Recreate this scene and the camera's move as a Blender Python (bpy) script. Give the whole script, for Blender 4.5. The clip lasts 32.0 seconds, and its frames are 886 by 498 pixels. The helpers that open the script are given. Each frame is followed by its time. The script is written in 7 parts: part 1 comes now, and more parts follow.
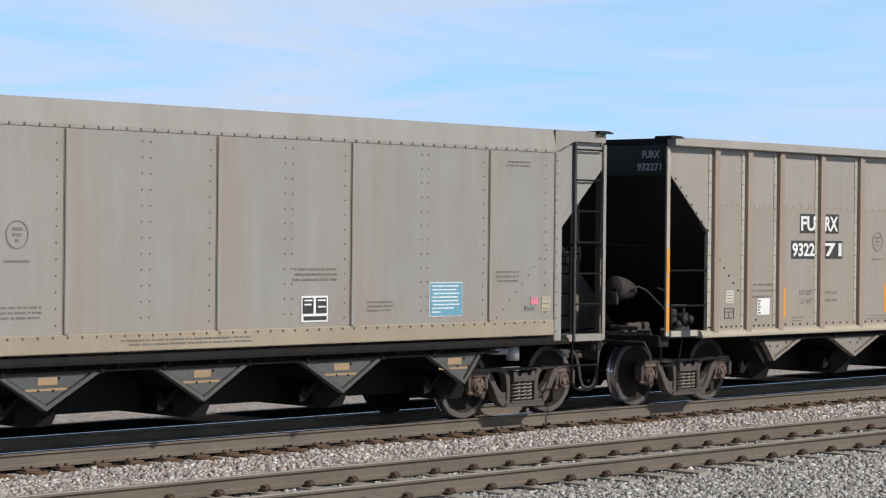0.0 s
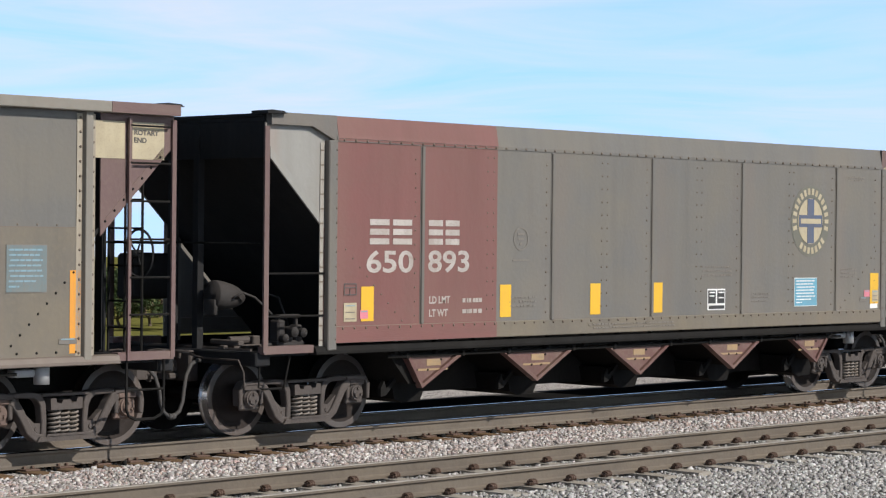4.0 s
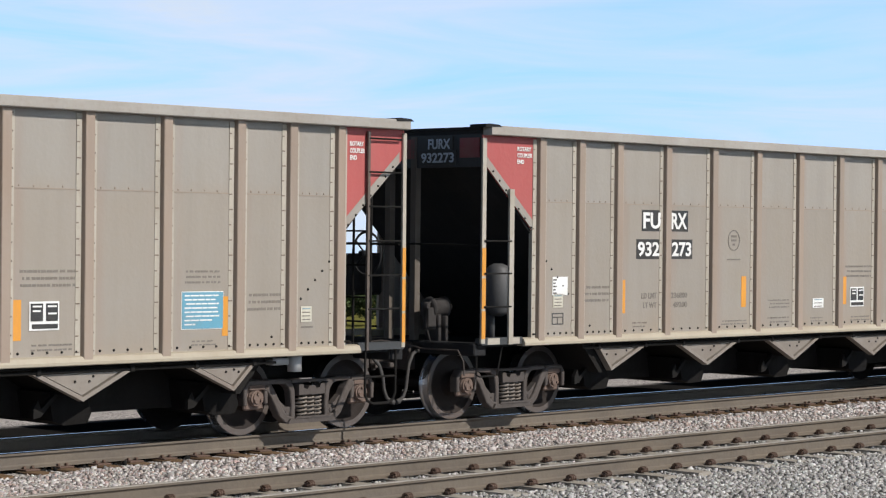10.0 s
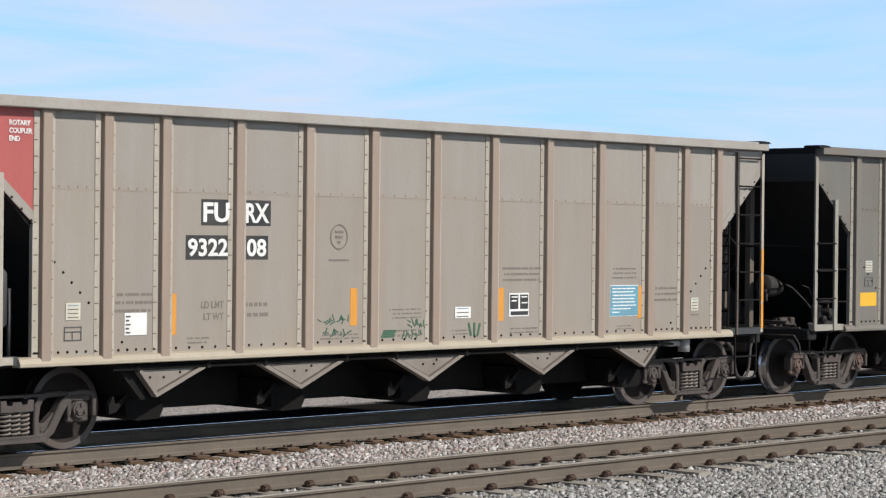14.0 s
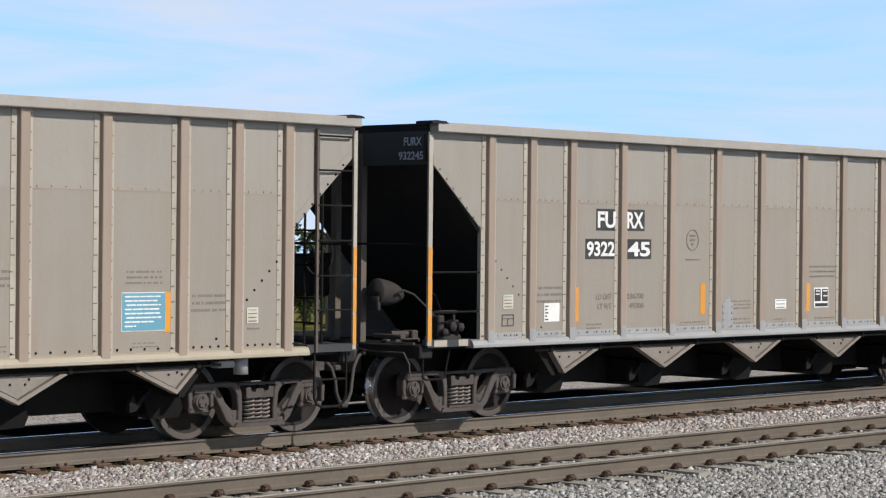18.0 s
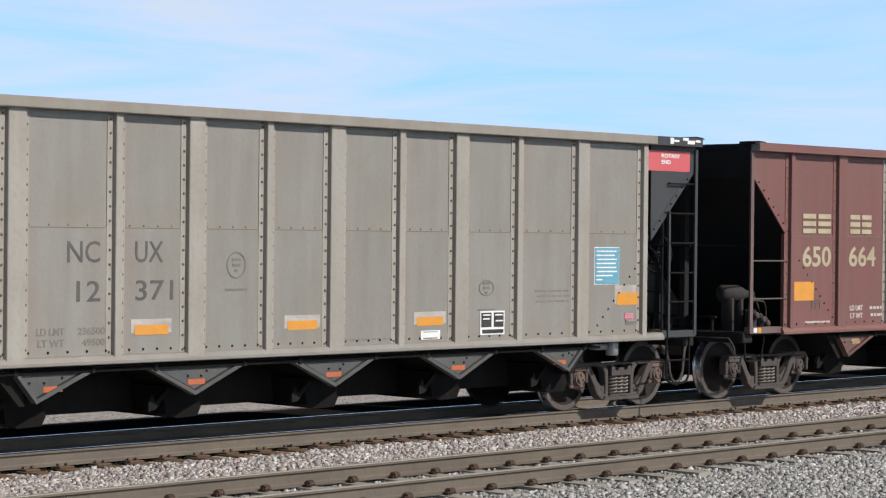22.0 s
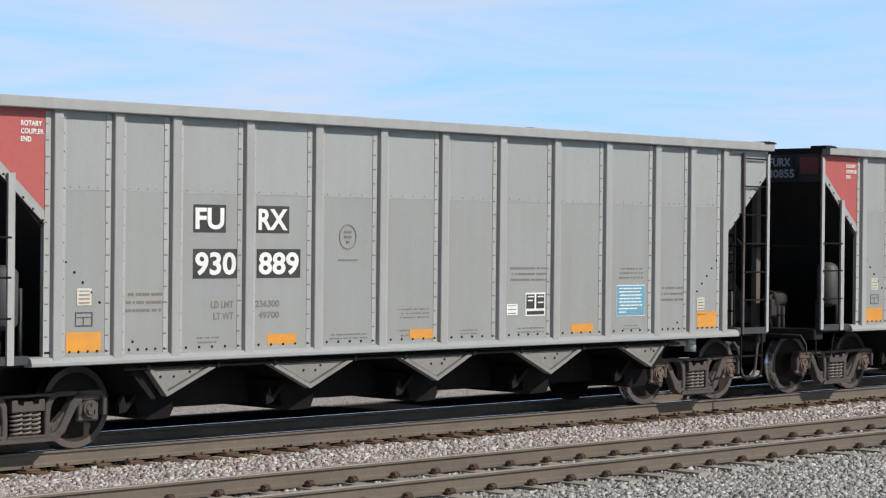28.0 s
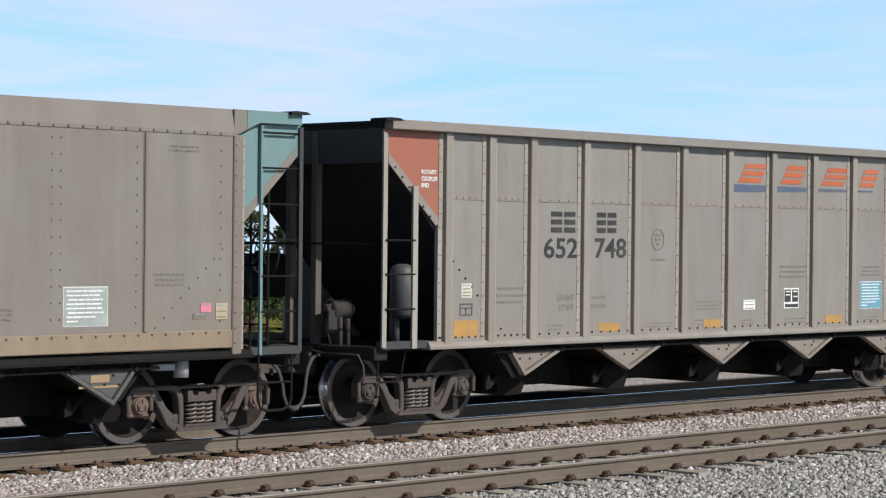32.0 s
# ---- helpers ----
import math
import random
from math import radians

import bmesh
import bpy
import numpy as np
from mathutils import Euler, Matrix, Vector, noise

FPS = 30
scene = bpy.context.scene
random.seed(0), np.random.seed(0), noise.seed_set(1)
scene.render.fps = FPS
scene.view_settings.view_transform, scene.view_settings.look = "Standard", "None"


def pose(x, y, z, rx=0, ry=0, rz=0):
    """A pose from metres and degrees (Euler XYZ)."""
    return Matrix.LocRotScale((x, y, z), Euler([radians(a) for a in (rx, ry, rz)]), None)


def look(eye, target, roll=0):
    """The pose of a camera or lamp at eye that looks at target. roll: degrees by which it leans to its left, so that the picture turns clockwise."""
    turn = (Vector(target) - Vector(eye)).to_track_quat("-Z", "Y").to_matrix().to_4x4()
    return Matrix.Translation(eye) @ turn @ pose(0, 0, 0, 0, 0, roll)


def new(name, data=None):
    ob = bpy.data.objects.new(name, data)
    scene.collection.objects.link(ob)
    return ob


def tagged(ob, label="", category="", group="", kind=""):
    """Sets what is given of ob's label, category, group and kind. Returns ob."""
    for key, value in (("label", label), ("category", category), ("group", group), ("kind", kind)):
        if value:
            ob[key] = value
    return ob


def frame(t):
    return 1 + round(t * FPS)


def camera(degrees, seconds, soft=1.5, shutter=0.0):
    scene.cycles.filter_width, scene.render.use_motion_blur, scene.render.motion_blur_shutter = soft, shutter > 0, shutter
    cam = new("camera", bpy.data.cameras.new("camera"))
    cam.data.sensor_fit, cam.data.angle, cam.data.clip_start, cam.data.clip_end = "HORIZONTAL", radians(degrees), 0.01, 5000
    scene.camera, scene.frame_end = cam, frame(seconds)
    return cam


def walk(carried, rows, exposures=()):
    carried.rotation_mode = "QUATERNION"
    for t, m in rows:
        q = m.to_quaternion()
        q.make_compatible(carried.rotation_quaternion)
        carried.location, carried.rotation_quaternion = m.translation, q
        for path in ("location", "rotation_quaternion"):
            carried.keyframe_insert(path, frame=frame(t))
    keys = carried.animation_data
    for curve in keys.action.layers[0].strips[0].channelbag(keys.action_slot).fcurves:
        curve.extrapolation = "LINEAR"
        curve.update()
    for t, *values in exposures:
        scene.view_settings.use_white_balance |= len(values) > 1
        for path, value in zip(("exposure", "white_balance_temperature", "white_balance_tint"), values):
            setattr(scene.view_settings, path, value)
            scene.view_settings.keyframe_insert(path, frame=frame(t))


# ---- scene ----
cam = camera(23.0006, 32.0, soft=1.25)
EYE = Vector((0.0, 0.0, 2.5237))
AIM = EYE + Vector((math.sin(radians(45.9386)), math.cos(radians(45.9386)), math.tan(radians(-0.3693))))
EXPOSURES = [(0, -0.08), (1, -0.11), (2, -0.14), (3, 0.13), (6, 0.02), (8, 0.05), (9, 0.06), (11, -0.01), (12, -0.04), (13, 0), (14, 0), (17, 0), (20, -0.14), (21, -0.22), (22, 0), (25, -0.05), (28, -0.06), (29, -0.25), (30, -0.29), (31, -0.06), (32, 0.06)]
walk(cam, [(0.0, look(EYE, AIM, 0.5841)), (32.0, look(EYE, AIM, 0.5841))], EXPOSURES)

# ---- light ----
SUN = Vector((0.25, -1.0, 0.82)).normalized()
world = bpy.data.worlds.new("sky")
scene.world = world
world.use_nodes = True
wn, wl = world.node_tree.nodes, world.node_tree.links
wn.clear()
w_out, w_bg = wn.new("ShaderNodeOutputWorld"), wn.new("ShaderNodeBackground")
w_sky = wn.new("ShaderNodeTexSky")
w_sky.sky_type, w_sky.sun_disc = "NISHITA", False
w_sky.sun_elevation, w_sky.sun_rotation = math.asin(SUN.z), math.atan2(SUN.x, SUN.y)
w_tc = wn.new("ShaderNodeTexCoord")
w_up = wn.new("ShaderNodeVectorMath")          # bluer air a little above the horizon haze
w_up.operation = "ADD"
w_up.inputs[1].default_value = (0, 0, 0.42)
w_nrm = wn.new("ShaderNodeVectorMath")
w_nrm.operation = "NORMALIZE"
w_map = wn.new("ShaderNodeMapping")
w_map.inputs["Rotation"].default_value = (0, 0, radians(-45.9))
w_map.inputs["Scale"].default_value = (5.0, 5.0, 36.0)
w_map.inputs["Location"].default_value = (5.6, 2.4, 0.9)
w_skew = wn.new("ShaderNodeMapping")
w_skew.inputs["Rotation"].default_value = (0, radians(-1.4), 0)
w_noise = wn.new("ShaderNodeTexNoise")
w_noise.inputs["Scale"].default_value, w_noise.inputs["Detail"].default_value = 1.0, 9.0
w_noise.inputs["Roughness"].default_value, w_noise.inputs["Distortion"].default_value = 0.56, 0.9
w_ramp = wn.new("ShaderNodeValToRGB")
w_ramp.color_ramp.elements[0].position, w_ramp.color_ramp.elements[1].position = 0.26, 0.68
w_ramp.color_ramp.elements[1].color = (0.85, 0.85, 0.85, 1)
w_mix = wn.new("ShaderNodeMix")
w_mix.data_type = "RGBA"
w_mix.inputs["B"].default_value = (17.3, 18.5, 20.0, 1)          # thin high cloud
w_tint = wn.new("ShaderNodeMix")                              # the clear blue low in the sky, brightened several times over
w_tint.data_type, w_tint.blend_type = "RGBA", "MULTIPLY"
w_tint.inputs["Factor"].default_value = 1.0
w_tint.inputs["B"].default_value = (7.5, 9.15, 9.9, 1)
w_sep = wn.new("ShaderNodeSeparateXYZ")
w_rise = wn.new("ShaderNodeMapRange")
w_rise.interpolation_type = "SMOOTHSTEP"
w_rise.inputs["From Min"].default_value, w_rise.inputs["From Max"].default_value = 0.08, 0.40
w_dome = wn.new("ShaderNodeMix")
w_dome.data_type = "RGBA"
wl.new(w_tc.outputs["Generated"], w_up.inputs[0])
wl.new(w_up.outputs[0], w_nrm.inputs[0])
wl.new(w_nrm.outputs[0], w_sky.inputs["Vector"])
wl.new(w_tc.outputs["Generated"], w_skew.inputs["Vector"])
wl.new(w_skew.outputs[0], w_map.inputs["Vector"])
wl.new(w_map.outputs[0], w_noise.inputs["Vector"])
wl.new(w_noise.outputs["Fac"], w_ramp.inputs[0])
wl.new(w_ramp.outputs[0], w_mix.inputs["Factor"])
wl.new(w_sky.outputs[0], w_tint.inputs["A"])
wl.new(w_tint.outputs["Result"], w_mix.inputs["A"])
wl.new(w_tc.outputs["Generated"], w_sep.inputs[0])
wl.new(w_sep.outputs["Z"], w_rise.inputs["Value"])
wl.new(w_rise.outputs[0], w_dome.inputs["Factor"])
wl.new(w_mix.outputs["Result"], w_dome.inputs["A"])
w_deep = wn.new("ShaderNodeMix")                              # sky dimmed towards the zenith to keep the fill light low
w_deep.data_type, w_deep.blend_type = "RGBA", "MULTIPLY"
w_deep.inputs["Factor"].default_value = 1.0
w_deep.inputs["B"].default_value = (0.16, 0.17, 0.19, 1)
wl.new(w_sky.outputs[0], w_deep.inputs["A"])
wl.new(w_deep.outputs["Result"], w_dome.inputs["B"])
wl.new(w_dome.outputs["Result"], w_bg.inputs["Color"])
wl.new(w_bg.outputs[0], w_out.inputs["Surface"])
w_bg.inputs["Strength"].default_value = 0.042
sun = new("sun", bpy.data.lights.new("sun", "SUN"))
sun.data.energy, sun.data.angle, sun.data.color = 4.5, radians(0.53), (1.0, 0.95, 0.895)
sun.matrix_world = look(SUN * 100, (0, 0, 0))

# ---- materials ----
MATS = {}


def nodes_of(name):
    m = bpy.data.materials.new(name)
    m.use_nodes = True
    t = m.node_tree
    return m, t.nodes, t.links, t.nodes["Principled BSDF"]


def paint(name, colour, rough=0.6, stain=0.35, streak=0.5, dust=(0.20, 0.16, 0.12), metal=0.0, bump=0.15, grain=18.0, dusty=0.45, rust=0.0):
    """Weathered paint: a mottled tone, run-down streaks, dust and fine relief."""
    if name in MATS:
        return MATS[name]
    m, n, l, bsdf = nodes_of(name)
    tc, info = n.new("ShaderNodeTexCoord"), n.new("ShaderNodeObjectInfo")
    shift = n.new("ShaderNodeVectorMath")
    shift.operation = "MULTIPLY_ADD"
    rnd = n.new("ShaderNodeCombineXYZ")
    for i in range(3):
        l.new(info.outputs["Random"], rnd.inputs[i])
    shift.inputs[1].default_value = (37.0, 53.0, 0.0)
    l.new(rnd.outputs[0], shift.inputs[0])
    l.new(tc.outputs["Object"], shift.inputs[2])
    blotch = n.new("ShaderNodeTexNoise")
    blotch.inputs["Scale"].default_value, blotch.inputs["Detail"].default_value = 1.3, 5.0
    stretch = n.new("ShaderNodeMapping")
    stretch.inputs["Scale"].default_value = (5.0, 5.0, 0.5)
    run = n.new("ShaderNodeTexNoise")
    run.inputs["Scale"].default_value, run.inputs["Detail"].default_value = 1.0, 4.0
    fine = n.new("ShaderNodeTexNoise")
    fine.inputs["Scale"].default_value, fine.inputs["Detail"].default_value = grain, 6.0
    l.new(shift.outputs[0], blotch.inputs["Vector"])
    l.new(shift.outputs[0], stretch.inputs["Vector"])
    l.new(stretch.outputs[0], run.inputs["Vector"])
    l.new(shift.outputs[0], fine.inputs["Vector"])

    def curve(src, lo, hi, amount):
        r = n.new("ShaderNodeMapRange")
        r.inputs["From Min"].default_value, r.inputs["From Max"].default_value = lo, hi
        r.inputs["To Min"].default_value, r.inputs["To Max"].default_value = 0.0, amount
        l.new(src, r.inputs["Value"])
        return r.outputs[0]

    def mix(fac, a, b, mode="MIX"):
        x = n.new("ShaderNodeMix")
        x.data_type, x.blend_type = "RGBA", mode
        l.new(fac, x.inputs["Factor"])
        for sock, v in (("A", a), ("B", b)):
            if isinstance(v, tuple):
                x.inputs[sock].default_value = (*v, 1)
            else:
                l.new(v, x.inputs[sock])
        return x.outputs["Result"]

    dark = tuple(c * 0.62 for c in colour)
    light = tuple(min(1.0, c * 1.16 + 0.01) for c in colour)
    c = mix(curve(blotch.outputs["Fac"], 0.35, 0.7, stain), colour, dust)
    c = mix(curve(run.outputs["Fac"], 0.5, 0.75, streak * 0.55), c, dark)
    c = mix(curve(run.outputs["Fac"], 0.46, 0.3, streak * 0.6), c, light)
    c = mix(curve(fine.outputs["Fac"], 0.5, 0.8, dusty), c, dust)
    if rust:                                               # rust bled from the seam at one edge of a sheet, and dirt splashed on its foot
        sep = n.new("ShaderNodeSeparateXYZ")
        l.new(tc.outputs["Generated"], sep.inputs[0])
        for axis, lo, hi, amount, tint in (("X", 0.27, 0.10, 0.75, (0.30, 0.20, 0.155)), ("X", 0.72, 0.92, 0.4, (0.26, 0.19, 0.15)), ("Z", 0.20, 0.02, 0.5, (0.29, 0.225, 0.16))):
            mask = curve(sep.outputs[axis], lo, hi, 1.0)
            spot = curve((run if axis == "X" else blotch).outputs["Fac"], 0.34, 0.66, amount * rust)
            both = n.new("ShaderNodeMath")
            both.operation = "MULTIPLY"
            l.new(mask, both.inputs[0])
            l.new(spot, both.inputs[1])
            c = mix(both.outputs[0], c, tuple(0.5 * (a + b) for a, b in zip(tint, colour)) if sum(colour) < 0.6 else tint)
    tone = n.new("ShaderNodeHueSaturation")                # alike pieces differ a little
    tone.inputs["Value"].default_value = 1.0
    own = n.new("ShaderNodeMapRange")
    own.inputs["To Min"].default_value, own.inputs["To Max"].default_value = 0.965, 1.035
    l.new(info.outputs["Random"], own.inputs["Value"])
    l.new(own.outputs[0], tone.inputs["Value"])
    l.new(c, tone.inputs["Color"])
    c = tone.outputs["Color"]
    l.new(c, bsdf.inputs["Base Color"])
    bsdf.inputs["Metallic"].default_value = metal
    if rough >= 0.7:                                       # sooty and rusty surfaces hardly shine
        bsdf.inputs["Specular IOR Level"].default_value = 0.12
    rr = n.new("ShaderNodeMapRange")
    rr.inputs["To Min"].default_value, rr.inputs["To Max"].default_value = rough - 0.12, min(1.0, rough + 0.2)
    l.new(blotch.outputs["Fac"], rr.inputs["Value"])
    l.new(rr.outputs[0], bsdf.inputs["Roughness"])
    b = n.new("ShaderNodeBump")
    b.inputs["Strength"].default_value, b.inputs["Distance"].default_value = bump, 0.02
    l.new(fine.outputs["Fac"], b.inputs["Height"])
    l.new(b.outputs[0], bsdf.inputs["Normal"])
    MATS[name] = m
    return m


def islands(name, tones, rough=0.9, scale=30.0):
    """Loose pieces, each with a tone of its own."""
    m, n, l, bsdf = nodes_of(name)
    geo, ramp = n.new("ShaderNodeNewGeometry"), n.new("ShaderNodeValToRGB")
    ramp.color_ramp.interpolation = "LINEAR"
    els = ramp.color_ramp.elements
    while len(els) < len(tones):
        els.new(0.5)
    for i, c in enumerate(tones):
        els[i].position, els[i].color = i / (len(tones) - 1), (*c, 1)
    l.new(geo.outputs["Random Per Island"], ramp.inputs[0])
    tc, nz = n.new("ShaderNodeTexCoord"), n.new("ShaderNodeTexNoise")
    nz.inputs["Scale"].default_value, nz.inputs["Detail"].default_value = scale, 4.0
    l.new(tc.outputs["Object"], nz.inputs["Vector"])
    mul = n.new("ShaderNodeMix")
    mul.data_type, mul.blend_type = "RGBA", "MULTIPLY"
    mul.inputs["Factor"].default_value = 0.3
    l.new(ramp.outputs[0], mul.inputs["A"])
    l.new(nz.outputs["Color"], mul.inputs["B"])
    l.new(mul.outputs["Result"], bsdf.inputs["Base Color"])
    bsdf.inputs["Roughness"].default_value = rough
    bsdf.inputs["Specular IOR Level"].default_value = 0.15
    MATS[name] = m
    return m


def plain(name, colour, rough=0.5, metal=0.0, wear=0.15):
    return paint(name, colour, rough=rough, stain=wear, streak=wear, metal=metal, dusty=wear, bump=0.05)


TAN = paint("tan_body", (0.297, 0.274, 0.243), stain=0.35, streak=0.3, dust=(0.285, 0.25, 0.208), dusty=0.2, rust=0.5)
TAN_POST = paint("tan_post", (0.297, 0.238, 0.191), stain=0.5, dust=(0.297, 0.218, 0.165), dusty=0.2)
TAN_TRIM = paint("tan_trim", (0.42, 0.385, 0.325), stain=0.3, dusty=0.25)
GREY = paint("light_grey_body", (0.300, 0.321, 0.317), stain=0.15, streak=0.2, dust=(0.264, 0.244, 0.218), dusty=0.1, rust=0.15)
GREY_POST = paint("light_grey_post", (0.328, 0.337, 0.331), stain=0.15, dusty=0.15)
GREY_TRIM = paint("light_grey_trim", (0.375, 0.384, 0.374), stain=0.2, dusty=0.15)
STEEL = paint("dull_grey_body", (0.238, 0.227, 0.206), stain=0.4, streak=0.5, dust=(0.198, 0.172, 0.139), dusty=0.3, rust=0.4)
STEEL_POST = paint("dull_grey_post", (0.262, 0.24, 0.207), stain=0.4, dusty=0.3)
STEEL_TRIM = paint("dull_grey_trim", (0.323, 0.302, 0.267), stain=0.3, dusty=0.3)
SOOT = paint("sooty_grey_body", (0.155, 0.149, 0.132), stain=0.4, streak=0.5, dust=(0.172, 0.145, 0.112), dusty=0.3, rust=0.3)
SOOT_POST = paint("sooty_grey_post", (0.178, 0.165, 0.142), stain=0.4, dusty=0.3)
SOOT_TRIM = paint("sooty_grey_trim", (0.314, 0.297, 0.256), stain=0.3, dusty=0.3)
OLIVE = paint("olive_grey_body", (0.132, 0.127, 0.117), stain=0.45, streak=0.4, dust=(0.19, 0.165, 0.125), dusty=0.2, rust=0.3)
OLIVE_POST = paint("olive_grey_post", (0.21, 0.195, 0.168), stain=0.3, dusty=0.3)
OLIVE_TRIM = paint("olive_grey_trim", (0.346, 0.305, 0.239), stain=0.3, dusty=0.3)
BROWN = paint("oxide_brown_body", (0.178, 0.072, 0.064), stain=0.4, streak=0.4, dust=(0.15, 0.092, 0.077), dusty=0.2, rust=0.35)
UMBER_LOW = paint("sandy_brown_band", (0.25, 0.195, 0.13), stain=0.5, streak=0.4, dust=(0.17, 0.13, 0.095), dusty=0.3)
SEAM = paint("rusty_seam", (0.15, 0.115, 0.09), stain=0.4, dusty=0.3)
OLIVE_LOW = paint("olive_brown_lower_sheet", (0.137, 0.122, 0.1), stain=0.5, streak=0.4, dust=(0.22, 0.18, 0.12), dusty=0.25, rust=0.5)
STEEL_LOW = paint("grey_lower_sheet", (0.232, 0.223, 0.205), stain=0.4, streak=0.4, dust=(0.19, 0.168, 0.14), dusty=0.3, rust=0.5)
TAN_LOW = paint("tan_lower_sheet", (0.287, 0.258, 0.222), stain=0.4, streak=0.25, dust=(0.28, 0.238, 0.19), dusty=0.25, rust=0.7)
MARKER = plain("weathered_marker", (0.36, 0.24, 0.12), wear=0.5)
BADGE_RING = plain("faded_green_ring", (0.125, 0.13, 0.105), wear=0.3)
BADGE_OLD = plain("faded_amber_disc", (0.26, 0.165, 0.075), wear=0.4)
PALE_INK = plain("worn_white_lettering", (0.46, 0.42, 0.39), wear=0.5)
LADDER = paint("dark_brown_ladder", (0.07, 0.055, 0.05), stain=0.4, dusty=0.3)
TAN_CHORD = paint("greyed_tan_chord", (0.356, 0.333, 0.302), stain=0.3, streak=0.2, dusty=0.25)
SIGN_RED = plain("bright_red_sign", (0.56, 0.10, 0.11), wear=0.15)
OLD_BOX = plain("faded_data_box", (0.11, 0.135, 0.145), wear=0.3)
DULL = paint("stained_grey_body", (0.198, 0.192, 0.178), stain=0.45, streak=0.6, dust=(0.155, 0.138, 0.115), dusty=0.3, rust=0.35)
DULL_LOW = paint("stained_grey_lower_sheet", (0.225, 0.214, 0.192), stain=0.4, streak=0.5, dust=(0.17, 0.15, 0.12), dusty=0.3, rust=0.5)
DULL_POST = paint("stained_grey_post", (0.20, 0.185, 0.162), stain=0.4, dusty=0.3)
ASH = paint("ash_grey_body", (0.205, 0.197, 0.180), stain=0.35, streak=0.4, dust=(0.20, 0.18, 0.145), dusty=0.2, rust=0.3)
ASH_LOW = paint("ash_brown_lower_sheet", (0.205, 0.182, 0.145), stain=0.45, streak=0.4, dust=(0.23, 0.19, 0.135), dusty=0.25, rust=0.5)
ASH_POST = paint("pale_grey_post", (0.33, 0.31, 0.275), stain=0.3, dusty=0.3)
PALE_TEAL = plain("bleached_placard", (0.34, 0.41, 0.40), wear=0.4)
CHUTE_GREY = paint("grey_hopper_plate", (0.225, 0.22, 0.205), stain=0.4, streak=0.3, dust=(0.15, 0.13, 0.11), dusty=0.3)
MAROON = paint("faded_maroon", (0.132, 0.0792, 0.0759), stain=0.3, streak=0.3, dusty=0.2)
RED = paint("faded_red_panel", (0.40, 0.085, 0.08), stain=0.2, streak=0.2, dust=(0.34, 0.15, 0.13), dusty=0.15)
BRICK = paint("brick_red_panel", (0.34, 0.105, 0.065), stain=0.3, streak=0.3, dusty=0.2)
TEAL = paint("teal_panel", (0.125, 0.238, 0.244), stain=0.3, streak=0.35, dust=(0.198, 0.211, 0.198), dusty=0.2)
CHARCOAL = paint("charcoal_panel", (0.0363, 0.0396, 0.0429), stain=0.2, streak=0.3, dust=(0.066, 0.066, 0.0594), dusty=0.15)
PALE = paint("pale_smooth_body", (0.27, 0.262, 0.242), stain=0.3, streak=0.4, dust=(0.22, 0.205, 0.18), dusty=0.15, rust=0.6)
PALE_LOW = paint("sandy_lower_band", (0.33, 0.275, 0.20), stain=0.4, streak=0.3, dusty=0.2)
UMBER = paint("brownish_smooth_body", (0.198, 0.184, 0.163), stain=0.45, streak=0.6, dust=(0.17, 0.138, 0.112), dusty=0.25, rust=0.4)
# black of the end fittings; also holds the shade of the open car ends
BLACK = paint("black_and_end_shade", (0.021, 0.0215, 0.023), rough=0.75, stain=0.35, streak=0.6, dust=(0.045, 0.041, 0.037), dusty=0.2)
UNDER = paint("underframe_grime", (0.0125, 0.012, 0.0115), rough=0.85, stain=0.4, dust=(0.026, 0.023, 0.02), dusty=0.35)
CAST = paint("dusty_cast_steel", (0.078, 0.068, 0.063), rough=0.72, stain=0.5, dust=(0.115, 0.095, 0.084), dusty=0.35, bump=0.4)
SPRING = paint("dusty_spring_steel", (0.20, 0.178, 0.16), rough=0.7, stain=0.4, dusty=0.4)
WHEEL = paint("wheel_steel", (0.024, 0.02, 0.0185), rough=0.75, stain=0.5, dust=(0.042, 0.032, 0.027), dusty=0.35)
RIM = paint("worn_wheel_rim", (0.078, 0.069, 0.064), rough=0.55, stain=0.6, dust=(0.09, 0.06, 0.045), dusty=0.3)
TREAD = plain("polished_tread", (0.55, 0.56, 0.58), rough=0.22, metal=1.0, wear=0.1)
RUST = paint("rusty_bearing", (0.13, 0.093, 0.08), rough=0.8, stain=0.5, dust=(0.198, 0.145, 0.112), dusty=0.4, bump=0.4)
CHUTE = paint("dusty_hopper_plate", (0.235, 0.208, 0.178), stain=0.5, streak=0.3, dust=(0.15, 0.115, 0.09), dusty=0.3)
CHUTE_DARK = paint("dark_hopper_plate", (0.066, 0.0693, 0.0693), stain=0.4, dust=(0.132, 0.119, 0.099), dusty=0.3)
CHUTE_RED = paint("oxide_hopper_plate", (0.12, 0.052, 0.047), stain=0.4, dusty=0.3)
TANK = paint("brake_tank_grey", (0.04, 0.037, 0.036), rough=0.7, stain=0.3, dust=(0.07, 0.062, 0.057), dusty=0.25)
WHITE = plain("white_paint", (0.80, 0.80, 0.78))
CREAM = plain("cream_paint", (0.45, 0.385, 0.255), wear=0.3)
INK = plain("black_paint", (0.0198, 0.0218, 0.0231))
FADED = plain("faded_stencil", (0.168, 0.152, 0.132), wear=0.4)
DARKTXT = plain("dark_grey_lettering", (0.066, 0.066, 0.066), wear=0.3)
ORANGE = plain("orange_reflector", (0.68, 0.288, 0.028), wear=0.2)
YELLOW = plain("yellow_reflector", (0.72, 0.416, 0.024), wear=0.1)
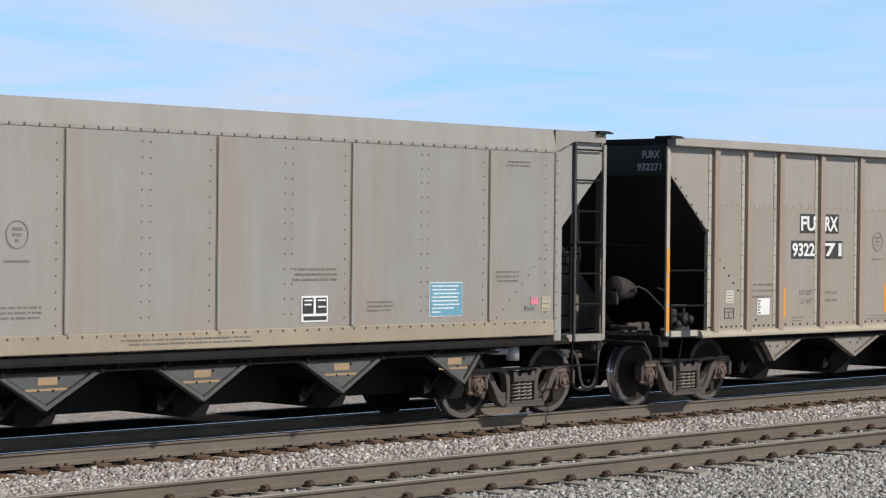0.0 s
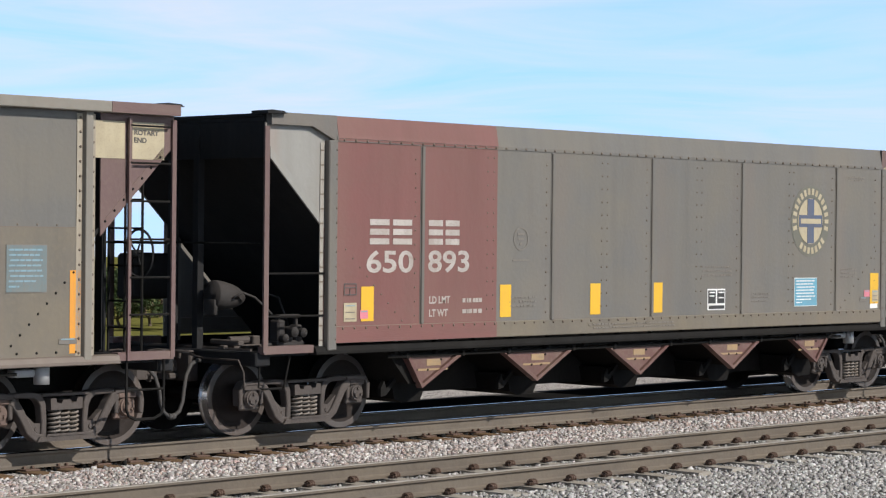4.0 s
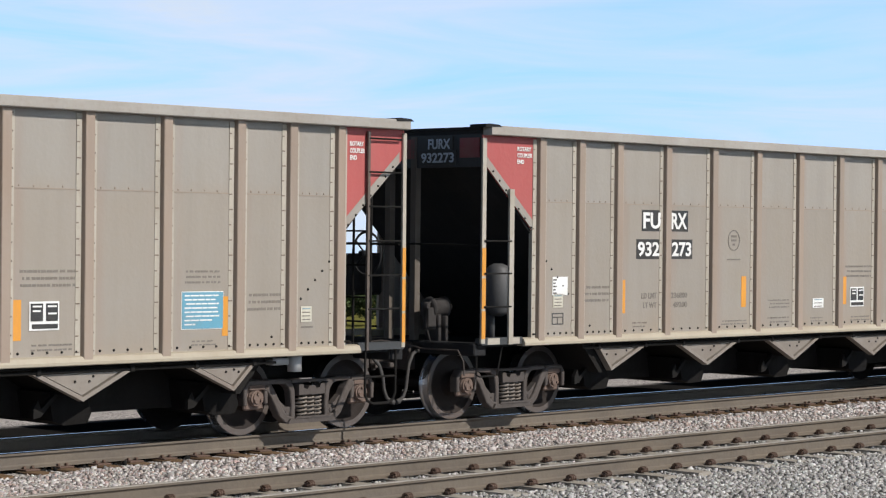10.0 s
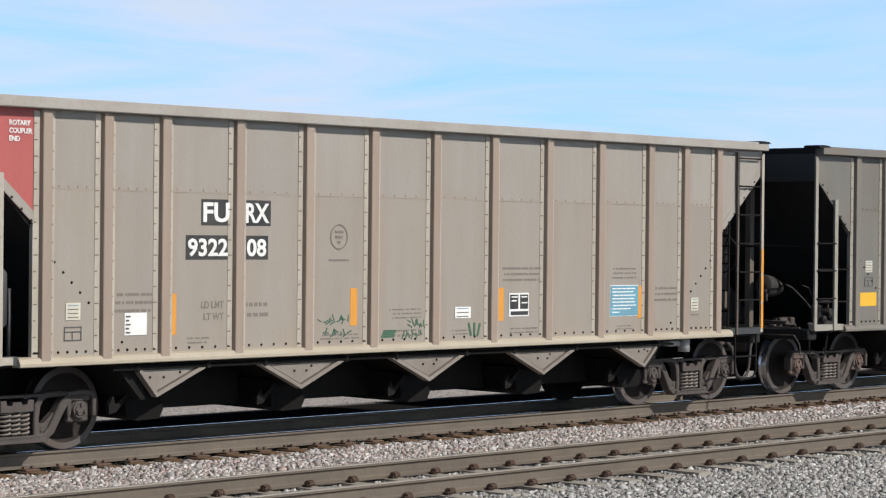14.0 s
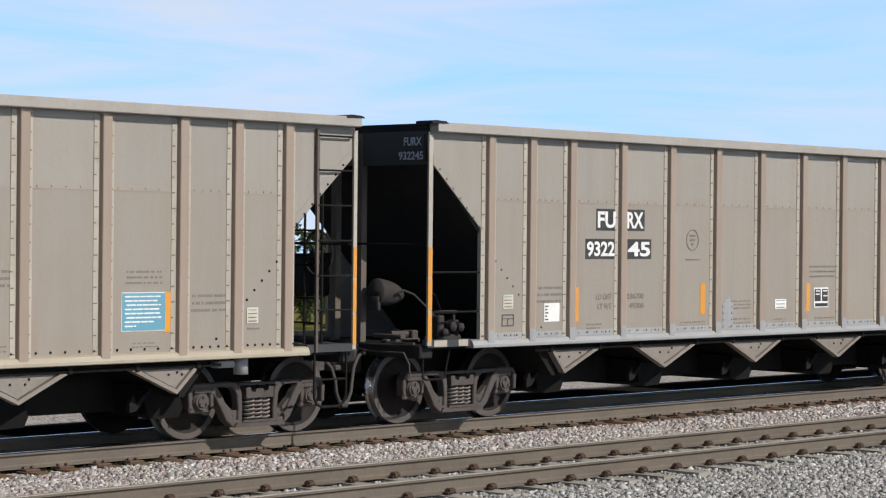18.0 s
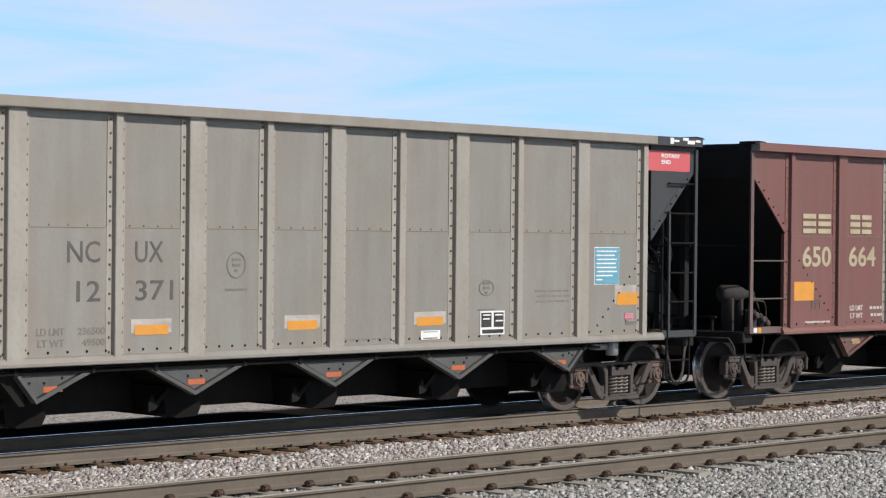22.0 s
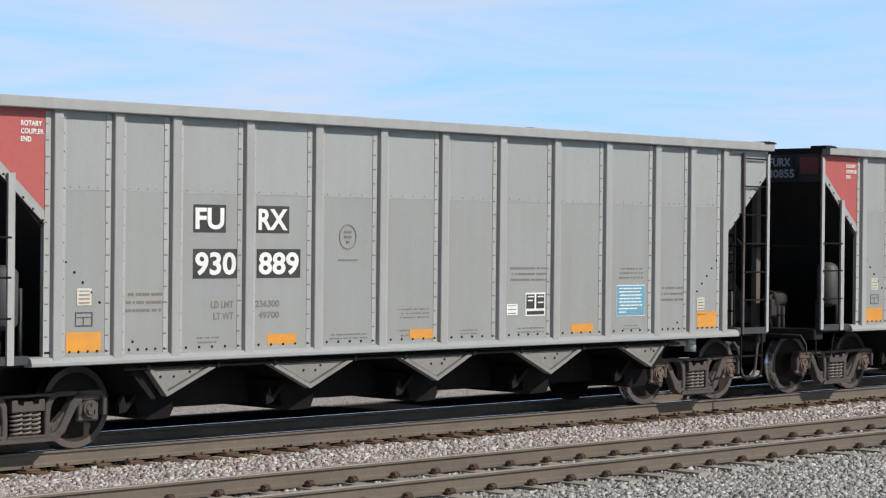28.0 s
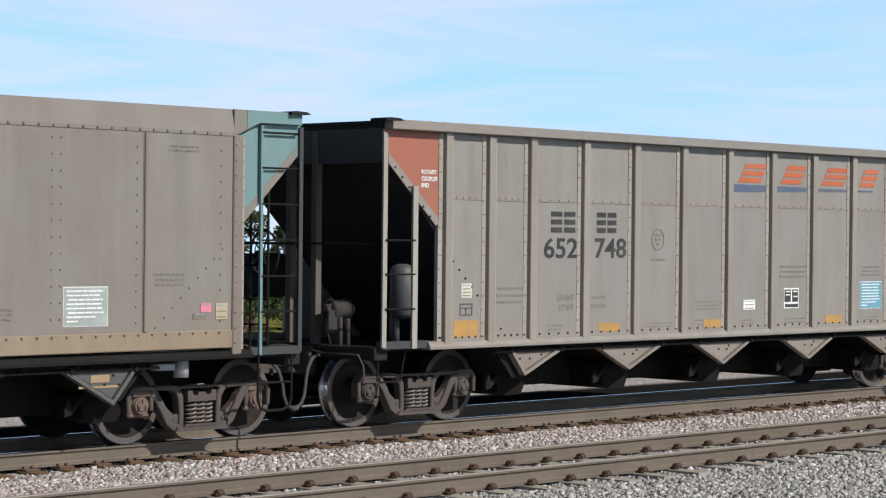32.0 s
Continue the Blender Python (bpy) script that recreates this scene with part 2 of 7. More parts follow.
BLUE = plain("blue_placard", (0.116, 0.339, 0.463), wear=0.2)
SKYBLUE = plain("pale_blue_placard", (0.211, 0.343, 0.409), wear=0.3)
PINK = plain("pink_tag", (0.64, 0.2, 0.256), wear=0.1)
GREENP = plain("green_graffiti", (0.0198, 0.106, 0.0594), wear=0.3)
LOGO_O = plain("orange_logo_paint", (0.475, 0.106, 0.033), wear=0.25)
NAVY = plain("blue_logo_paint", (0.066, 0.0924, 0.158), wear=0.3)
GALV = plain("galvanised_plate", (0.33, 0.337, 0.343), metal=0.1, wear=0.2)
RAILSIDE = paint("rail_brown", (0.127, 0.108, 0.09), rough=0.8, stain=0.45, streak=0.3, dust=(0.205, 0.17, 0.128), dusty=0.3, bump=0.3)
RAILTOP = plain("rail_running_top", (0.46, 0.47, 0.49), rough=0.13, metal=1.0, wear=0.05)
RAILDULL = paint("rail_dull_top", (0.331, 0.313, 0.285), rough=0.5, stain=0.3, dusty=0.2, metal=0.3)
CONCRETE = paint("tie_concrete", (0.347, 0.326, 0.291), rough=0.9, stain=0.4, dusty=0.3, bump=0.5)
TIMBER = paint("tie_timber", (0.145, 0.0891, 0.0495), rough=0.9, stain=0.5, streak=0.6, dust=(0.211, 0.158, 0.112), dusty=0.35, bump=0.6)
CLIP = paint("rusty_clip", (0.115, 0.076, 0.06), rough=0.8, stain=0.4, dust=(0.165, 0.115, 0.09), dusty=0.4)
BALLAST = islands("ballast_stones", [(0.472, 0.443, 0.424), (0.178, 0.165, 0.159), (0.614, 0.59, 0.577), (0.366, 0.283, 0.254), (0.778, 0.755, 0.736), (0.259, 0.241, 0.236), (0.531, 0.412, 0.371)])
GRAVEL = islands("grey_gravel_stones", [(0.419, 0.411, 0.402), (0.186, 0.183, 0.177), (0.536, 0.529, 0.519), (0.303, 0.294, 0.288), (0.7, 0.694, 0.685), (0.128, 0.125, 0.125)])
# coal dust, darkened further by the shade under the train put into the tones
COAL = islands("coal_dust_and_shade_stones", [(0.013, 0.013, 0.013), (0.022, 0.021, 0.02), (0.009, 0.009, 0.009), (0.034, 0.032, 0.03)])
LEAF = islands("leaves", [(0.05, 0.085, 0.03), (0.085, 0.12, 0.045), (0.035, 0.06, 0.025), (0.12, 0.14, 0.06)], rough=0.7, scale=2.0)
HOSE = paint("dusty_rubber_hose", (0.06, 0.058, 0.057), rough=0.7, stain=0.4, dust=(0.10, 0.09, 0.08), dusty=0.3)
RESERVOIR = paint("dull_grey_reservoir", (0.062, 0.063, 0.066), rough=0.55, stain=0.3, dust=(0.1, 0.095, 0.09), dusty=0.2)
MARK_BLUE = plain("pale_blue_lettering", (0.52, 0.60, 0.70), wear=0.3)
TAG_PAPER = plain("yellowed_tag", (0.60, 0.57, 0.47), wear=0.2)
END_RED = plain("dark_red_end_square", (0.22, 0.035, 0.04), wear=0.3)
EDGE = paint("brownish_edge_post", (0.195, 0.162, 0.138), stain=0.5, dust=(0.15, 0.115, 0.09), dusty=0.3)
BAY = paint("near_black_hopper_bay", (0.0075, 0.007, 0.0068), rough=0.9, stain=0.4, dust=(0.016, 0.014, 0.012), dusty=0.3)
RIVET_PALE = paint("dull_rivet_heads", (0.205, 0.185, 0.16), stain=0.4, dusty=0.3)
OLD_BLUE = plain("dirty_blue_placard", (0.135, 0.18, 0.19), wear=0.5)
GREY_LOW = paint("grey_weathered_lower_sheet", (0.272, 0.287, 0.28), stain=0.2, streak=0.25, dust=(0.26, 0.238, 0.21), dusty=0.12, rust=0.25)
DIRT_SILL = paint("dirty_brown_sill", (0.165, 0.135, 0.112), stain=0.5, streak=0.3, dust=(0.12, 0.09, 0.075), dusty=0.3)
DUSTY_BROWN = paint("dusty_oxide_brown", (0.162, 0.086, 0.08), stain=0.5, streak=0.4, dust=(0.17, 0.12, 0.11), dusty=0.3, rust=0.3)
PALE_WHITE = plain("dulled_white_lettering", (0.58, 0.54, 0.50), wear=0.3)
OLD_CREAM = plain("dulled_cream_paint", (0.40, 0.31, 0.185), wear=0.4)
CLAY = paint("clay_tan_body", (0.272, 0.242, 0.208), stain=0.35, streak=0.3, dust=(0.27, 0.228, 0.18), dusty=0.2, rust=0.7)
CLAY_LOW = paint("clay_tan_lower_sheet", (0.26, 0.226, 0.188), stain=0.4, streak=0.25, dust=(0.262, 0.212, 0.162), dusty=0.25, rust=0.9)
OLD_ORANGE = plain("dulled_orange_reflector", (0.47, 0.25, 0.06), wear=0.5)
COAL_LOAD = paint("coal_remains", (0.018, 0.018, 0.019), rough=0.8, bump=0.8)
END_POST = paint("dusty_end_post", (0.15, 0.128, 0.108), rough=0.7, stain=0.5, dust=(0.10, 0.085, 0.07), dusty=0.3)
TAN_SILL = paint("yellowed_tan_sill", (0.385, 0.34, 0.262), stain=0.4, streak=0.2, dust=(0.30, 0.245, 0.18), dusty=0.3)
BARK = paint("bark", (0.10, 0.075, 0.055), rough=0.95, bump=0.8)


def ground_material():
    m, n, l, bsdf = nodes_of("ground_cover")
    tc, sep = n.new("ShaderNodeTexCoord"), n.new("ShaderNodeSeparateXYZ")
    l.new(tc.outputs["Object"], sep.inputs[0])
    big, small, mid = (n.new("ShaderNodeTexNoise") for _ in range(3))
    for node, s in ((big, 0.06), (small, 26.0), (mid, 0.9)):
        node.inputs["Scale"].default_value, node.inputs["Detail"].default_value = s, 6.0
        l.new(tc.outputs["Object"], node.inputs["Vector"])
    gravel, grass = n.new("ShaderNodeValToRGB"), n.new("ShaderNodeValToRGB")
    gravel.color_ramp.elements[0].color, gravel.color_ramp.elements[1].color = (0.12, 0.115, 0.11, 1), (0.60, 0.56, 0.54, 1)
    gravel.color_ramp.elements[0].position, gravel.color_ramp.elements[1].position = 0.35, 0.62
    grass.color_ramp.elements[0].color, grass.color_ramp.elements[1].color = (0.09, 0.10, 0.025, 1), (0.24, 0.22, 0.07, 1)
    l.new(small.outputs["Fac"], gravel.inputs[0])
    l.new(mid.outputs["Fac"], grass.inputs[0])
    edge = n.new("ShaderNodeMath")
    edge.operation = "MULTIPLY_ADD"
    edge.inputs[1].default_value = 14.0
    l.new(big.outputs["Fac"], edge.inputs[0])
    l.new(sep.outputs["Y"], edge.inputs[2])
    step = n.new("ShaderNodeMapRange")
    step.inputs["From Min"].default_value, step.inputs["From Max"].default_value = 44.0, 52.0
    l.new(edge.outputs[0], step.inputs["Value"])
    mixer = n.new("ShaderNodeMix")
    mixer.data_type = "RGBA"
    l.new(step.outputs[0], mixer.inputs["Factor"])
    l.new(gravel.outputs[0], mixer.inputs["A"])
    l.new(grass.outputs[0], mixer.inputs["B"])
    bounce_cut = n.new("ShaderNodeMapRange")                      # unseen foreground coloured dark to cut the light it bounces onto the train
    bounce_cut.inputs["From Min"].default_value, bounce_cut.inputs["From Max"].default_value = 12.2, 10.8
    l.new(sep.outputs["Y"], bounce_cut.inputs["Value"])
    bounce_dimmed = n.new("ShaderNodeMix")
    bounce_dimmed.data_type = "RGBA"
    bounce_dimmed.inputs["B"].default_value = (0.035, 0.04, 0.022, 1)
    l.new(bounce_cut.outputs[0], bounce_dimmed.inputs["Factor"])
    l.new(mixer.outputs["Result"], bounce_dimmed.inputs["A"])
    coal = n.new("ShaderNodeMapRange")                      # coal dust along the loaded line, with the train's shadow painted in
    coal.interpolation_type = "SMOOTHSTEP"
    coal.inputs["From Min"].default_value, coal.inputs["From Max"].default_value = 4.0, 3.3
    off = n.new("ShaderNodeMath")
    off.operation = "SUBTRACT"
    off.inputs[1].default_value = 24.93
    away = n.new("ShaderNodeMath")
    away.operation = "ABSOLUTE"
    l.new(sep.outputs["Y"], off.inputs[0])
    l.new(off.outputs[0], away.inputs[0])
    l.new(away.outputs[0], coal.inputs["Value"])
    dusted = n.new("ShaderNodeMix")
    dusted.data_type = "RGBA"
    dusted.inputs["B"].default_value = (0.017, 0.0165, 0.016, 1)
    l.new(coal.outputs[0], dusted.inputs["Factor"])
    l.new(bounce_dimmed.outputs["Result"], dusted.inputs["A"])
    l.new(dusted.outputs["Result"], bsdf.inputs["Base Color"])
    bsdf.inputs["Roughness"].default_value = 0.95
    bsdf.inputs["Specular IOR Level"].default_value = 0.0
    bump = n.new("ShaderNodeBump")
    bump.inputs["Strength"].default_value, bump.inputs["Distance"].default_value = 0.8, 0.04
    l.new(small.outputs["Fac"], bump.inputs["Height"])
    l.new(bump.outputs[0], bsdf.inputs["Normal"])
    return m


GROUND = ground_material()

# ---- mesh helpers ----
CACHE = {}


def box(bm, x0, x1, y0, y1, z0, z1):
    v = [bm.verts.new((x, y, z)) for x in (x0, x1) for y in (y0, y1) for z in (z0, z1)]
    for f in ((0, 1, 3, 2), (4, 6, 7, 5), (0, 4, 5, 1), (2, 3, 7, 6), (0, 2, 6, 4), (1, 5, 7, 3)):
        bm.faces.new([v[i] for i in f])
    return bm


def soft_box(bm, x0, x1, y0, y1, z0, z1, r=0.01):
    tmp = box(bmesh.new(), x0, x1, y0, y1, z0, z1)
    bmesh.ops.bevel(tmp, geom=list(tmp.edges), offset=r, segments=1, affect="EDGES")
    merge(bm, tmp)
    return bm


def merge(bm, other):
    table = {v: bm.verts.new(v.co) for v in other.verts}
    for f in other.faces:
        bm.faces.new([table[v] for v in f.verts])
    other.free()


def prism(bm, pts, y0, y1):
    """A polygon of (x, z) points drawn out from y0 to y1."""
    a = [bm.verts.new((x, y0, z)) for x, z in pts]
    b = [bm.verts.new((x, y1, z)) for x, z in pts]
    faces = [bm.faces.new(a), bm.faces.new(b[::-1])]
    for i in range(len(pts)):
        j = (i + 1) % len(pts)
        faces.append(bm.faces.new((a[j], a[i], b[i], b[j])))
    bmesh.ops.recalc_face_normals(bm, faces=faces)
    return bm


def rod(bm, a, b, r, n=8, r2=None):
    """A round bar from a to b."""
    a, b = Vector(a), Vector(b)
    q = (b - a).to_track_quat("Z", "Y")
    r2 = r if r2 is None else r2
    ring = [[bm.verts.new(c + q @ Vector((rr * math.cos(2 * math.pi * i / n), rr * math.sin(2 * math.pi * i / n), 0))) for i in range(n)]
            for c, rr in ((a, r), (b, r2))]
    for i in range(n):
        j = (i + 1) % n
        bm.faces.new((ring[0][i], ring[0][j], ring[1][j], ring[1][i]))
    bm.faces.new(ring[0][::-1])
    bm.faces.new(ring[1])
    return bm


def pipe(bm, pts, r, n=6):
    """A bent round bar through the points, in one piece."""
    pts = [Vector(p) for p in pts]
    rings = []
    side = None
    for i, p in enumerate(pts):
        way = (pts[min(i + 1, len(pts) - 1)] - pts[max(i - 1, 0)]).normalized()
        if side is None:
            side = way.orthogonal().normalized()
        side = (side - way * side.dot(way)).normalized()
        up = way.cross(side)
        rings.append([bm.verts.new(p + r * (side * math.cos(2 * math.pi * k / n) + up * math.sin(2 * math.pi * k / n))) for k in range(n)])
    for a, b in zip(rings, rings[1:]):
        for k in range(n):
            bm.faces.new((a[k], a[(k + 1) % n], b[(k + 1) % n], b[k]))
    bm.faces.new(rings[0][::-1])
    bm.faces.new(rings[-1])
    return bm


def lathe(bm, profile, axis_a, axis_dir, n=32):
    """Turn a profile of (along, radius) about an axis."""
    o, q = Vector(axis_a), Vector(axis_dir).to_track_quat("Z", "X")
    rings = []
    for h, r in profile:
        rings.append([bm.verts.new(o + q @ Vector((r * math.cos(2 * math.pi * i / n), r * math.sin(2 * math.pi * i / n), h))) for i in range(n)])
    for p, s in zip(rings, rings[1:]):
        for i in range(n):
            j = (i + 1) % n
            bm.faces.new((p[i], p[j], s[j], s[i]))
    bm.faces.new(rings[0][::-1])
    bm.faces.new(rings[-1])
    return bm


def studs(bm, pts, y, r=0.016, h=0.014, n=6):
    """Rivet heads at (x, z) points, standing out towards -y."""
    for x, z in pts:
        a = [bm.verts.new((x + r * math.cos(2 * math.pi * i / n), y, z + r * math.sin(2 * math.pi * i / n))) for i in range(n)]
        b = [bm.verts.new((x + r * 0.6 * math.cos(2 * math.pi * i / n), y - h, z + r * 0.6 * math.sin(2 * math.pi * i / n))) for i in range(n)]
        for i in range(n):
            j = (i + 1) % n
            bm.faces.new((a[i], a[j], b[j], b[i]))
        bm.faces.new(b)
    return bm


def mesh_of(key, build, mat, smooth=False):
    k = (key, mat.name)
    if k not in CACHE:
        bm = bmesh.new()
        build(bm)
        me = bpy.data.meshes.new(str(key[0]) if isinstance(key, tuple) else key)
        if smooth:
            for f in bm.faces:
                f.smooth = len(f.verts) == 4
        bm.to_mesh(me)
        bm.free()
        me.materials.append(mat)
        CACHE[k] = me
    return CACHE[k]


def part(name, key, build, mat, parent, at=(0, 0, 0), turn=0.0, label="", kind="", smooth=False):
    """One mesh object under a thing or a part; alike parts share their mesh."""
    ob = new(name, mesh_of(key, build, mat, smooth))
    ob.parent = parent
    ob.location = at
    ob.rotation_euler = (0, 0, turn)
    seat_on(ob, parent)
    return tagged(ob, label=label, kind=kind)


BODY_RISE, BODY_DROP = 1.068, -0.018


def seat_on(ob, parent):
    """Car bodies are drawn a little low; bring what sits on one to its true height."""
    if parent.name.startswith("hopper_car") and not ob.name.startswith("truck"):
        ob.location.z = ob.location.z * BODY_RISE + BODY_DROP
        ob.scale.z *= BODY_RISE


def letters(name, body, u0, u1, z0, z1, y, mat, parent, label="", weight=0.026):
    """Raised lettering that fills a box on a side."""
    key = ("letters", body, mat.name, weight)
    if key not in CACHE:
        cu = bpy.data.curves.new("lettering", "FONT")
        cu.body, cu.extrude, cu.resolution_u, cu.offset = body, 0.002, 3, weight
        tmp = bpy.data.objects.new("lettering", cu)
        scene.collection.objects.link(tmp)
        bpy.context.view_layer.update()
        me = bpy.data.meshes.new_from_object(tmp.evaluated_get(bpy.context.evaluated_depsgraph_get()))
        bpy.data.objects.remove(tmp)
        bpy.data.curves.remove(cu)
        co = np.empty(len(me.vertices) * 3)
        me.vertices.foreach_get("co", co)
        co = co.reshape(-1, 3)
        lo, hi = co.min(0), co.max(0)
        co = (co - lo) / np.maximum(hi - lo, 1e-6)
        me.vertices.foreach_set("co", np.stack([co[:, 0], -0.003 * co[:, 2], co[:, 1]], 1).ravel())
        me.materials.clear()
        me.materials.append(mat)
        CACHE[key] = me
    ob = new(name, CACHE[key])
    ob.parent = parent
    ob.location, ob.scale = (u0, y, z0), (u1 - u0, 1, z1 - z0)
    seat_on(ob, parent)
    return tagged(ob, label=label, kind="stuff")


def patch(name, u0, u1, z0, z1, y, mat, parent, label="", t=0.004):
    """A painted or stuck-on plate, its back on the plane y."""
    ob = new(name, mesh_of("plate", lambda b: box(b, 0, 1, -1, 0, 0, 1), mat))
    ob.parent = parent
    ob.location, ob.scale = (u0, y, z0), (u1 - u0, t, z1 - z0)
    seat_on(ob, parent)
    return tagged(ob, label=label)

# ---- ground and tracks ----
TRACK_Y = 21.44          # middle of the track that carries the train
NEAR_Y = 16.979           # middle of the empty track
NEAR_Z = -0.065
HALF = 0.7175 + 0.036     # rail head middles from the track's middle


def build_ground():
    prof = [(-4800, -0.6), (-300, -0.6), (0, -0.66), (9, -0.66), (12.9, -0.53), (14.5, -0.385), (15.5, -0.325), (18.4, -0.31), (18.95, -0.28),
            (19.5, -0.235), (22.6, -0.235), (23.4, -0.30), (24.6, -0.52), (28, -0.55), (34, -0.6), (46, -1.05), (77, -2.8), (105, -4.0), (200, -5.4), (600, -10.5), (4800, -66.0)]
    xs = [-4800, -600, -100, 0, 10, 20, 30, 40, 60, 100, 160, 400, 1000, 4800]
    verts = [(x, y, z) for y, z in prof for x in xs]
    w = len(xs)
    faces = [(j * w + i, j * w + i + 1, (j + 1) * w + i + 1, (j + 1) * w + i) for j in range(len(prof) - 1) for i in range(w - 1)]
    me = bpy.data.meshes.new("ground")
    me.from_pydata(verts, [], faces)
    me.materials.append(GROUND)
    return tagged(new("ground", me), label="gravelled railway ground falling away to dry grass", category="ground", kind="structure")


build_ground()


def rail_profile():
    return [(-0.07, -0.186), (-0.07, -0.174), (-0.02, -0.158), (-0.009, -0.14), (-0.009, -0.06), (-0.018, -0.046), (-0.036, -0.034),
            (-0.037, -0.010), (-0.030, -0.002), (-0.02, 0.0), (0.02, 0.0), (0.030, -0.002), (0.037, -0.010), (0.036, -0.034), (0.018, -0.046),
            (0.009, -0.06), (0.009, -0.14), (0.02, -0.158), (0.07, -0.174), (0.07, -0.186)]


def rail(track, y, z, top, x0=-420.0, x1=620.0):
    prof = rail_profile()
    xs = [x0, -100, 0, 10, 18, 26, 34, 45, 70, 150, x1]
    verts = [(x, y + a, z + b) for x in xs for a, b in prof]
    n = len(prof)
    faces = [(i * n + k, (i + 1) * n + k, (i + 1) * n + (k + 1) % n, i * n + (k + 1) % n) for i in range(len(xs) - 1) for k in range(n)]
    me = bpy.data.meshes.new("rail")
    me.from_pydata(verts, [], faces)
    me.materials.append(RAILSIDE)
    me.materials.append(top)
    for poly in me.polygons:
        if poly.index % n in (7, 8, 9, 10, 11):
            poly.material_index = 1
    me.update()
    ob = new("rail", me)
    ob.parent = track
    return ob


def track_thing(name, label, y, z, top):
    t = new(name)
    tagged(t, label=label, category="railway track", kind="structure")
    for s in (-1, 1):
        rail(t, y + s * HALF, z, top)
    return t


track_far = track_thing("track_with_train", "railway track on timber ties with polished rails", TRACK_Y, 0.0, RAILTOP)
track_near = track_thing("track_empty", "empty railway track on concrete ties with clipped rails", NEAR_Y, NEAR_Z, RAILDULL)


def concrete_tie(bm):
    prism(bm, [(-0.14, -0.10), (0.14, -0.10), (0.115, 0.0), (-0.115, 0.0)], -1.30, 1.30)


def clip_mesh(bm):
    """A spring clip: a shoulder with a coil of bent bar over the rail's foot."""
    soft_box(bm, -0.045, 0.045, -0.05, 0.015, 0.0, 0.035, 0.008)
    for dx in (-0.034, -0.006, 0.024):
        pts = [(dx, -0.055 + 0.045 * math.cos(a), 0.035 + 0.032 * math.sin(a)) for a in [math.pi * k / 5 - 0.6 for k in range(8)]]
        pipe(bm, pts, 0.011, 5)
    pipe(bm, [(-0.05, -0.02, 0.05), (0.05, -0.02, 0.05)], 0.012, 5)


def timber_tie(bm):
    soft_box(bm, -0.115, 0.115, -1.28, 1.28, -0.17, 0.0, 0.012)


def spike_plate(bm):
    soft_box(bm, -0.10, 0.10, -0.19, 0.17, 0.0, 0.018, 0.004)
    for dx in (-0.06, 0.055):
        soft_box(bm, dx - 0.015, dx + 0.015, -0.115, -0.075, 0.018, 0.05, 0.005)


def build_ties():
    rng = random.Random(5)
    zt = NEAR_Z - 0.19
    for i in range(-9, 44):
        tie = part("tie", "concrete_tie", concrete_tie, CONCRETE, track_near, (16.79 + 0.652 * i, NEAR_Y, zt))
        tie.rotation_euler[2] = rng.uniform(-0.006, 0.006)
        for s in (-1, 1):
            for side in (-1, 1):
                part("rail_clip", "rail_clip", clip_mesh, CLIP, tie, (rng.uniform(-0.01, 0.01), s * HALF + side * 0.085, 0.004), turn=0 if side < 0 else math.pi)
    for i in range(-14, 62):
        tie = part("tie", "timber_tie", timber_tie, TIMBER, track_far, (18.0 + 0.497 * i + rng.uniform(-0.025, 0.025), TRACK_Y + rng.uniform(-0.03, 0.03), -0.205))
        tie.rotation_euler[2] = rng.uniform(-0.015, 0.015)
        for s in (-1, 1):
            part("tie_plate", "tie_plate", spike_plate, CLIP, tie, (0, s * HALF, 0.001), turn=0 if s < 0 else math.pi)

    def rest(track, build, mat, y, z, pitch, spans, name):
        base = bmesh.new()
        build(base)
        base.verts.index_update()
        co = np.array([v.co[:] for v in base.verts])
        fs = [[v.index for v in f.verts] for f in base.faces]
        base.free()
        verts, faces = [], []
        for a, b in spans:
            for x in np.arange(a, b, pitch):
                o = len(verts)
                verts.extend((co + (x, y, z)).tolist())
                faces.extend([[k + o for k in f] for f in fs])
        me = bpy.data.meshes.new(name)
        me.from_pydata(verts, [], faces)
        me.materials.append(mat)
        ob = tagged(new(name, me), kind="stuff")
        ob.parent = track

    rest(track_near, concrete_tie, CONCRETE, NEAR_Y, zt, 0.652, [(-100, 10.6), (45.5, 200)], "ties_beyond")
    rest(track_far, timber_tie, TIMBER, TRACK_Y, -0.205, 0.497, [(-100, 10.8), (48.9, 200)], "ties_beyond")


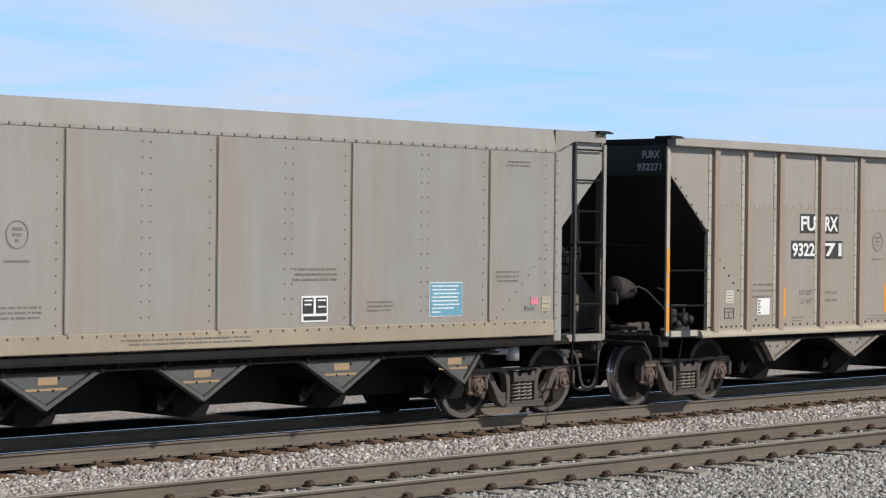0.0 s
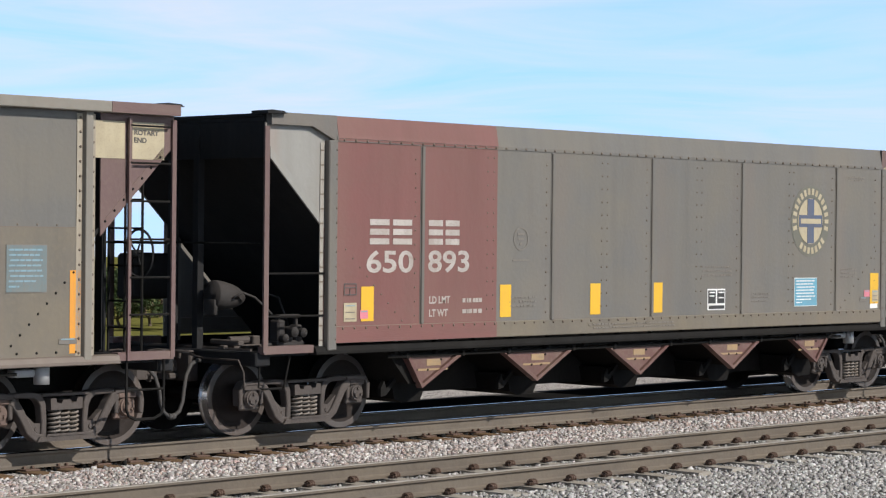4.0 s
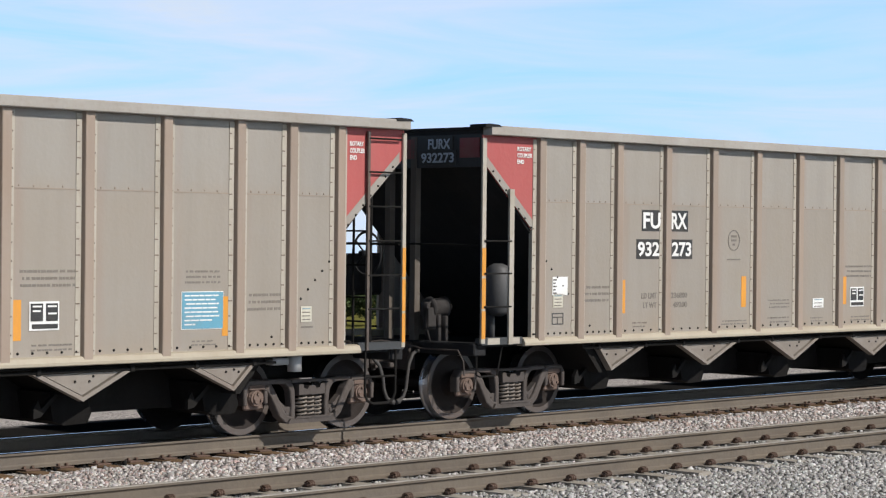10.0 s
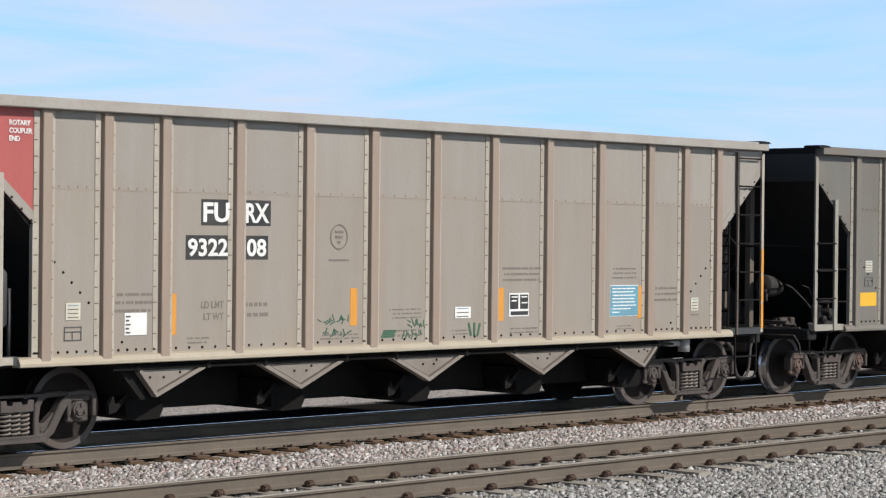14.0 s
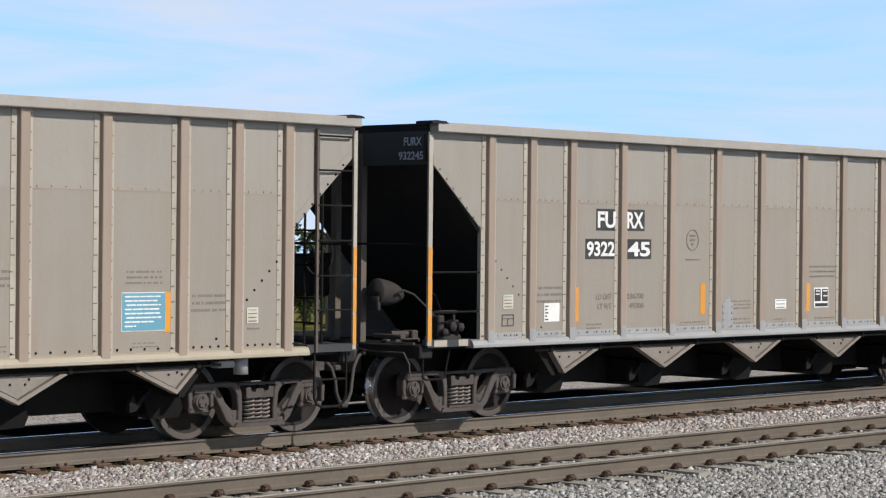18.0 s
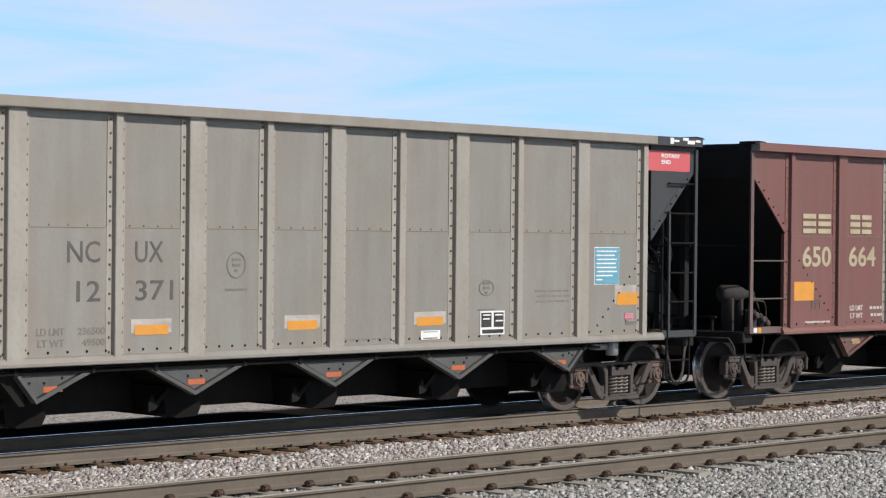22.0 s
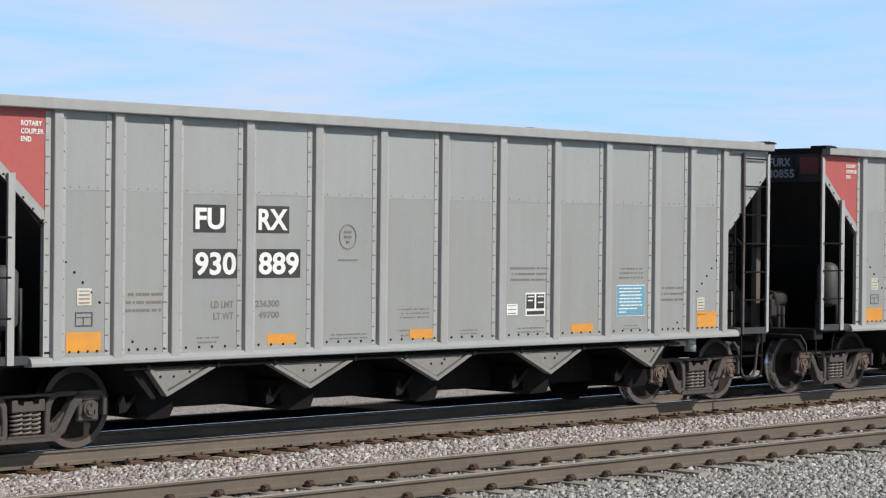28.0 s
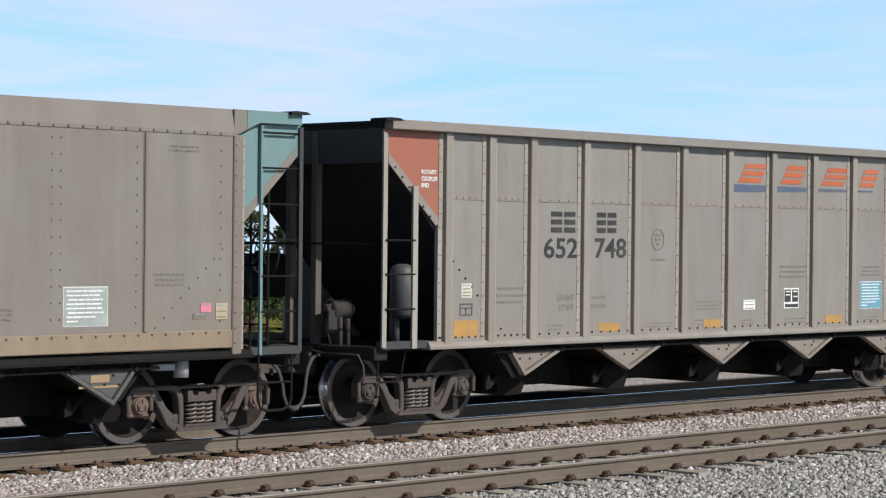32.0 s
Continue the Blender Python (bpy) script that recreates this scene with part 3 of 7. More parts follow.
def stones(name, label, mat, regions, seed):
    """Loose crushed stone: every stone a small uneven lump."""
    rng = np.random.default_rng(seed)
    lump = np.array([(x, y, z) for x in (-1, 1) for y in (-1, 1) for z in (-1, 1)]) * 0.68
    quads = ((0, 1, 3, 2), (4, 6, 7, 5), (0, 4, 5, 1), (2, 3, 7, 6), (0, 2, 6, 4), (1, 5, 7, 3))
    tri = np.array([t for a, b, c, d in quads for t in ((a, b, c), (a, c, d))])
    chunks = []
    for x0, x1, y0, y1, height, per_m2, size in regions:
        n = int((x1 - x0) * (y1 - y0) * per_m2)
        x, y = rng.uniform(x0, x1, n), rng.uniform(y0, y1, n)
        ahead = y > 18.6 - (x - 13.3) * 0.861            # none where the bank falls away towards the viewer
        x, y = x[ahead], y[ahead]
        n = len(x)
        r = size * rng.lognormal(0, 0.28, n)
        v = lump[None] * (1 + rng.uniform(-0.55, 0.35, (n, 8, 3)))
        v = v * rng.uniform(0.55, 1.35, (n, 1, 3)) * r[:, None, None]
        a, b = rng.uniform(0, 2 * np.pi, n), rng.uniform(-1.6, 1.6, n)
        ca, sa, cb, sb = np.cos(a)[:, None], np.sin(a)[:, None], np.cos(b)[:, None], np.sin(b)[:, None]
        X, Y, Z = v[..., 0], v[..., 1], v[..., 2]
        X, Z = X * cb - Z * sb, X * sb + Z * cb
        X, Y = X * ca - Y * sa, X * sa + Y * ca
        z = np.array([height(p, q) for p, q in zip(x, y)]) + rng.uniform(-0.012, 0.012, n)
        chunks.append(np.stack([X + x[:, None], Y + y[:, None], Z + z[:, None]], -1))
    v = np.concatenate(chunks)
    n = len(v)
    me = bpy.data.meshes.new(name)
    faces = (tri[None] + 8 * np.arange(n)[:, None, None]).reshape(-1, 3)
    me.vertices.add(8 * n)
    me.vertices.foreach_set("co", v.ravel())
    me.loops.add(faces.size)
    me.loops.foreach_set("vertex_index", faces.ravel())
    me.polygons.add(len(faces))
    me.polygons.foreach_set("loop_start", np.arange(0, faces.size, 3))
    me.update(calc_edges=True)
    me.materials.append(mat)
    return tagged(new(name, me), label=label, category="gravel", kind="stuff")


def build_stones():
    def between(x, y):
        return -0.262 + 0.04 * max(0.0, min(1.0, (20.3 - y) / 0.2)) - 0.055 * max(0.0, min(1.0, (20.05 - y) / 1.2)) + 0.012 * math.sin(1.7 * x) * math.sin(2.3 * y)

    def front(x, y):
        return -0.295 - 0.012 * max(0.0, min(1.0, (y - 15.2) / 0.4)) - 0.075 * max(0.0, 15.2 - y) + 0.012 * math.sin(1.3 * x + y)

    def crib(x, y):
        return -0.298 + 0.01 * math.sin(3 * x + 2 * y)

    stones("ballast", "pinkish white crushed stone between the tracks", BALLAST, [(11.5, 28, 18.2, 20.5, between, 1350, 0.0225), (28, 42, 18.2, 20.5, between, 750, 0.027), (42, 75, 18.2, 20.4, between, 120, 0.04)], 3)
    stones("gravel", "light grey crushed stone beside the empty track", GRAVEL, [(13, 32, 12.9, 15.85, front, 1350, 0.0235)], 4)
    stones("crib_ballast", "grey crushed stone between the concrete ties", GRAVEL, [(11.5, 35, 15.7, 18.3, crib, 600, 0.0215)], 6)
    stones("far_ballast", "coal-dusted crushed stone under the train, shade in its colour", COAL, [(11.5, 46, 20.55, 23.7, lambda x, y: -0.235 - 0.08 * max(0.0, y - 22.6), 110, 0.035)], 8)


# ---- trees beyond the line ----
def tree(az, dist, height, width, seed, label, group):
    rng = np.random.default_rng(seed)
    base = new("tree")
    y = dist * math.cos(radians(az))
    z = np.interp(y, [34, 46, 77, 105, 200, 600], [-0.6, -1.05, -2.8, -4.0, -5.4, -10.5])
    base.location = (dist * math.sin(radians(az)), y, float(z) - 0.05)
    tagged(base, label=label, category="tree", group=group)

    def trunk(bm):
        top = height * 0.62
        bend = [Vector((0.12 * math.sin(1.7 * k + seed), 0.12 * math.cos(2.1 * k + seed), top * k / 5)) for k in range(6)]
        for k in range(5):
            rod(bm, bend[k], bend[k + 1], 0.16 * height / 6 * (1 - 0.15 * k), 8, 0.16 * height / 6 * (1 - 0.15 * (k + 1)))
        for k in range(9):
            s = bend[1 + k % 4]
            a = 2.4 * k
            e = s + Vector((math.cos(a) * width * 0.36, math.sin(a) * width * 0.36, height * (0.12 + 0.05 * (k % 4))))
            rod(bm, s, (s + e) / 2 + Vector((0, 0, 0.15)), 0.06, 5, 0.045)
            rod(bm, (s + e) / 2 + Vector((0, 0, 0.15)), e, 0.045, 5, 0.015)

    part("trunk", ("trunk", seed), trunk, BARK, base)
    clumps = int(26 + width * 5)
    verts, faces = [], []
    for _ in range(clumps):
        a, h = rng.uniform(0, 2 * np.pi), rng.uniform(0.12, 1.0)
        reach = width * 0.5 * math.sin(math.pi * min(1, 0.18 + 0.74 * h)) * rng.uniform(0.35, 1.0)
        c = np.array([math.cos(a) * reach, math.sin(a) * reach, height * (0.08 + 0.84 * h)])
        cr = rng.uniform(0.35, 0.75) * (0.6 + width * 0.07)
        m = 85
        d = rng.normal(size=(m, 3))
        d /= np.linalg.norm(d, axis=1)[:, None]
        pos = c + d * cr * rng.uniform(0.35, 1.0, (m, 1)) * (1, 1, 0.75)
        u = rng.normal(size=(m, 3))
        u /= np.linalg.norm(u, axis=1)[:, None]
        w = np.cross(u, rng.normal(size=(m, 3)))
        w /= np.linalg.norm(w, axis=1)[:, None]
        sz = rng.uniform(0.07, 0.17, (m, 1))
        for q0, q1, q2, q3 in zip(pos - u * sz, pos - w * sz * 0.6, pos + u * sz, pos + w * sz * 0.6):
            o = len(verts)
            verts += [tuple(q0), tuple(q1), tuple(q2), tuple(q3)]
            faces.append((o, o + 1, o + 2, o + 3))
    me = bpy.data.meshes.new("crown")
    me.from_pydata(verts, [], faces)
    me.materials.append(LEAF)
    crown = new("crown", me)
    crown.parent = base
    return base


def build_trees():
    rng = random.Random(11)
    for i in range(15):
        az = 35.0 + 1.2 * i + rng.uniform(-0.35, 0.35)
        tree(az, 150 + rng.uniform(-4, 12), rng.uniform(4.2, 5.1), rng.uniform(4.0, 5.6), 20 + i, "small dark green tree at the edge of a field", "tree line beyond the railway")
    for i, (az, h) in enumerate(((40.1, 8.2), (41.0, 8.7), (41.9, 8.3), (42.7, 7.2))):
        tree(az, 146 + 2 * i, h, 4.8, 60 + i, "tall airy green tree at the edge of a field", "tree line beyond the railway")
    for i in range(26):
        az = 34.5 + 0.7 * i + rng.uniform(-0.2, 0.2)
        tree(az, 170 + rng.uniform(0, 30), rng.uniform(4.0, 5.2), rng.uniform(4.4, 6.8), 100 + i, "distant dark green tree in a row", "tree line beyond the railway")


build_trees()

# ---- hopper cars ----
LEN = 14.70               # body, end plane to end plane
WY = 1.60                 # outer half width at the posts
PANEL_Y = -1.53
AXLE_R = 0.48
TRUCKS = (1.17, 13.46)    # truck middles along the car


def ribbon(bm, line, s, y0, y1, soft=0.016):
    """A cast bar of varying width along a line of (x, z, half width), its front edges rounded off."""
    n = len(line)
    rims = []
    for y, cut in ((y1, 0.0), (y0 + soft, 0.0), (y0 + soft * 0.3, soft * 0.45), (y0, soft)):
        up, down = [], []
        for i, (x, z, w) in enumerate(line):
            a, b = line[max(0, i - 1)], line[min(n - 1, i + 1)]
            dx, dz = b[0] - a[0], b[1] - a[1]
            d = math.hypot(dx, dz)
            nx, nz = -dz / d * (w - cut), dx / d * (w - cut)
            e = (cut if i == 0 else -cut if i == n - 1 else 0.0)
            ex, ez = dx / d * e, dz / d * e
            up.append(bm.verts.new((s * (x + nx + ex), y, z + nz + ez)))
            down.append(bm.verts.new((s * (x - nx + ex), y, z - nz + ez)))
        rims.append((up, down))
    for (u0, d0), (u1, d1) in zip(rims, rims[1:]):
        p, q = u0 + d0[::-1], u1 + d1[::-1]
        for i in range(len(p)):
            j = (i + 1) % len(p)
            bm.faces.new((p[i], p[j], q[j], q[i]))
    for u, d in (rims[0], rims[-1]):
        for i in range(n - 1):
            bm.faces.new((u[i], u[i + 1], d[i + 1], d[i]))


def side_frame(bm):
    """The cast side frame: a sagging middle with two swept arms and a jaw over each bearing."""
    y0, y1 = -1.10, -0.97
    for s in (-1, 1):
        ribbon(bm, [(0.29, 0.172, 0.036), (0.40, 0.182, 0.046), (0.485, 0.25, 0.052), (0.56, 0.375, 0.05), (0.63, 0.49, 0.052), (0.69, 0.565, 0.055), (0.745, 0.59, 0.05)], s, y0, y1)   # swept arm
        ribbon(bm, [(0.735, 0.60, 0.034), (0.74, 0.50, 0.03), (0.735, 0.385, 0.026)], s, y0 + 0.01, y1)                                       # inner jaw
        ribbon(bm, [(0.70, 0.628, 0.03), (0.86, 0.64, 0.03), (1.03, 0.632, 0.032), (1.085, 0.56, 0.032), (1.082, 0.375, 0.026)], s, y0, y1)   # roof and outer jaw
        ribbon(bm, [(0.29, 0.15, 0.04), (0.285, 0.36, 0.036), (0.30, 0.52, 0.042), (0.345, 0.605, 0.05), (0.43, 0.635, 0.032), (0.70, 0.64, 0.026)], s, y0 + 0.012, y1)   # column and upper tie
        prism(bm, [(s * x, z) for x, z in ((0.27, 0.18), (0.44, 0.20), (0.56, 0.40), (0.53, 0.44), (0.40, 0.33), (0.32, 0.33))], y0 + 0.04, y1)   # web
        rod(bm, (s * 0.375, y0 + 0.03, 0.265), (s * 0.375, y0 + 0.045, 0.265), 0.028, 10)
    prism(bm, [(-0.41, 0.135), (0.41, 0.135), (0.37, 0.19), (-0.37, 0.19)], y0 - 0.035, y1 + 0.03)           # spring seat
    prism(bm, [(-0.29, 0.19), (0.29, 0.19), (0.28, 0.215), (-0.28, 0.215)], y0 - 0.045, y0 - 0.03)           # its front lip
    prism(bm, [(-0.33, 0.618), (0.33, 0.618), (0.32, 0.648), (-0.32, 0.648)], y0, y1)                        # top chord
    prism(bm, [(-0.218, 0.47), (0.218, 0.47), (0.222, 0.595), (0.15, 0.6), (0.135, 0.548), (0.07, 0.535), (0.055, 0.575), (-0.055, 0.575),
               (-0.07, 0.535), (-0.135, 0.548), (-0.15, 0.6), (-0.222, 0.595)], y0 - 0.02, y1)               # bolster end with its lugs
    bmesh.ops.recalc_face_normals(bm, faces=bm.faces)


def coil(bm):
    r, wire, turns = 0.065, 0.0128, 5.5
    n, m = int(turns * 12), 6
    rings = []
    for i in range(n + 1):
        a = 2 * math.pi * i / 12
        c = Vector((r * math.cos(a), r * math.sin(a), 0.205 + 0.26 * i / n))
        out = Vector((math.cos(a), math.sin(a), 0))
        rings.append([bm.verts.new(c + wire * (out * math.cos(2 * math.pi * k / m) + Vector((0, 0, 1)) * math.sin(2 * math.pi * k / m))) for k in range(m)])
    for p, q in zip(rings, rings[1:]):
        for k in range(m):
            bm.faces.new((p[k], p[(k + 1) % m], q[(k + 1) % m], q[k]))


def wheel_profile():
    # (inwards from the outer face, radius) from hub to tread and back
    return [(0.0, 0.0), (0.0, 0.11), (0.02, 0.13), (0.055, 0.16), (0.062, 0.30), (0.02, 0.375), (0.0, 0.385), (0.0, 0.452), (0.006, 0.457), (0.09, 0.462),
            (0.105, 0.475), (0.118, 0.487), (0.136, 0.484), (0.14, 0.40), (0.11, 0.37), (0.10, 0.16), (0.15, 0.12), (0.15, 0.0)]


def wheelset_mesh(bm):
    for s in (-1, 1):
        lathe(bm, [(h, r * 1.05) for h, r in wheel_profile()], (0, s * 0.79, 0), (0, -s, 0), 40)
    rod(bm, (0, -1.0, 0), (0, 1.0, 0), 0.075, 14)
    bmesh.ops.recalc_face_normals(bm, faces=bm.faces)


def wheelset_obj(truck, x):
    k = ("wheelset", "two")
    if k not in CACHE:
        me = mesh_of("wheelset", wheelset_mesh, WHEEL)
        me.materials.append(TREAD)
        me.materials.append(RIM)
        for poly in me.polygons:
            c = poly.center
            rr = math.hypot(c.x, c.z)
            if rr > 0.472 and abs(c.y) < 0.785:
                poly.material_index = 1
            elif rr > 0.40 and abs(c.y) > 0.76:
                poly.material_index = 2
            poly.use_smooth = abs(poly.normal.y) < 0.9
        CACHE[k] = me
    ob = new("wheelset", CACHE[k])
    ob.parent = truck
    ob.location = (x, 0, AXLE_R)
    return ob


def bearing(bm):
    lathe(bm, [(0, 0.0), (0, 0.115), (0.10, 0.115), (0.12, 0.10), (0.135, 0.10), (0.135, 0.075), (0.15, 0.07), (0.15, 0.0)], (0, -0.955, 0), (0, -1, 0), 18)
    for k in range(3):
        a = 2.094 * k + 1.571
        rod(bm, (0.055 * math.cos(a), -1.10, 0.055 * math.sin(a)), (0.055 * math.cos(a), -1.125, 0.055 * math.sin(a)), 0.02, 6)
    soft_box(bm, -0.13, 0.13, -1.09, -0.98, 0.10, 0.165, 0.01)
    soft_box(bm, -0.155, 0.155, -1.035, -0.965, -0.15, 0.12, 0.02)


def bolster(bm):
    soft_box(bm, -0.17, 0.17, -0.96, 0.96, 0.34, 0.62, 0.03)
    rod(bm, (0, 0, 0.6), (0, 0, 0.82), 0.2, 14)
    for s in (-1, 1):
        soft_box(bm, s * 0.36 - 0.05, s * 0.36 + 0.05, -0.80, 0.80, 0.30, 0.42, 0.015)   # brake beams
        rod(bm, (s * 0.42, -0.1, 0.33), (s * 0.42, 0.1, 0.33), 0.03, 6)


WHEELSETS = {-1: [], 1: []}


def truck(car, u, cap):
    t = part("truck", "bolster", bolster, UNDER, car, (u, 0, 0), label="three-piece freight truck with coil springs")
    for turn in (0.0, math.pi):
        part("side_frame", "side_frame", side_frame, CAST, t, turn=turn).scale.z = 1.05
        for a in (-0.125, 0.0, 0.125):
            part("coil_spring", "coil", coil, SPRING, t, (a, -1.05 if turn == 0 else 1.05, 0), smooth=True).scale.z = 1.05
    for s in (-1, 1):
        WHEELSETS[s].append(wheelset_obj(t, s * 0.889))
        for turn in (0.0, math.pi):
            part("bearing_cap", "bearing", bearing, cap, t, (s * 0.889, 0, AXLE_R), turn=turn)
    return t


POSTS = {
    "ribbed": [1.215, 2.05, 2.888, 4.01, 5.134, 6.254, 7.379, 8.504, 9.618, 10.734, 11.852, 12.69, 13.495],
    "grey11": [1.294, 2.621, 4.059, 5.201, 6.341, 7.496, 8.625, 9.744, 10.879, 12.287, 13.587],
    "broad": [1.104, 2.495, 3.885, 5.024, 6.162, 7.286, 8.423, 9.539, 10.688, 12.013, 13.395],
    "smooth": [2.71, 5.27, 7.47, 9.66, 12.2],
}


def end_panel_poly(kind, right):
    """The side sheet over the open end: cut along the slope of the end sheet."""
    e = POSTS[kind][0] if kind != "smooth" else 1.15
    pts = [(0.06, 3.64), (e, 3.64), (e, 2.33), (0.14, 3.24), (0.06, 3.30)]
    if right:
        pts = [(LEN - x, z) for x, z in pts]
    return pts


def cut_trim(poly, right):
    """A riveted strip along the slanting cut of an end sheet."""
    c, d = poly[2], poly[3]
    return [(c[0], c[1]), (c[0], c[1] + 0.13), (d[0], d[1] + 0.13), (d[0], d[1])]


def hat_post(bm, w, z0=1.02, z1=3.655):
    h = w / 2
    prism_z(bm, [(-h - 0.012, PANEL_Y), (-h, -WY + 0.006), (-h + 0.008, -WY), (h - 0.008, -WY), (h, -WY + 0.006), (h + 0.012, PANEL_Y)], z0, z1)


def prism_z(bm, pts, z0, z1):
    a = [bm.verts.new((x, y, z0)) for x, y in pts]
    b = [bm.verts.new((x, y, z1)) for x, y in pts]
    faces = [bm.faces.new(a), bm.faces.new(b[::-1])]
    for i in range(len(pts)):
        j = (i + 1) % len(pts)
        faces.append(bm.faces.new((a[j], a[i], b[i], b[j])))
    bmesh.ops.recalc_face_normals(bm, faces=faces)


def post_flange(bm, w):
    """The riveted strip of the post on the panel, both sides."""
    h = w / 2
    box(bm, -h - 0.085, -h - 0.008, PANEL_Y - 0.010, PANEL_Y, 1.06, 3.62)
    box(bm, h + 0.008, h + 0.07, PANEL_Y - 0.010, PANEL_Y, 1.06, 3.62)


def flange_rivets(bm, w):
    """Dark bolt ends and gaps along the strips of a post."""
    h = w / 2
    for k, z in enumerate(np.arange(1.11, 3.6, 0.17)):
        box(bm, -h - 0.083, -h - 0.028 - 0.012 * (k % 3), PANEL_Y - 0.0135, PANEL_Y - 0.009, z - 0.007, z + 0.007)
    studs(bm, [(h + 0.04, z) for z in np.arange(1.12, 3.6, 0.19)], PANEL_Y - 0.010, r=0.011, h=0.01)


def broad_rivets(bm, w):
    h = w / 2
    zs = np.arange(1.10, 3.62, 0.155)
    studs(bm, [(-h - 0.04, z) for z in zs] + [(h + 0.04, z + 0.05) for z in zs[:-1]], PANEL_Y - 0.010, r=0.017, h=0.016)


SEAM_Z = {"ribbed": 2.80, "grey11": 2.58, "broad": 2.40}


def panel_rivets(bm, kind, seam=False):
    pts = []
    ps = [0.95] + POSTS[kind] + [LEN - 0.95]
    for a, b in zip(ps, ps[1:]):
        n = 5
        for k in range(n):
            x = a + 0.2 + (b - a - 0.33) * k / (n - 1)
            if not seam:
                pts.append((x, 1.115))
            elif a > 1.0 and b < LEN - 1.0:
                pts.append((x, SEAM_Z[kind] + 0.045))
    if seam:
        studs(bm, pts, PANEL_Y - 0.001, r=0.013, h=0.007)
        z = SEAM_Z[kind] + 0.015
        for a, b in zip(POSTS[kind], POSTS[kind][1:]):
            box(bm, a + 0.14, b - 0.15, PANEL_Y - 0.009, PANEL_Y, z, z + 0.009)
        return
    for a, c in zip(ps[1:], ps[2:-1]):
        pts += [(x, 3.555) for x in np.arange(a + 0.14, c - 0.14, 0.105)] if kind == "grey11" else []
    for k in range(13):                                            # the slope sheet's seam
        x = 1.12 + 0.118 * k
        z = 2.27 - 0.107 * k
        if all(abs(x - q) > 0.14 for q in POSTS[kind]) and z > 1.15:
            pts += [(x, z), (LEN - x, z)]
    for x, z in [(0.26 + 0.13 * k, 3.19 - 0.117 * k) for k in range(7)]:
        pts += [(x, z), (LEN - x, z)]
    studs(bm, pts, PANEL_Y - 0.003, r=0.017, h=0.016)


def smooth_rivets(bm):
    ps = [1.25] + POSTS["smooth"] + [13.45]
    pts = []
    for a, b in zip(ps, ps[1:]):
        if b - a > 1.6:
            m = (a + b) / 2 + 0.02
            pts += [(m + d, z) for z in np.arange(1.46, 3.4, 0.172) for d in (-0.06, 0.06)]
        pts += [(b - 0.13, z) for z in np.arange(1.4, 3.4, 0.172)]
    for k in range(9):
        x, z = 1.35 + 0.125 * k, 2.2 - 0.107 * k
        pts += [(x, z), (LEN - x, z)]
    studs(bm, pts, -WY, r=0.0125, h=0.012)


def band_rivets(bm):
    """The larger heads along the top band and the lower band."""
    studs(bm, [(x, 3.48) for x in np.arange(1.3, 13.45, 0.2)], -1.609, r=0.019, h=0.016)
    studs(bm, [(x, 1.272) for x in np.arange(1.3, 13.45, 0.2)], -1.612, r=0.019, h=0.016)


def edge_rivets(bm, x):
    """Bolts on the end posts of the smooth cars, and ticks across the strip beside them."""
    s = 1 if x < 5 else -1
    studs(bm, [(x + s * 0.045, z) for z in np.arange(1.15, 3.44, 0.17)], -1.625, r=0.012, h=0.012)
    for z in np.arange(1.14, 3.4, 0.17):
        box(bm, x - s * 0.125 - 0.03, x - s * 0.125 + 0.02, PANEL_Y - 0.0165, PANEL_Y - 0.011, z - 0.009, z + 0.009)


def edge_strip(bm, x):
    s = 1 if x < 5 else -1
    box(bm, x - s * 0.125 - 0.035, x - s * 0.125 + 0.03, PANEL_Y - 0.012, PANEL_Y, 1.04, 3.44)


def cut_post(bm, e):
    """The narrow upright at the edge of the open end."""
    box(bm, e - 0.10, e - 0.02, PANEL_Y - 0.012, PANEL_Y + 0.05, 1.04, 2.45)


def corner_stile(bm):
    box(bm, 0.03, 0.105, -1.565, -1.535, 1.02, 3.60)


def top_chord(bm):
    prism_x(bm, [(-1.50, 3.64), (-1.65, 3.64), (-1.66, 3.65), (-1.66, 3.75), (-1.65, 3.76), (-1.50, 3.76)], 0.10, LEN - 0.06)


def prism_x(bm, pts, x0, x1):
    a = [bm.verts.new((x0, y, z)) for y, z in pts]
    b = [bm.verts.new((x1, y, z)) for y, z in pts]
    faces = [bm.faces.new(a), bm.faces.new(b[::-1])]
    for i in range(len(pts)):
        j = (i + 1) % len(pts)
        faces.append(bm.faces.new((a[j], a[i], b[i], b[j])))
    bmesh.ops.recalc_face_normals(bm, faces=faces)


def cap_plate(bm):
    """The smooth car's sloping top band, cut away at the ends."""
    prism_x(bm, [(-1.50, 3.46), (-1.61, 3.46), (-1.61, 3.50), (-1.56, 3.76), (-1.50, 3.76)], 1.18, LEN - 1.18)
    for s in (0, 1):
        def q(x):
            return LEN - x if s else x
        prism(bm, [(q(0.10), 3.62), (q(0.78), 3.62), (q(1.18), 3.46), (q(1.18), 3.76), (q(0.10), 3.76)], -1.60, -1.50)


def side_sill(bm):
    prism_x(bm, [(-1.46, 0.972), (-1.60, 0.972), (-1.612, 0.98), (-1.612, 1.01), (-1.585, 1.06), (-1.535, 1.075), (-1.46, 1.075)], 0.86, LEN - 0.86)


def sill_step(bm):
    box(bm, 0.05, 0.86, -1.56, -1.44, 1.0, 1.09)


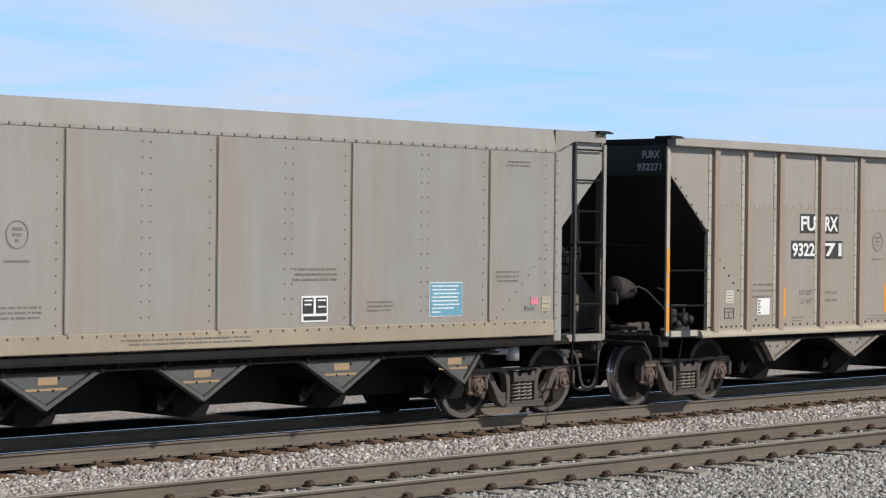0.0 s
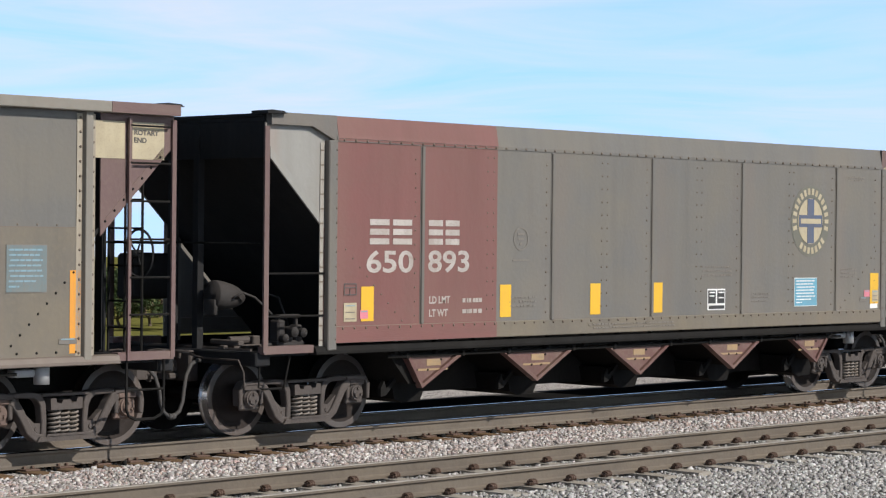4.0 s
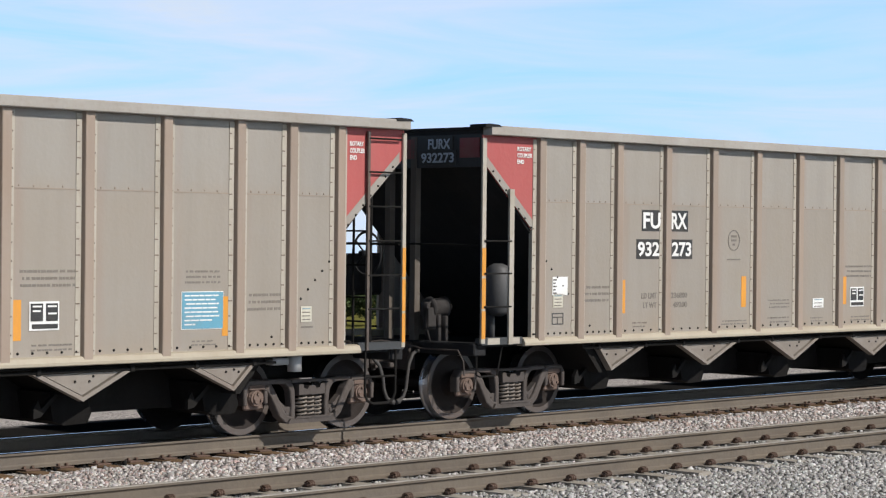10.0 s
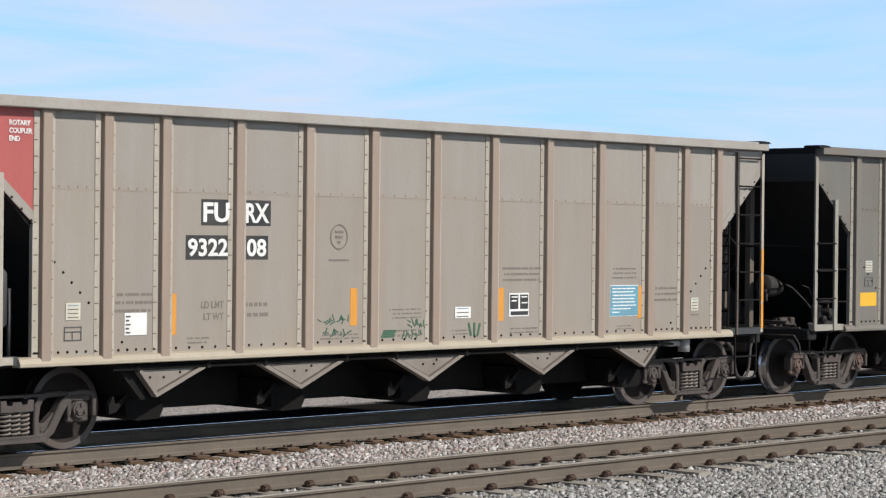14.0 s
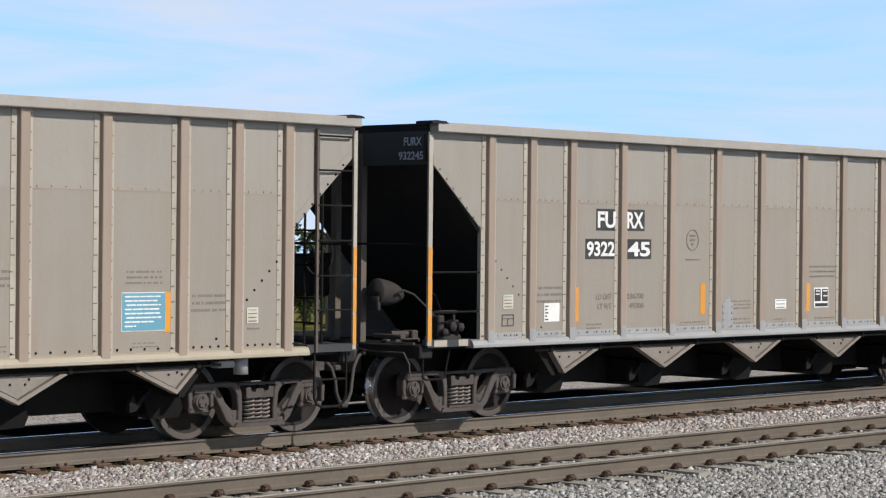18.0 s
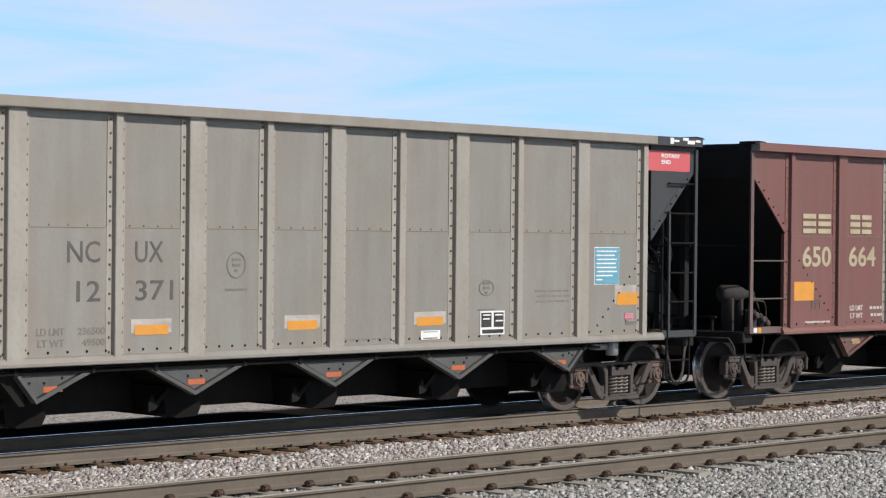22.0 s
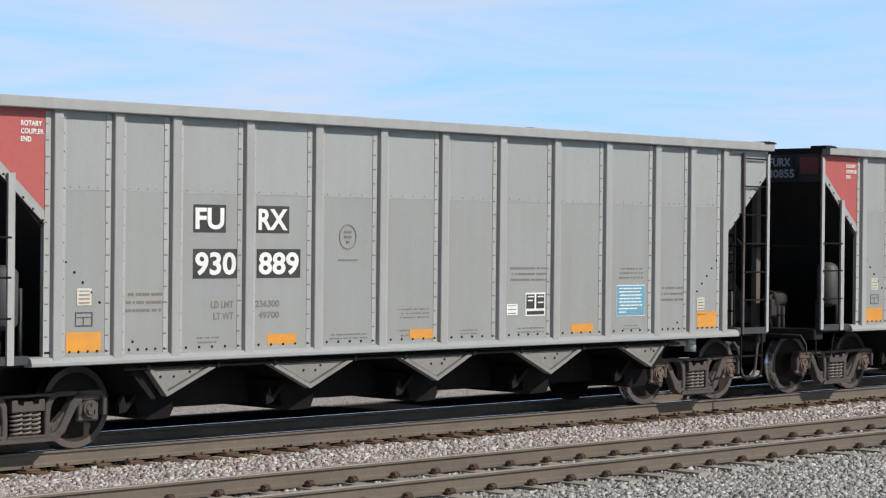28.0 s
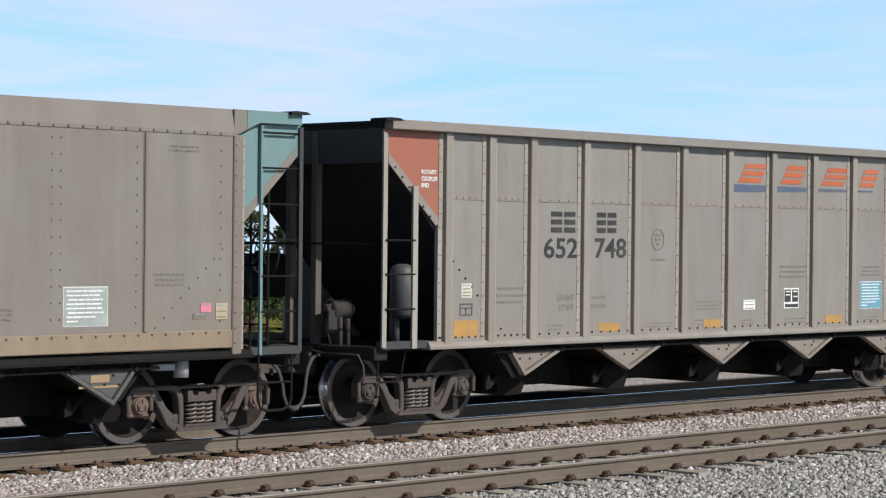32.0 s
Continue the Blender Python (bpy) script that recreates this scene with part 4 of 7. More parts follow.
def smooth_band(bm):
    prism_x(bm, [(-1.46, 1.10), (-1.605, 1.10), (-1.612, 1.11), (-1.612, 1.29), (-1.60, 1.30), (-1.46, 1.30)], 1.12, LEN - 1.12)


def meet(p, q, r, t):
    """Where the line through p and q meets the line through r and t."""
    a, b = (q[0] - p[0], q[1] - p[1]), (t[0] - r[0], t[1] - r[1])
    k = ((r[0] - p[0]) * b[1] - (r[1] - p[1]) * b[0]) / (a[0] * b[1] - a[1] * b[0])
    return p[0] + a[0] * k, p[1] + a[1] * k


def inner(pts, d):
    """A hopper's triangle with its two slanting edges moved in by d."""
    a, b, c = pts
    la, lb = math.hypot(c[0] - a[0], c[1] - a[1]), math.hypot(c[0] - b[0], c[1] - b[1])
    na = (-(c[1] - a[1]) / la * d, (c[0] - a[0]) / la * d)
    nb = ((c[1] - b[1]) / lb * d, -(c[0] - b[0]) / lb * d)
    a2, c2 = (a[0] + na[0], a[1] + na[1]), (c[0] + na[0], c[1] + na[1])
    b2, c3 = (b[0] + nb[0], b[1] + nb[1]), (c[0] + nb[0], c[1] + nb[1])
    top = ((a[0], a[1]), (b[0], b[1]))
    return [meet(a2, c2, *top), meet(b2, c3, *top), meet(a2, c2, b2, c3)]


def chute(bm, pts):
    prism(bm, inner(pts, 0.058), -1.475, -1.455)


def chute_bolts(bm, pts):
    a, b, c = inner(pts, 0.058)
    top = (a[0] + b[0]) / 2
    for x, z in ((c[0] - 0.10, c[1] + 0.15), (c[0] + 0.10, c[1] + 0.145), (top + 0.16, a[1] - 0.04)):
        rod(bm, (x, -1.475, z), (x, -1.487, z), 0.014, 7)


def chute_edge(bm, pts):
    """The turned lips along the two slanting edges."""
    a, b, c = pts
    p, q, r = inner(pts, 0.044)
    prism(bm, [a, p, r, c], -1.505, -1.40)
    prism(bm, [b, c, r, q], -1.505, -1.40)


CHUTES = [[(2.57, 0.885), (3.58, 0.885), (2.84, 0.585)], [(4.43, 0.885), (5.83, 0.885), (5.10, 0.585)], [(6.67, 0.885), (8.03, 0.885), (7.36, 0.585)],
          [(8.93, 0.885), (10.29, 0.885), (9.62, 0.585)], [(11.17, 0.885), (12.16, 0.885), (11.84, 0.605)]]


def hopper(bm, pts):
    """The hopper's wedge across the car with its door below."""
    (ax, az), (bx, bz), (cx, cz) = pts
    prism(bm, [(ax + 0.03, 0.95), (bx - 0.03, 0.95), (cx + 0.04, cz + 0.05), (cx - 0.04, cz + 0.05)], -1.43, 1.43)
    prism(bm, [(cx - 0.20, cz + 0.08), (cx + 0.30, cz + 0.08), (cx + 0.40, 0.42), (cx + 0.34, 0.315), (cx + 0.02, 0.305), (cx - 0.14, 0.36)], -1.12, 1.12)


def door_link(bm, pts):
    (ax, az), (bx, bz), (cx, cz) = pts
    prism(bm, [(cx - 0.46, 0.50), (cx - 0.40, 0.60), (cx - 0.36, 0.50), (cx - 0.16, 0.66), (cx - 0.13, 0.63), (cx - 0.36, 0.42), (cx - 0.46, 0.40)], -1.20, -1.14)


def slope_sheet(bm):
    prism(bm, [(0.10, 3.30), (0.10, 3.67), (0.13, 3.67), (0.13, 3.32), (2.66, 1.0), (2.60, 0.98)], -1.50, 1.50)


def end_chord(bm):
    prism(bm, [(0.06, 3.66), (0.16, 3.66), (0.16, 3.745), (0.03, 3.745), (0.03, 3.71), (0.06, 3.70)], -1.50, 1.50)


def corner_cap(bm):
    prism(bm, [(-0.02, 3.735), (0.30, 3.745), (0.24, 3.772), (0.06, 3.78), (-0.02, 3.77)], -1.665, -1.36)


def end_post(bm):
    prism_z(bm, [(0.06, -0.05), (0.14, -0.07), (0.14, 0.07), (0.06, 0.05)], 0.98, 3.64)


def end_beam(bm):
    soft_box(bm, -0.02, 0.22, -1.48, 1.48, 0.86, 1.02, 0.015)


def deck(bm):
    box(bm, 0.10, 2.62, -1.45, 1.45, 0.965, 0.985)


def centre_sill(bm):
    box(bm, 0.1, LEN - 0.1, -0.20, 0.20, 0.60, 0.95)


def floor_plate(bm):
    box(bm, 2.5, LEN - 2.5, -1.42, 1.42, 0.93, 0.97)


# added filler: keeps the view between the hoppers dark, no part of the car
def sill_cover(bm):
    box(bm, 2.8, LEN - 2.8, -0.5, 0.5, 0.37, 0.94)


def cross_bearer(bm):
    prism(bm, [(2.3, 0.95), (2.7, 0.95), (2.75, 0.56), (2.68, 0.56)], -1.40, 1.40)


def under_rod(bm):
    rod(bm, (2.2, -1.50, 0.905), (12.5, -1.50, 0.905), 0.018, 6)
    for x in (2.55, 3.6, 4.5, 5.85, 6.75, 8.05, 9.0, 10.3, 11.25, 12.15):
        soft_box(bm, x - 0.03, x + 0.03, -1.53, -1.45, 0.875, 0.945, 0.008)


def coupler(bm):
    soft_box(bm, -0.52, 0.3, -0.075, 0.075, 0.74, 0.90, 0.02)                                                # shank
    prism_z(bm, [(-0.70, -0.02), (-0.72, 0.12), (-0.62, 0.20), (-0.50, 0.17), (-0.44, 0.08), (-0.44, -0.10), (-0.52, -0.17), (-0.60, -0.19), (-0.61, -0.11), (-0.54, -0.07), (-0.54, 0.0)], 0.68, 0.97)   # head
    rod(bm, (-0.585, -0.13, 0.65), (-0.585, -0.13, 1.0), 0.03, 8)                                            # knuckle pin
    soft_box(bm, -0.68, -0.54, -0.19, -0.08, 0.72, 0.93, 0.02)                                               # knuckle
    soft_box(bm, -0.10, 0.05, -0.32, 0.32, 0.64, 1.0, 0.02)                                                  # striker
    soft_box(bm, -0.14, -0.10, -0.17, 0.17, 0.90, 0.98, 0.01)
    soft_box(bm, -0.30, -0.08, -0.11, 0.11, 0.66, 0.73, 0.015)                                               # carrier
    pipe(bm, [(-0.50, 0.0, 1.0), (-0.42, -0.10, 1.02), (-0.20, -0.34, 0.98), (-0.12, -0.60, 0.93), (-0.12, -1.28, 0.93), (-0.14, -1.40, 0.80), (-0.14, -1.42, 0.62)], 0.011, 6)   # lifting rod


def air_hose(side):
    """Half of the slack loop between two cars, with its metal coupling at the bottom."""
    def build(bm):
        pts = [(0.02, -0.42, 0.88), (-0.14, -0.52, 0.90), (-0.30, -0.60, 0.86), (-0.41, -0.64, 0.74), (-0.46, -0.66, 0.58), (-0.48, -0.66, 0.44), (-0.53, -0.66, 0.335), (-0.60, -0.66, 0.29), (-0.665, -0.66, 0.275)]
        pipe(bm, [(x, side * -y, z) for x, y, z in pts], 0.024, 8)
        rod(bm, (-0.60, side * 0.66, 0.285), (-0.665, side * 0.66, 0.27), 0.036, 8)
    return build


def uncoupling_lever(bm):
    pipe(bm, [(0.10, -1.42, 0.98), (0.05, -1.46, 0.62), (0.12, -1.46, 0.60), (0.42, -1.46, 0.60)], 0.014, 6)
    pipe(bm, [(0.56, -1.46, 0.98), (0.46, -1.46, 0.60)], 0.014, 6)


def stirrup(bm):
    pipe(bm, [(0.0, -1.54, 1.0), (0.0, -1.54, 0.48), (0.04, -1.54, 0.40), (0.14, -1.54, 0.36), (0.40, -1.54, 0.36), (0.50, -1.54, 0.40), (0.54, -1.54, 0.48), (0.54, -1.54, 1.0)], 0.018, 6)
    rod(bm, (0.0, -1.54, 0.68), (0.54, -1.54, 0.68), 0.014, 6)


def brake_cylinder(bm):
    lathe(bm, [(0, 0), (0, 0.16), (0.02, 0.17), (0.14, 0.17), (0.28, 0.152), (0.40, 0.118), (0.48, 0.075), (0.53, 0.03), (0.54, 0)], (0.10, -0.5, 1.66), (1, 0.0, -0.10), 20)
    pipe(bm, [(0.30, -0.68, 1.62), (0.42, -0.72, 1.68), (0.62, -0.72, 1.62), (0.80, -0.85, 1.42), (0.92, -0.95, 1.24)], 0.016, 6)
    pipe(bm, [(0.78, -0.80, 1.66), (0.90, -0.85, 1.62), (0.98, -0.95, 1.30), (0.98, -0.95, 1.0)], 0.014, 6)
    soft_box(bm, 0.06, 0.12, -0.6, -0.4, 1.42, 1.60, 0.01)


def low_gear(bm):
    """The lying brake cylinder of the older cars, on its two brackets, with bent pipes."""
    lathe(bm, [(0, 0), (0, 0.06), (0.04, 0.125), (0.36, 0.13), (0.46, 0.10), (0.54, 0.06), (0.70, 0.045), (0.70, 0)], (0.10, -0.92, 1.57), (1, -0.22, -0.03), 20)
    for x in (0.20, 0.44):
        soft_box(bm, x, x + 0.06, -1.10, -0.88, 0.99, 1.50, 0.01)
    pipe(bm, [(0.34, -1.30, 1.36), (0.36, -1.32, 1.45), (0.52, -1.32, 1.47), (0.72, -1.32, 1.45), (0.78, -1.32, 1.36), (0.78, -1.32, 1.0)], 0.014, 6)
    pipe(bm, [(0.62, -1.06, 1.55), (0.80, -1.10, 1.50), (0.88, -1.15, 1.25), (0.88, -1.15, 1.0)], 0.016, 6)


LOW_VALVES = ((0.40, 0.54, -1.34, 1.04, 1.34), (0.57, 0.68, -1.36, 1.08, 1.28), (0.70, 0.86, -1.33, 1.04, 1.22))


def end_frame(bm):
    """The low frame of bars across the end deck."""
    soft_box(bm, 0.10, 0.16, -0.85, 0.6, 1.20, 1.235, 0.008)
    for y in (-0.8, -0.35, 0.05, 0.4):
        soft_box(bm, 0.09, 0.155, y, y + 0.06, 0.99, 1.22, 0.01)


def deck_gear(bm):
    """Levers and rods lying on the end deck."""
    soft_box(bm, 0.12, 0.75, -0.72, -0.62, 1.02, 1.07, 0.01)
    soft_box(bm, 0.2, 0.3, -0.9, -0.35, 1.07, 1.13, 0.01)
    rod(bm, (0.3, -0.6, 1.12), (0.62, -0.6, 1.12), 0.045, 8)
    rod(bm, (0.15, -1.2, 1.03), (0.15, 1.2, 1.03), 0.02, 6)
    soft_box(bm, 0.62, 0.74, -0.7, -0.5, 1.05, 1.17, 0.015)


def valve_cluster(bm):
    soft_box(bm, 0.44, 0.88, -1.36, -1.18, 1.04, 1.14, 0.015)


VALVES = ((0.45, 0.57, 1.38), (0.61, 0.71, 1.30), (0.76, 0.86, 1.32))


def valve_body(x0, x1, z1):
    return lambda bm: soft_box(bm, x0, x1, -1.36, -1.19, 1.10, z1, 0.02)


def valve_cap(r):
    def build(bm):
        lathe(bm, [(0, 0), (0, r), (0.09, r), (0.11, r * 0.6), (0.12, r * 0.3), (0.12, 0)], (0, 0, 0), (0, -1, 0), 12)
    return build


def valve_bracket(bm):
    soft_box(bm, 0.50, 0.84, -1.33, -1.21, 1.40, 1.44, 0.008)
    soft_box(bm, 0.50, 0.54, -1.30, -1.24, 1.34, 1.42, 0.005)
    soft_box(bm, 0.79, 0.83, -1.30, -1.24, 1.28, 1.42, 0.005)


def air_tank(bm):
    lathe(bm, [(0, 0), (0, 0.06), (0.03, 0.13), (0.07, 0.17), (0.60, 0.17), (0.65, 0.13), (0.68, 0.06), (0.68, 0)], (0.77, -1.18, 1.34), (0, 0, 1), 22)
    box(bm, 0.75, 0.80, -1.10, -0.96, 1.0, 1.45)
    box(bm, 0.96, 1.0, -1.24, -1.20, 1.0, 1.78)


def retainer(bm):
    lathe(bm, [(0, 0), (0, 0.11), (0.02, 0.145), (0.05, 0.145), (0.06, 0.118), (0.28, 0.118), (0.29, 0.14), (0.32, 0.14), (0.34, 0.085), (0.44, 0.05), (0.46, 0)], (0.04, -0.55, 1.44), (1, 0, 0.03), 18)
    soft_box(bm, 0.12, 0.18, -0.68, -0.42, 0.98, 1.36, 0.01)
    soft_box(bm, 0.28, 0.34, -0.66, -0.44, 0.98, 1.34, 0.01)
    pipe(bm, [(0.05, -0.6, 1.52), (-0.04, -0.62, 1.50), (-0.06, -0.62, 1.2), (0.02, -0.62, 1.0)], 0.016, 6)
    soft_box(bm, -0.06, 0.03, -0.62, -0.50, 1.34, 1.52, 0.015)


def shelf_box(bm):
    soft_box(bm, -0.06, 0.10, -0.66, -0.56, 1.17, 1.45, 0.01)


def brake_wheel(bm):
    n, m = 20, 5
    for i in range(n):
        a, b = 2 * math.pi * i / n, 2 * math.pi * (i + 1) / n
        rod(bm, (0, 0.27 * math.cos(a), 0.27 * math.sin(a)), (0, 0.27 * math.cos(b), 0.27 * math.sin(b)), 0.016, m)
    for i in range(5):
        a = 2 * math.pi * i / 5
        rod(bm, (0.03, 0, 0), (0, 0.27 * math.cos(a), 0.27 * math.sin(a)), 0.012, m)
    rod(bm, (-0.03, 0, 0), (0.12, 0, 0), 0.04, 8)


def round_bar(x0, x1, z, y=-1.55):
    def build(bm):
        rod(bm, (x0, y, z), (x1, y, z), 0.013, 6)
        for x in (x0, x1):
            rod(bm, (x, y, z), (x, y + 0.03, z), 0.016, 6)
    return build


def near(car, name, key, build, mat, label="", far=True, kind="", smooth=False):
    """A side's part, once on each side of the car."""
    ob = part(name, key, build, mat, car, label=label, kind=kind, smooth=smooth)
    if far:
        part(name, key, build, mat, car, (LEN, 0, 0), math.pi, kind=kind, smooth=smooth)
    return ob


def open_end(car, s, post, gear):
    """Fittings of one open end: s = 0 the leading end, 1 the trailing end."""
    at, turn = ((0, 0, 0), 0.0) if s == 0 else ((LEN, 0, 0), math.pi)

    def put(name, key, build, mat, label="", smooth=False, parent=car):
        return part(name, key, build, mat, parent, at, turn, label, smooth=smooth)

    # end sheets and deck near black: the shade in here is put into their colour
    put("slope_sheet", "slope_sheet", slope_sheet, BLACK, "sloping end sheet, black with shade in its colour")
    put("end_sheet", "end_sheet", lambda b: box(b, 0.078, 0.098, -1.50, 1.50, 3.24, 3.655), post[1], "dusty dark upper end sheet with shade in its colour")
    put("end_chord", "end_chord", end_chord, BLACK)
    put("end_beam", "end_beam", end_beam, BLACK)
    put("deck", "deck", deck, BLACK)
    for y in (-0.22, 0.28):
        part("end_post", "end_post", end_post, post[0], car, (at[0], y, 0), turn)
    put("coupler", "coupler", coupler, CAST, "grimy cast knuckle coupler")
    put("air_hose", ("air_hose", s), air_hose(1 if s else -1), HOSE, smooth=True)
    put("uncoupling_lever", "uncoupling_lever", uncoupling_lever, UNDER)
    if s == 0:
        put("valve_box", "far_box", lambda b: soft_box(b, 0.06, 0.78, 1.08, 1.40, 1.56, 2.12, 0.04), BLACK, "black reservoir box on the far side")
    else:
        part("hand_brake_wheel", "brake_wheel", brake_wheel, BLACK, car, (LEN + 0.10, -0.70, 2.14), math.pi, "black hand brake wheel")
    put("grab_bar", ("end_bar", 0), lambda b: rod(b, (0.05, -1.45, 2.26), (0.05, 1.45, 2.26), 0.014, 6), UNDER)
    if gear == "low":
        put("brake_gear", "low_gear", low_gear, TANK, "dusty dark brake gear with a lying cylinder", smooth=True)
        put("deck_frame", "end_frame", end_frame, UNDER)
        for x0, x1, y, z0, z1 in LOW_VALVES:
            put("valve_body", ("low_valve", x0), lambda b: soft_box(b, x0, x1, y, y + 0.16, z0, z1, 0.025), TANK)
            put("valve_cap", ("low_cap", x0), lambda b: lathe(b, [(0, 0), (0, 0.05), (0.05, 0.05), (0.07, 0.03), (0.07, 0)], ((x0 + x1) / 2, y + 0.005, z1 - 0.09), (0, -1, 0), 12), CAST)
        put("grab_bar", "bar_mid", round_bar(0.10, 1.02, 2.05), LADDER)
        put("grab_bar", "bar_foot", round_bar(0.10, 1.02, 1.50), LADDER)
    elif gear == "cylinder":
        put("brake_cylinder", "brake_cylinder", brake_cylinder, TANK, "dark brake cylinder with bent pipes", smooth=True)
        vc = put("valve_cluster", "valve_cluster", valve_cluster, TANK)
        part("valve_bracket", "valve_bracket", valve_bracket, TANK, vc)
        part("valve_pipe", "valve_pipe", lambda b: rod(b, (0.3, -1.24, 1.09), (0.98, -1.24, 1.09), 0.025, 6), TANK, vc)
        for x0, x1, z1 in VALVES:
            part("valve_body", ("valve_body", x0), valve_body(x0, x1, z1), TANK, vc)
        for x, z, r in ((0.66, 1.24, 0.062), (0.81, 1.23, 0.055), (0.51, 1.17, 0.05)):
            part("valve_cap", ("valve_cap", r), valve_cap(r), TANK, vc, (x, -1.345, z))
        put("deck_gear", "deck_gear", deck_gear, CAST)
        put("grab_bar", "bar_top", round_bar(0.10, 1.02, 1.92), UNDER)
        put("grab_bar", "bar_low", round_bar(0.10, 1.02, 1.43), UNDER)
    else:
        if gear == "tank":
            put("air_tank", "air_tank", air_tank, RESERVOIR, "grey upright air reservoir", smooth=True)
        put("brake_cylinder", "small_cylinder", retainer, TANK, smooth=True)
        put("valve_box", "shelf_box", shelf_box, TANK)


def side_ladder(car, u0, u1, trim, zs, tall=None):
    if tall:
        part("ladder_stile", ("stile", tall), lambda b: box(b, -0.02, 0.02, -1.585, -1.55, 1.0, tall), trim, car, (u0, 0, 0))
    for z in zs:
        part("ladder_rung", ("rung", round(u1 - u0, 2)), round_bar(0, u1 - u0, 0, -1.58), UNDER, car, (u0, 0, z))


SCHEMES = {
    "tan": (TAN, TAN_POST, TAN_TRIM, TAN_CHORD, CHUTE), "grey": (GREY, GREY_POST, GREY_TRIM, GREY_POST, CHUTE_GREY), "steel": (STEEL, STEEL_POST, STEEL_TRIM, STEEL, CHUTE),
    "dull": (DULL, DULL_POST, STEEL_TRIM, DULL, CHUTE), "soot": (SOOT, SOOT_POST, SOOT_TRIM, SOOT, CHUTE), "olive": (OLIVE, OLIVE_POST, OLIVE_TRIM, OLIVE_POST, CHUTE_RED), "ash": (ASH, ASH_POST, STEEL_TRIM, ASH_POST, CHUTE_RED), "sand": (STEEL, STEEL_TRIM, STEEL_TRIM, STEEL_POST, CHUTE_DARK),
    "pale": (PALE, SEAM, PALE, PALE, CHUTE_DARK), "umber": (UMBER, SEAM, UMBER, UMBER, CHUTE_DARK), "patched": (OLIVE, OLIVE, OLIVE, OLIVE, CHUTE_RED),
}


LOWER = {"grey": GREY_LOW, "dull": DULL_LOW, "olive": OLIVE_LOW, "ash": ASH_LOW, "steel": STEEL_LOW, "tan": TAN_LOW}


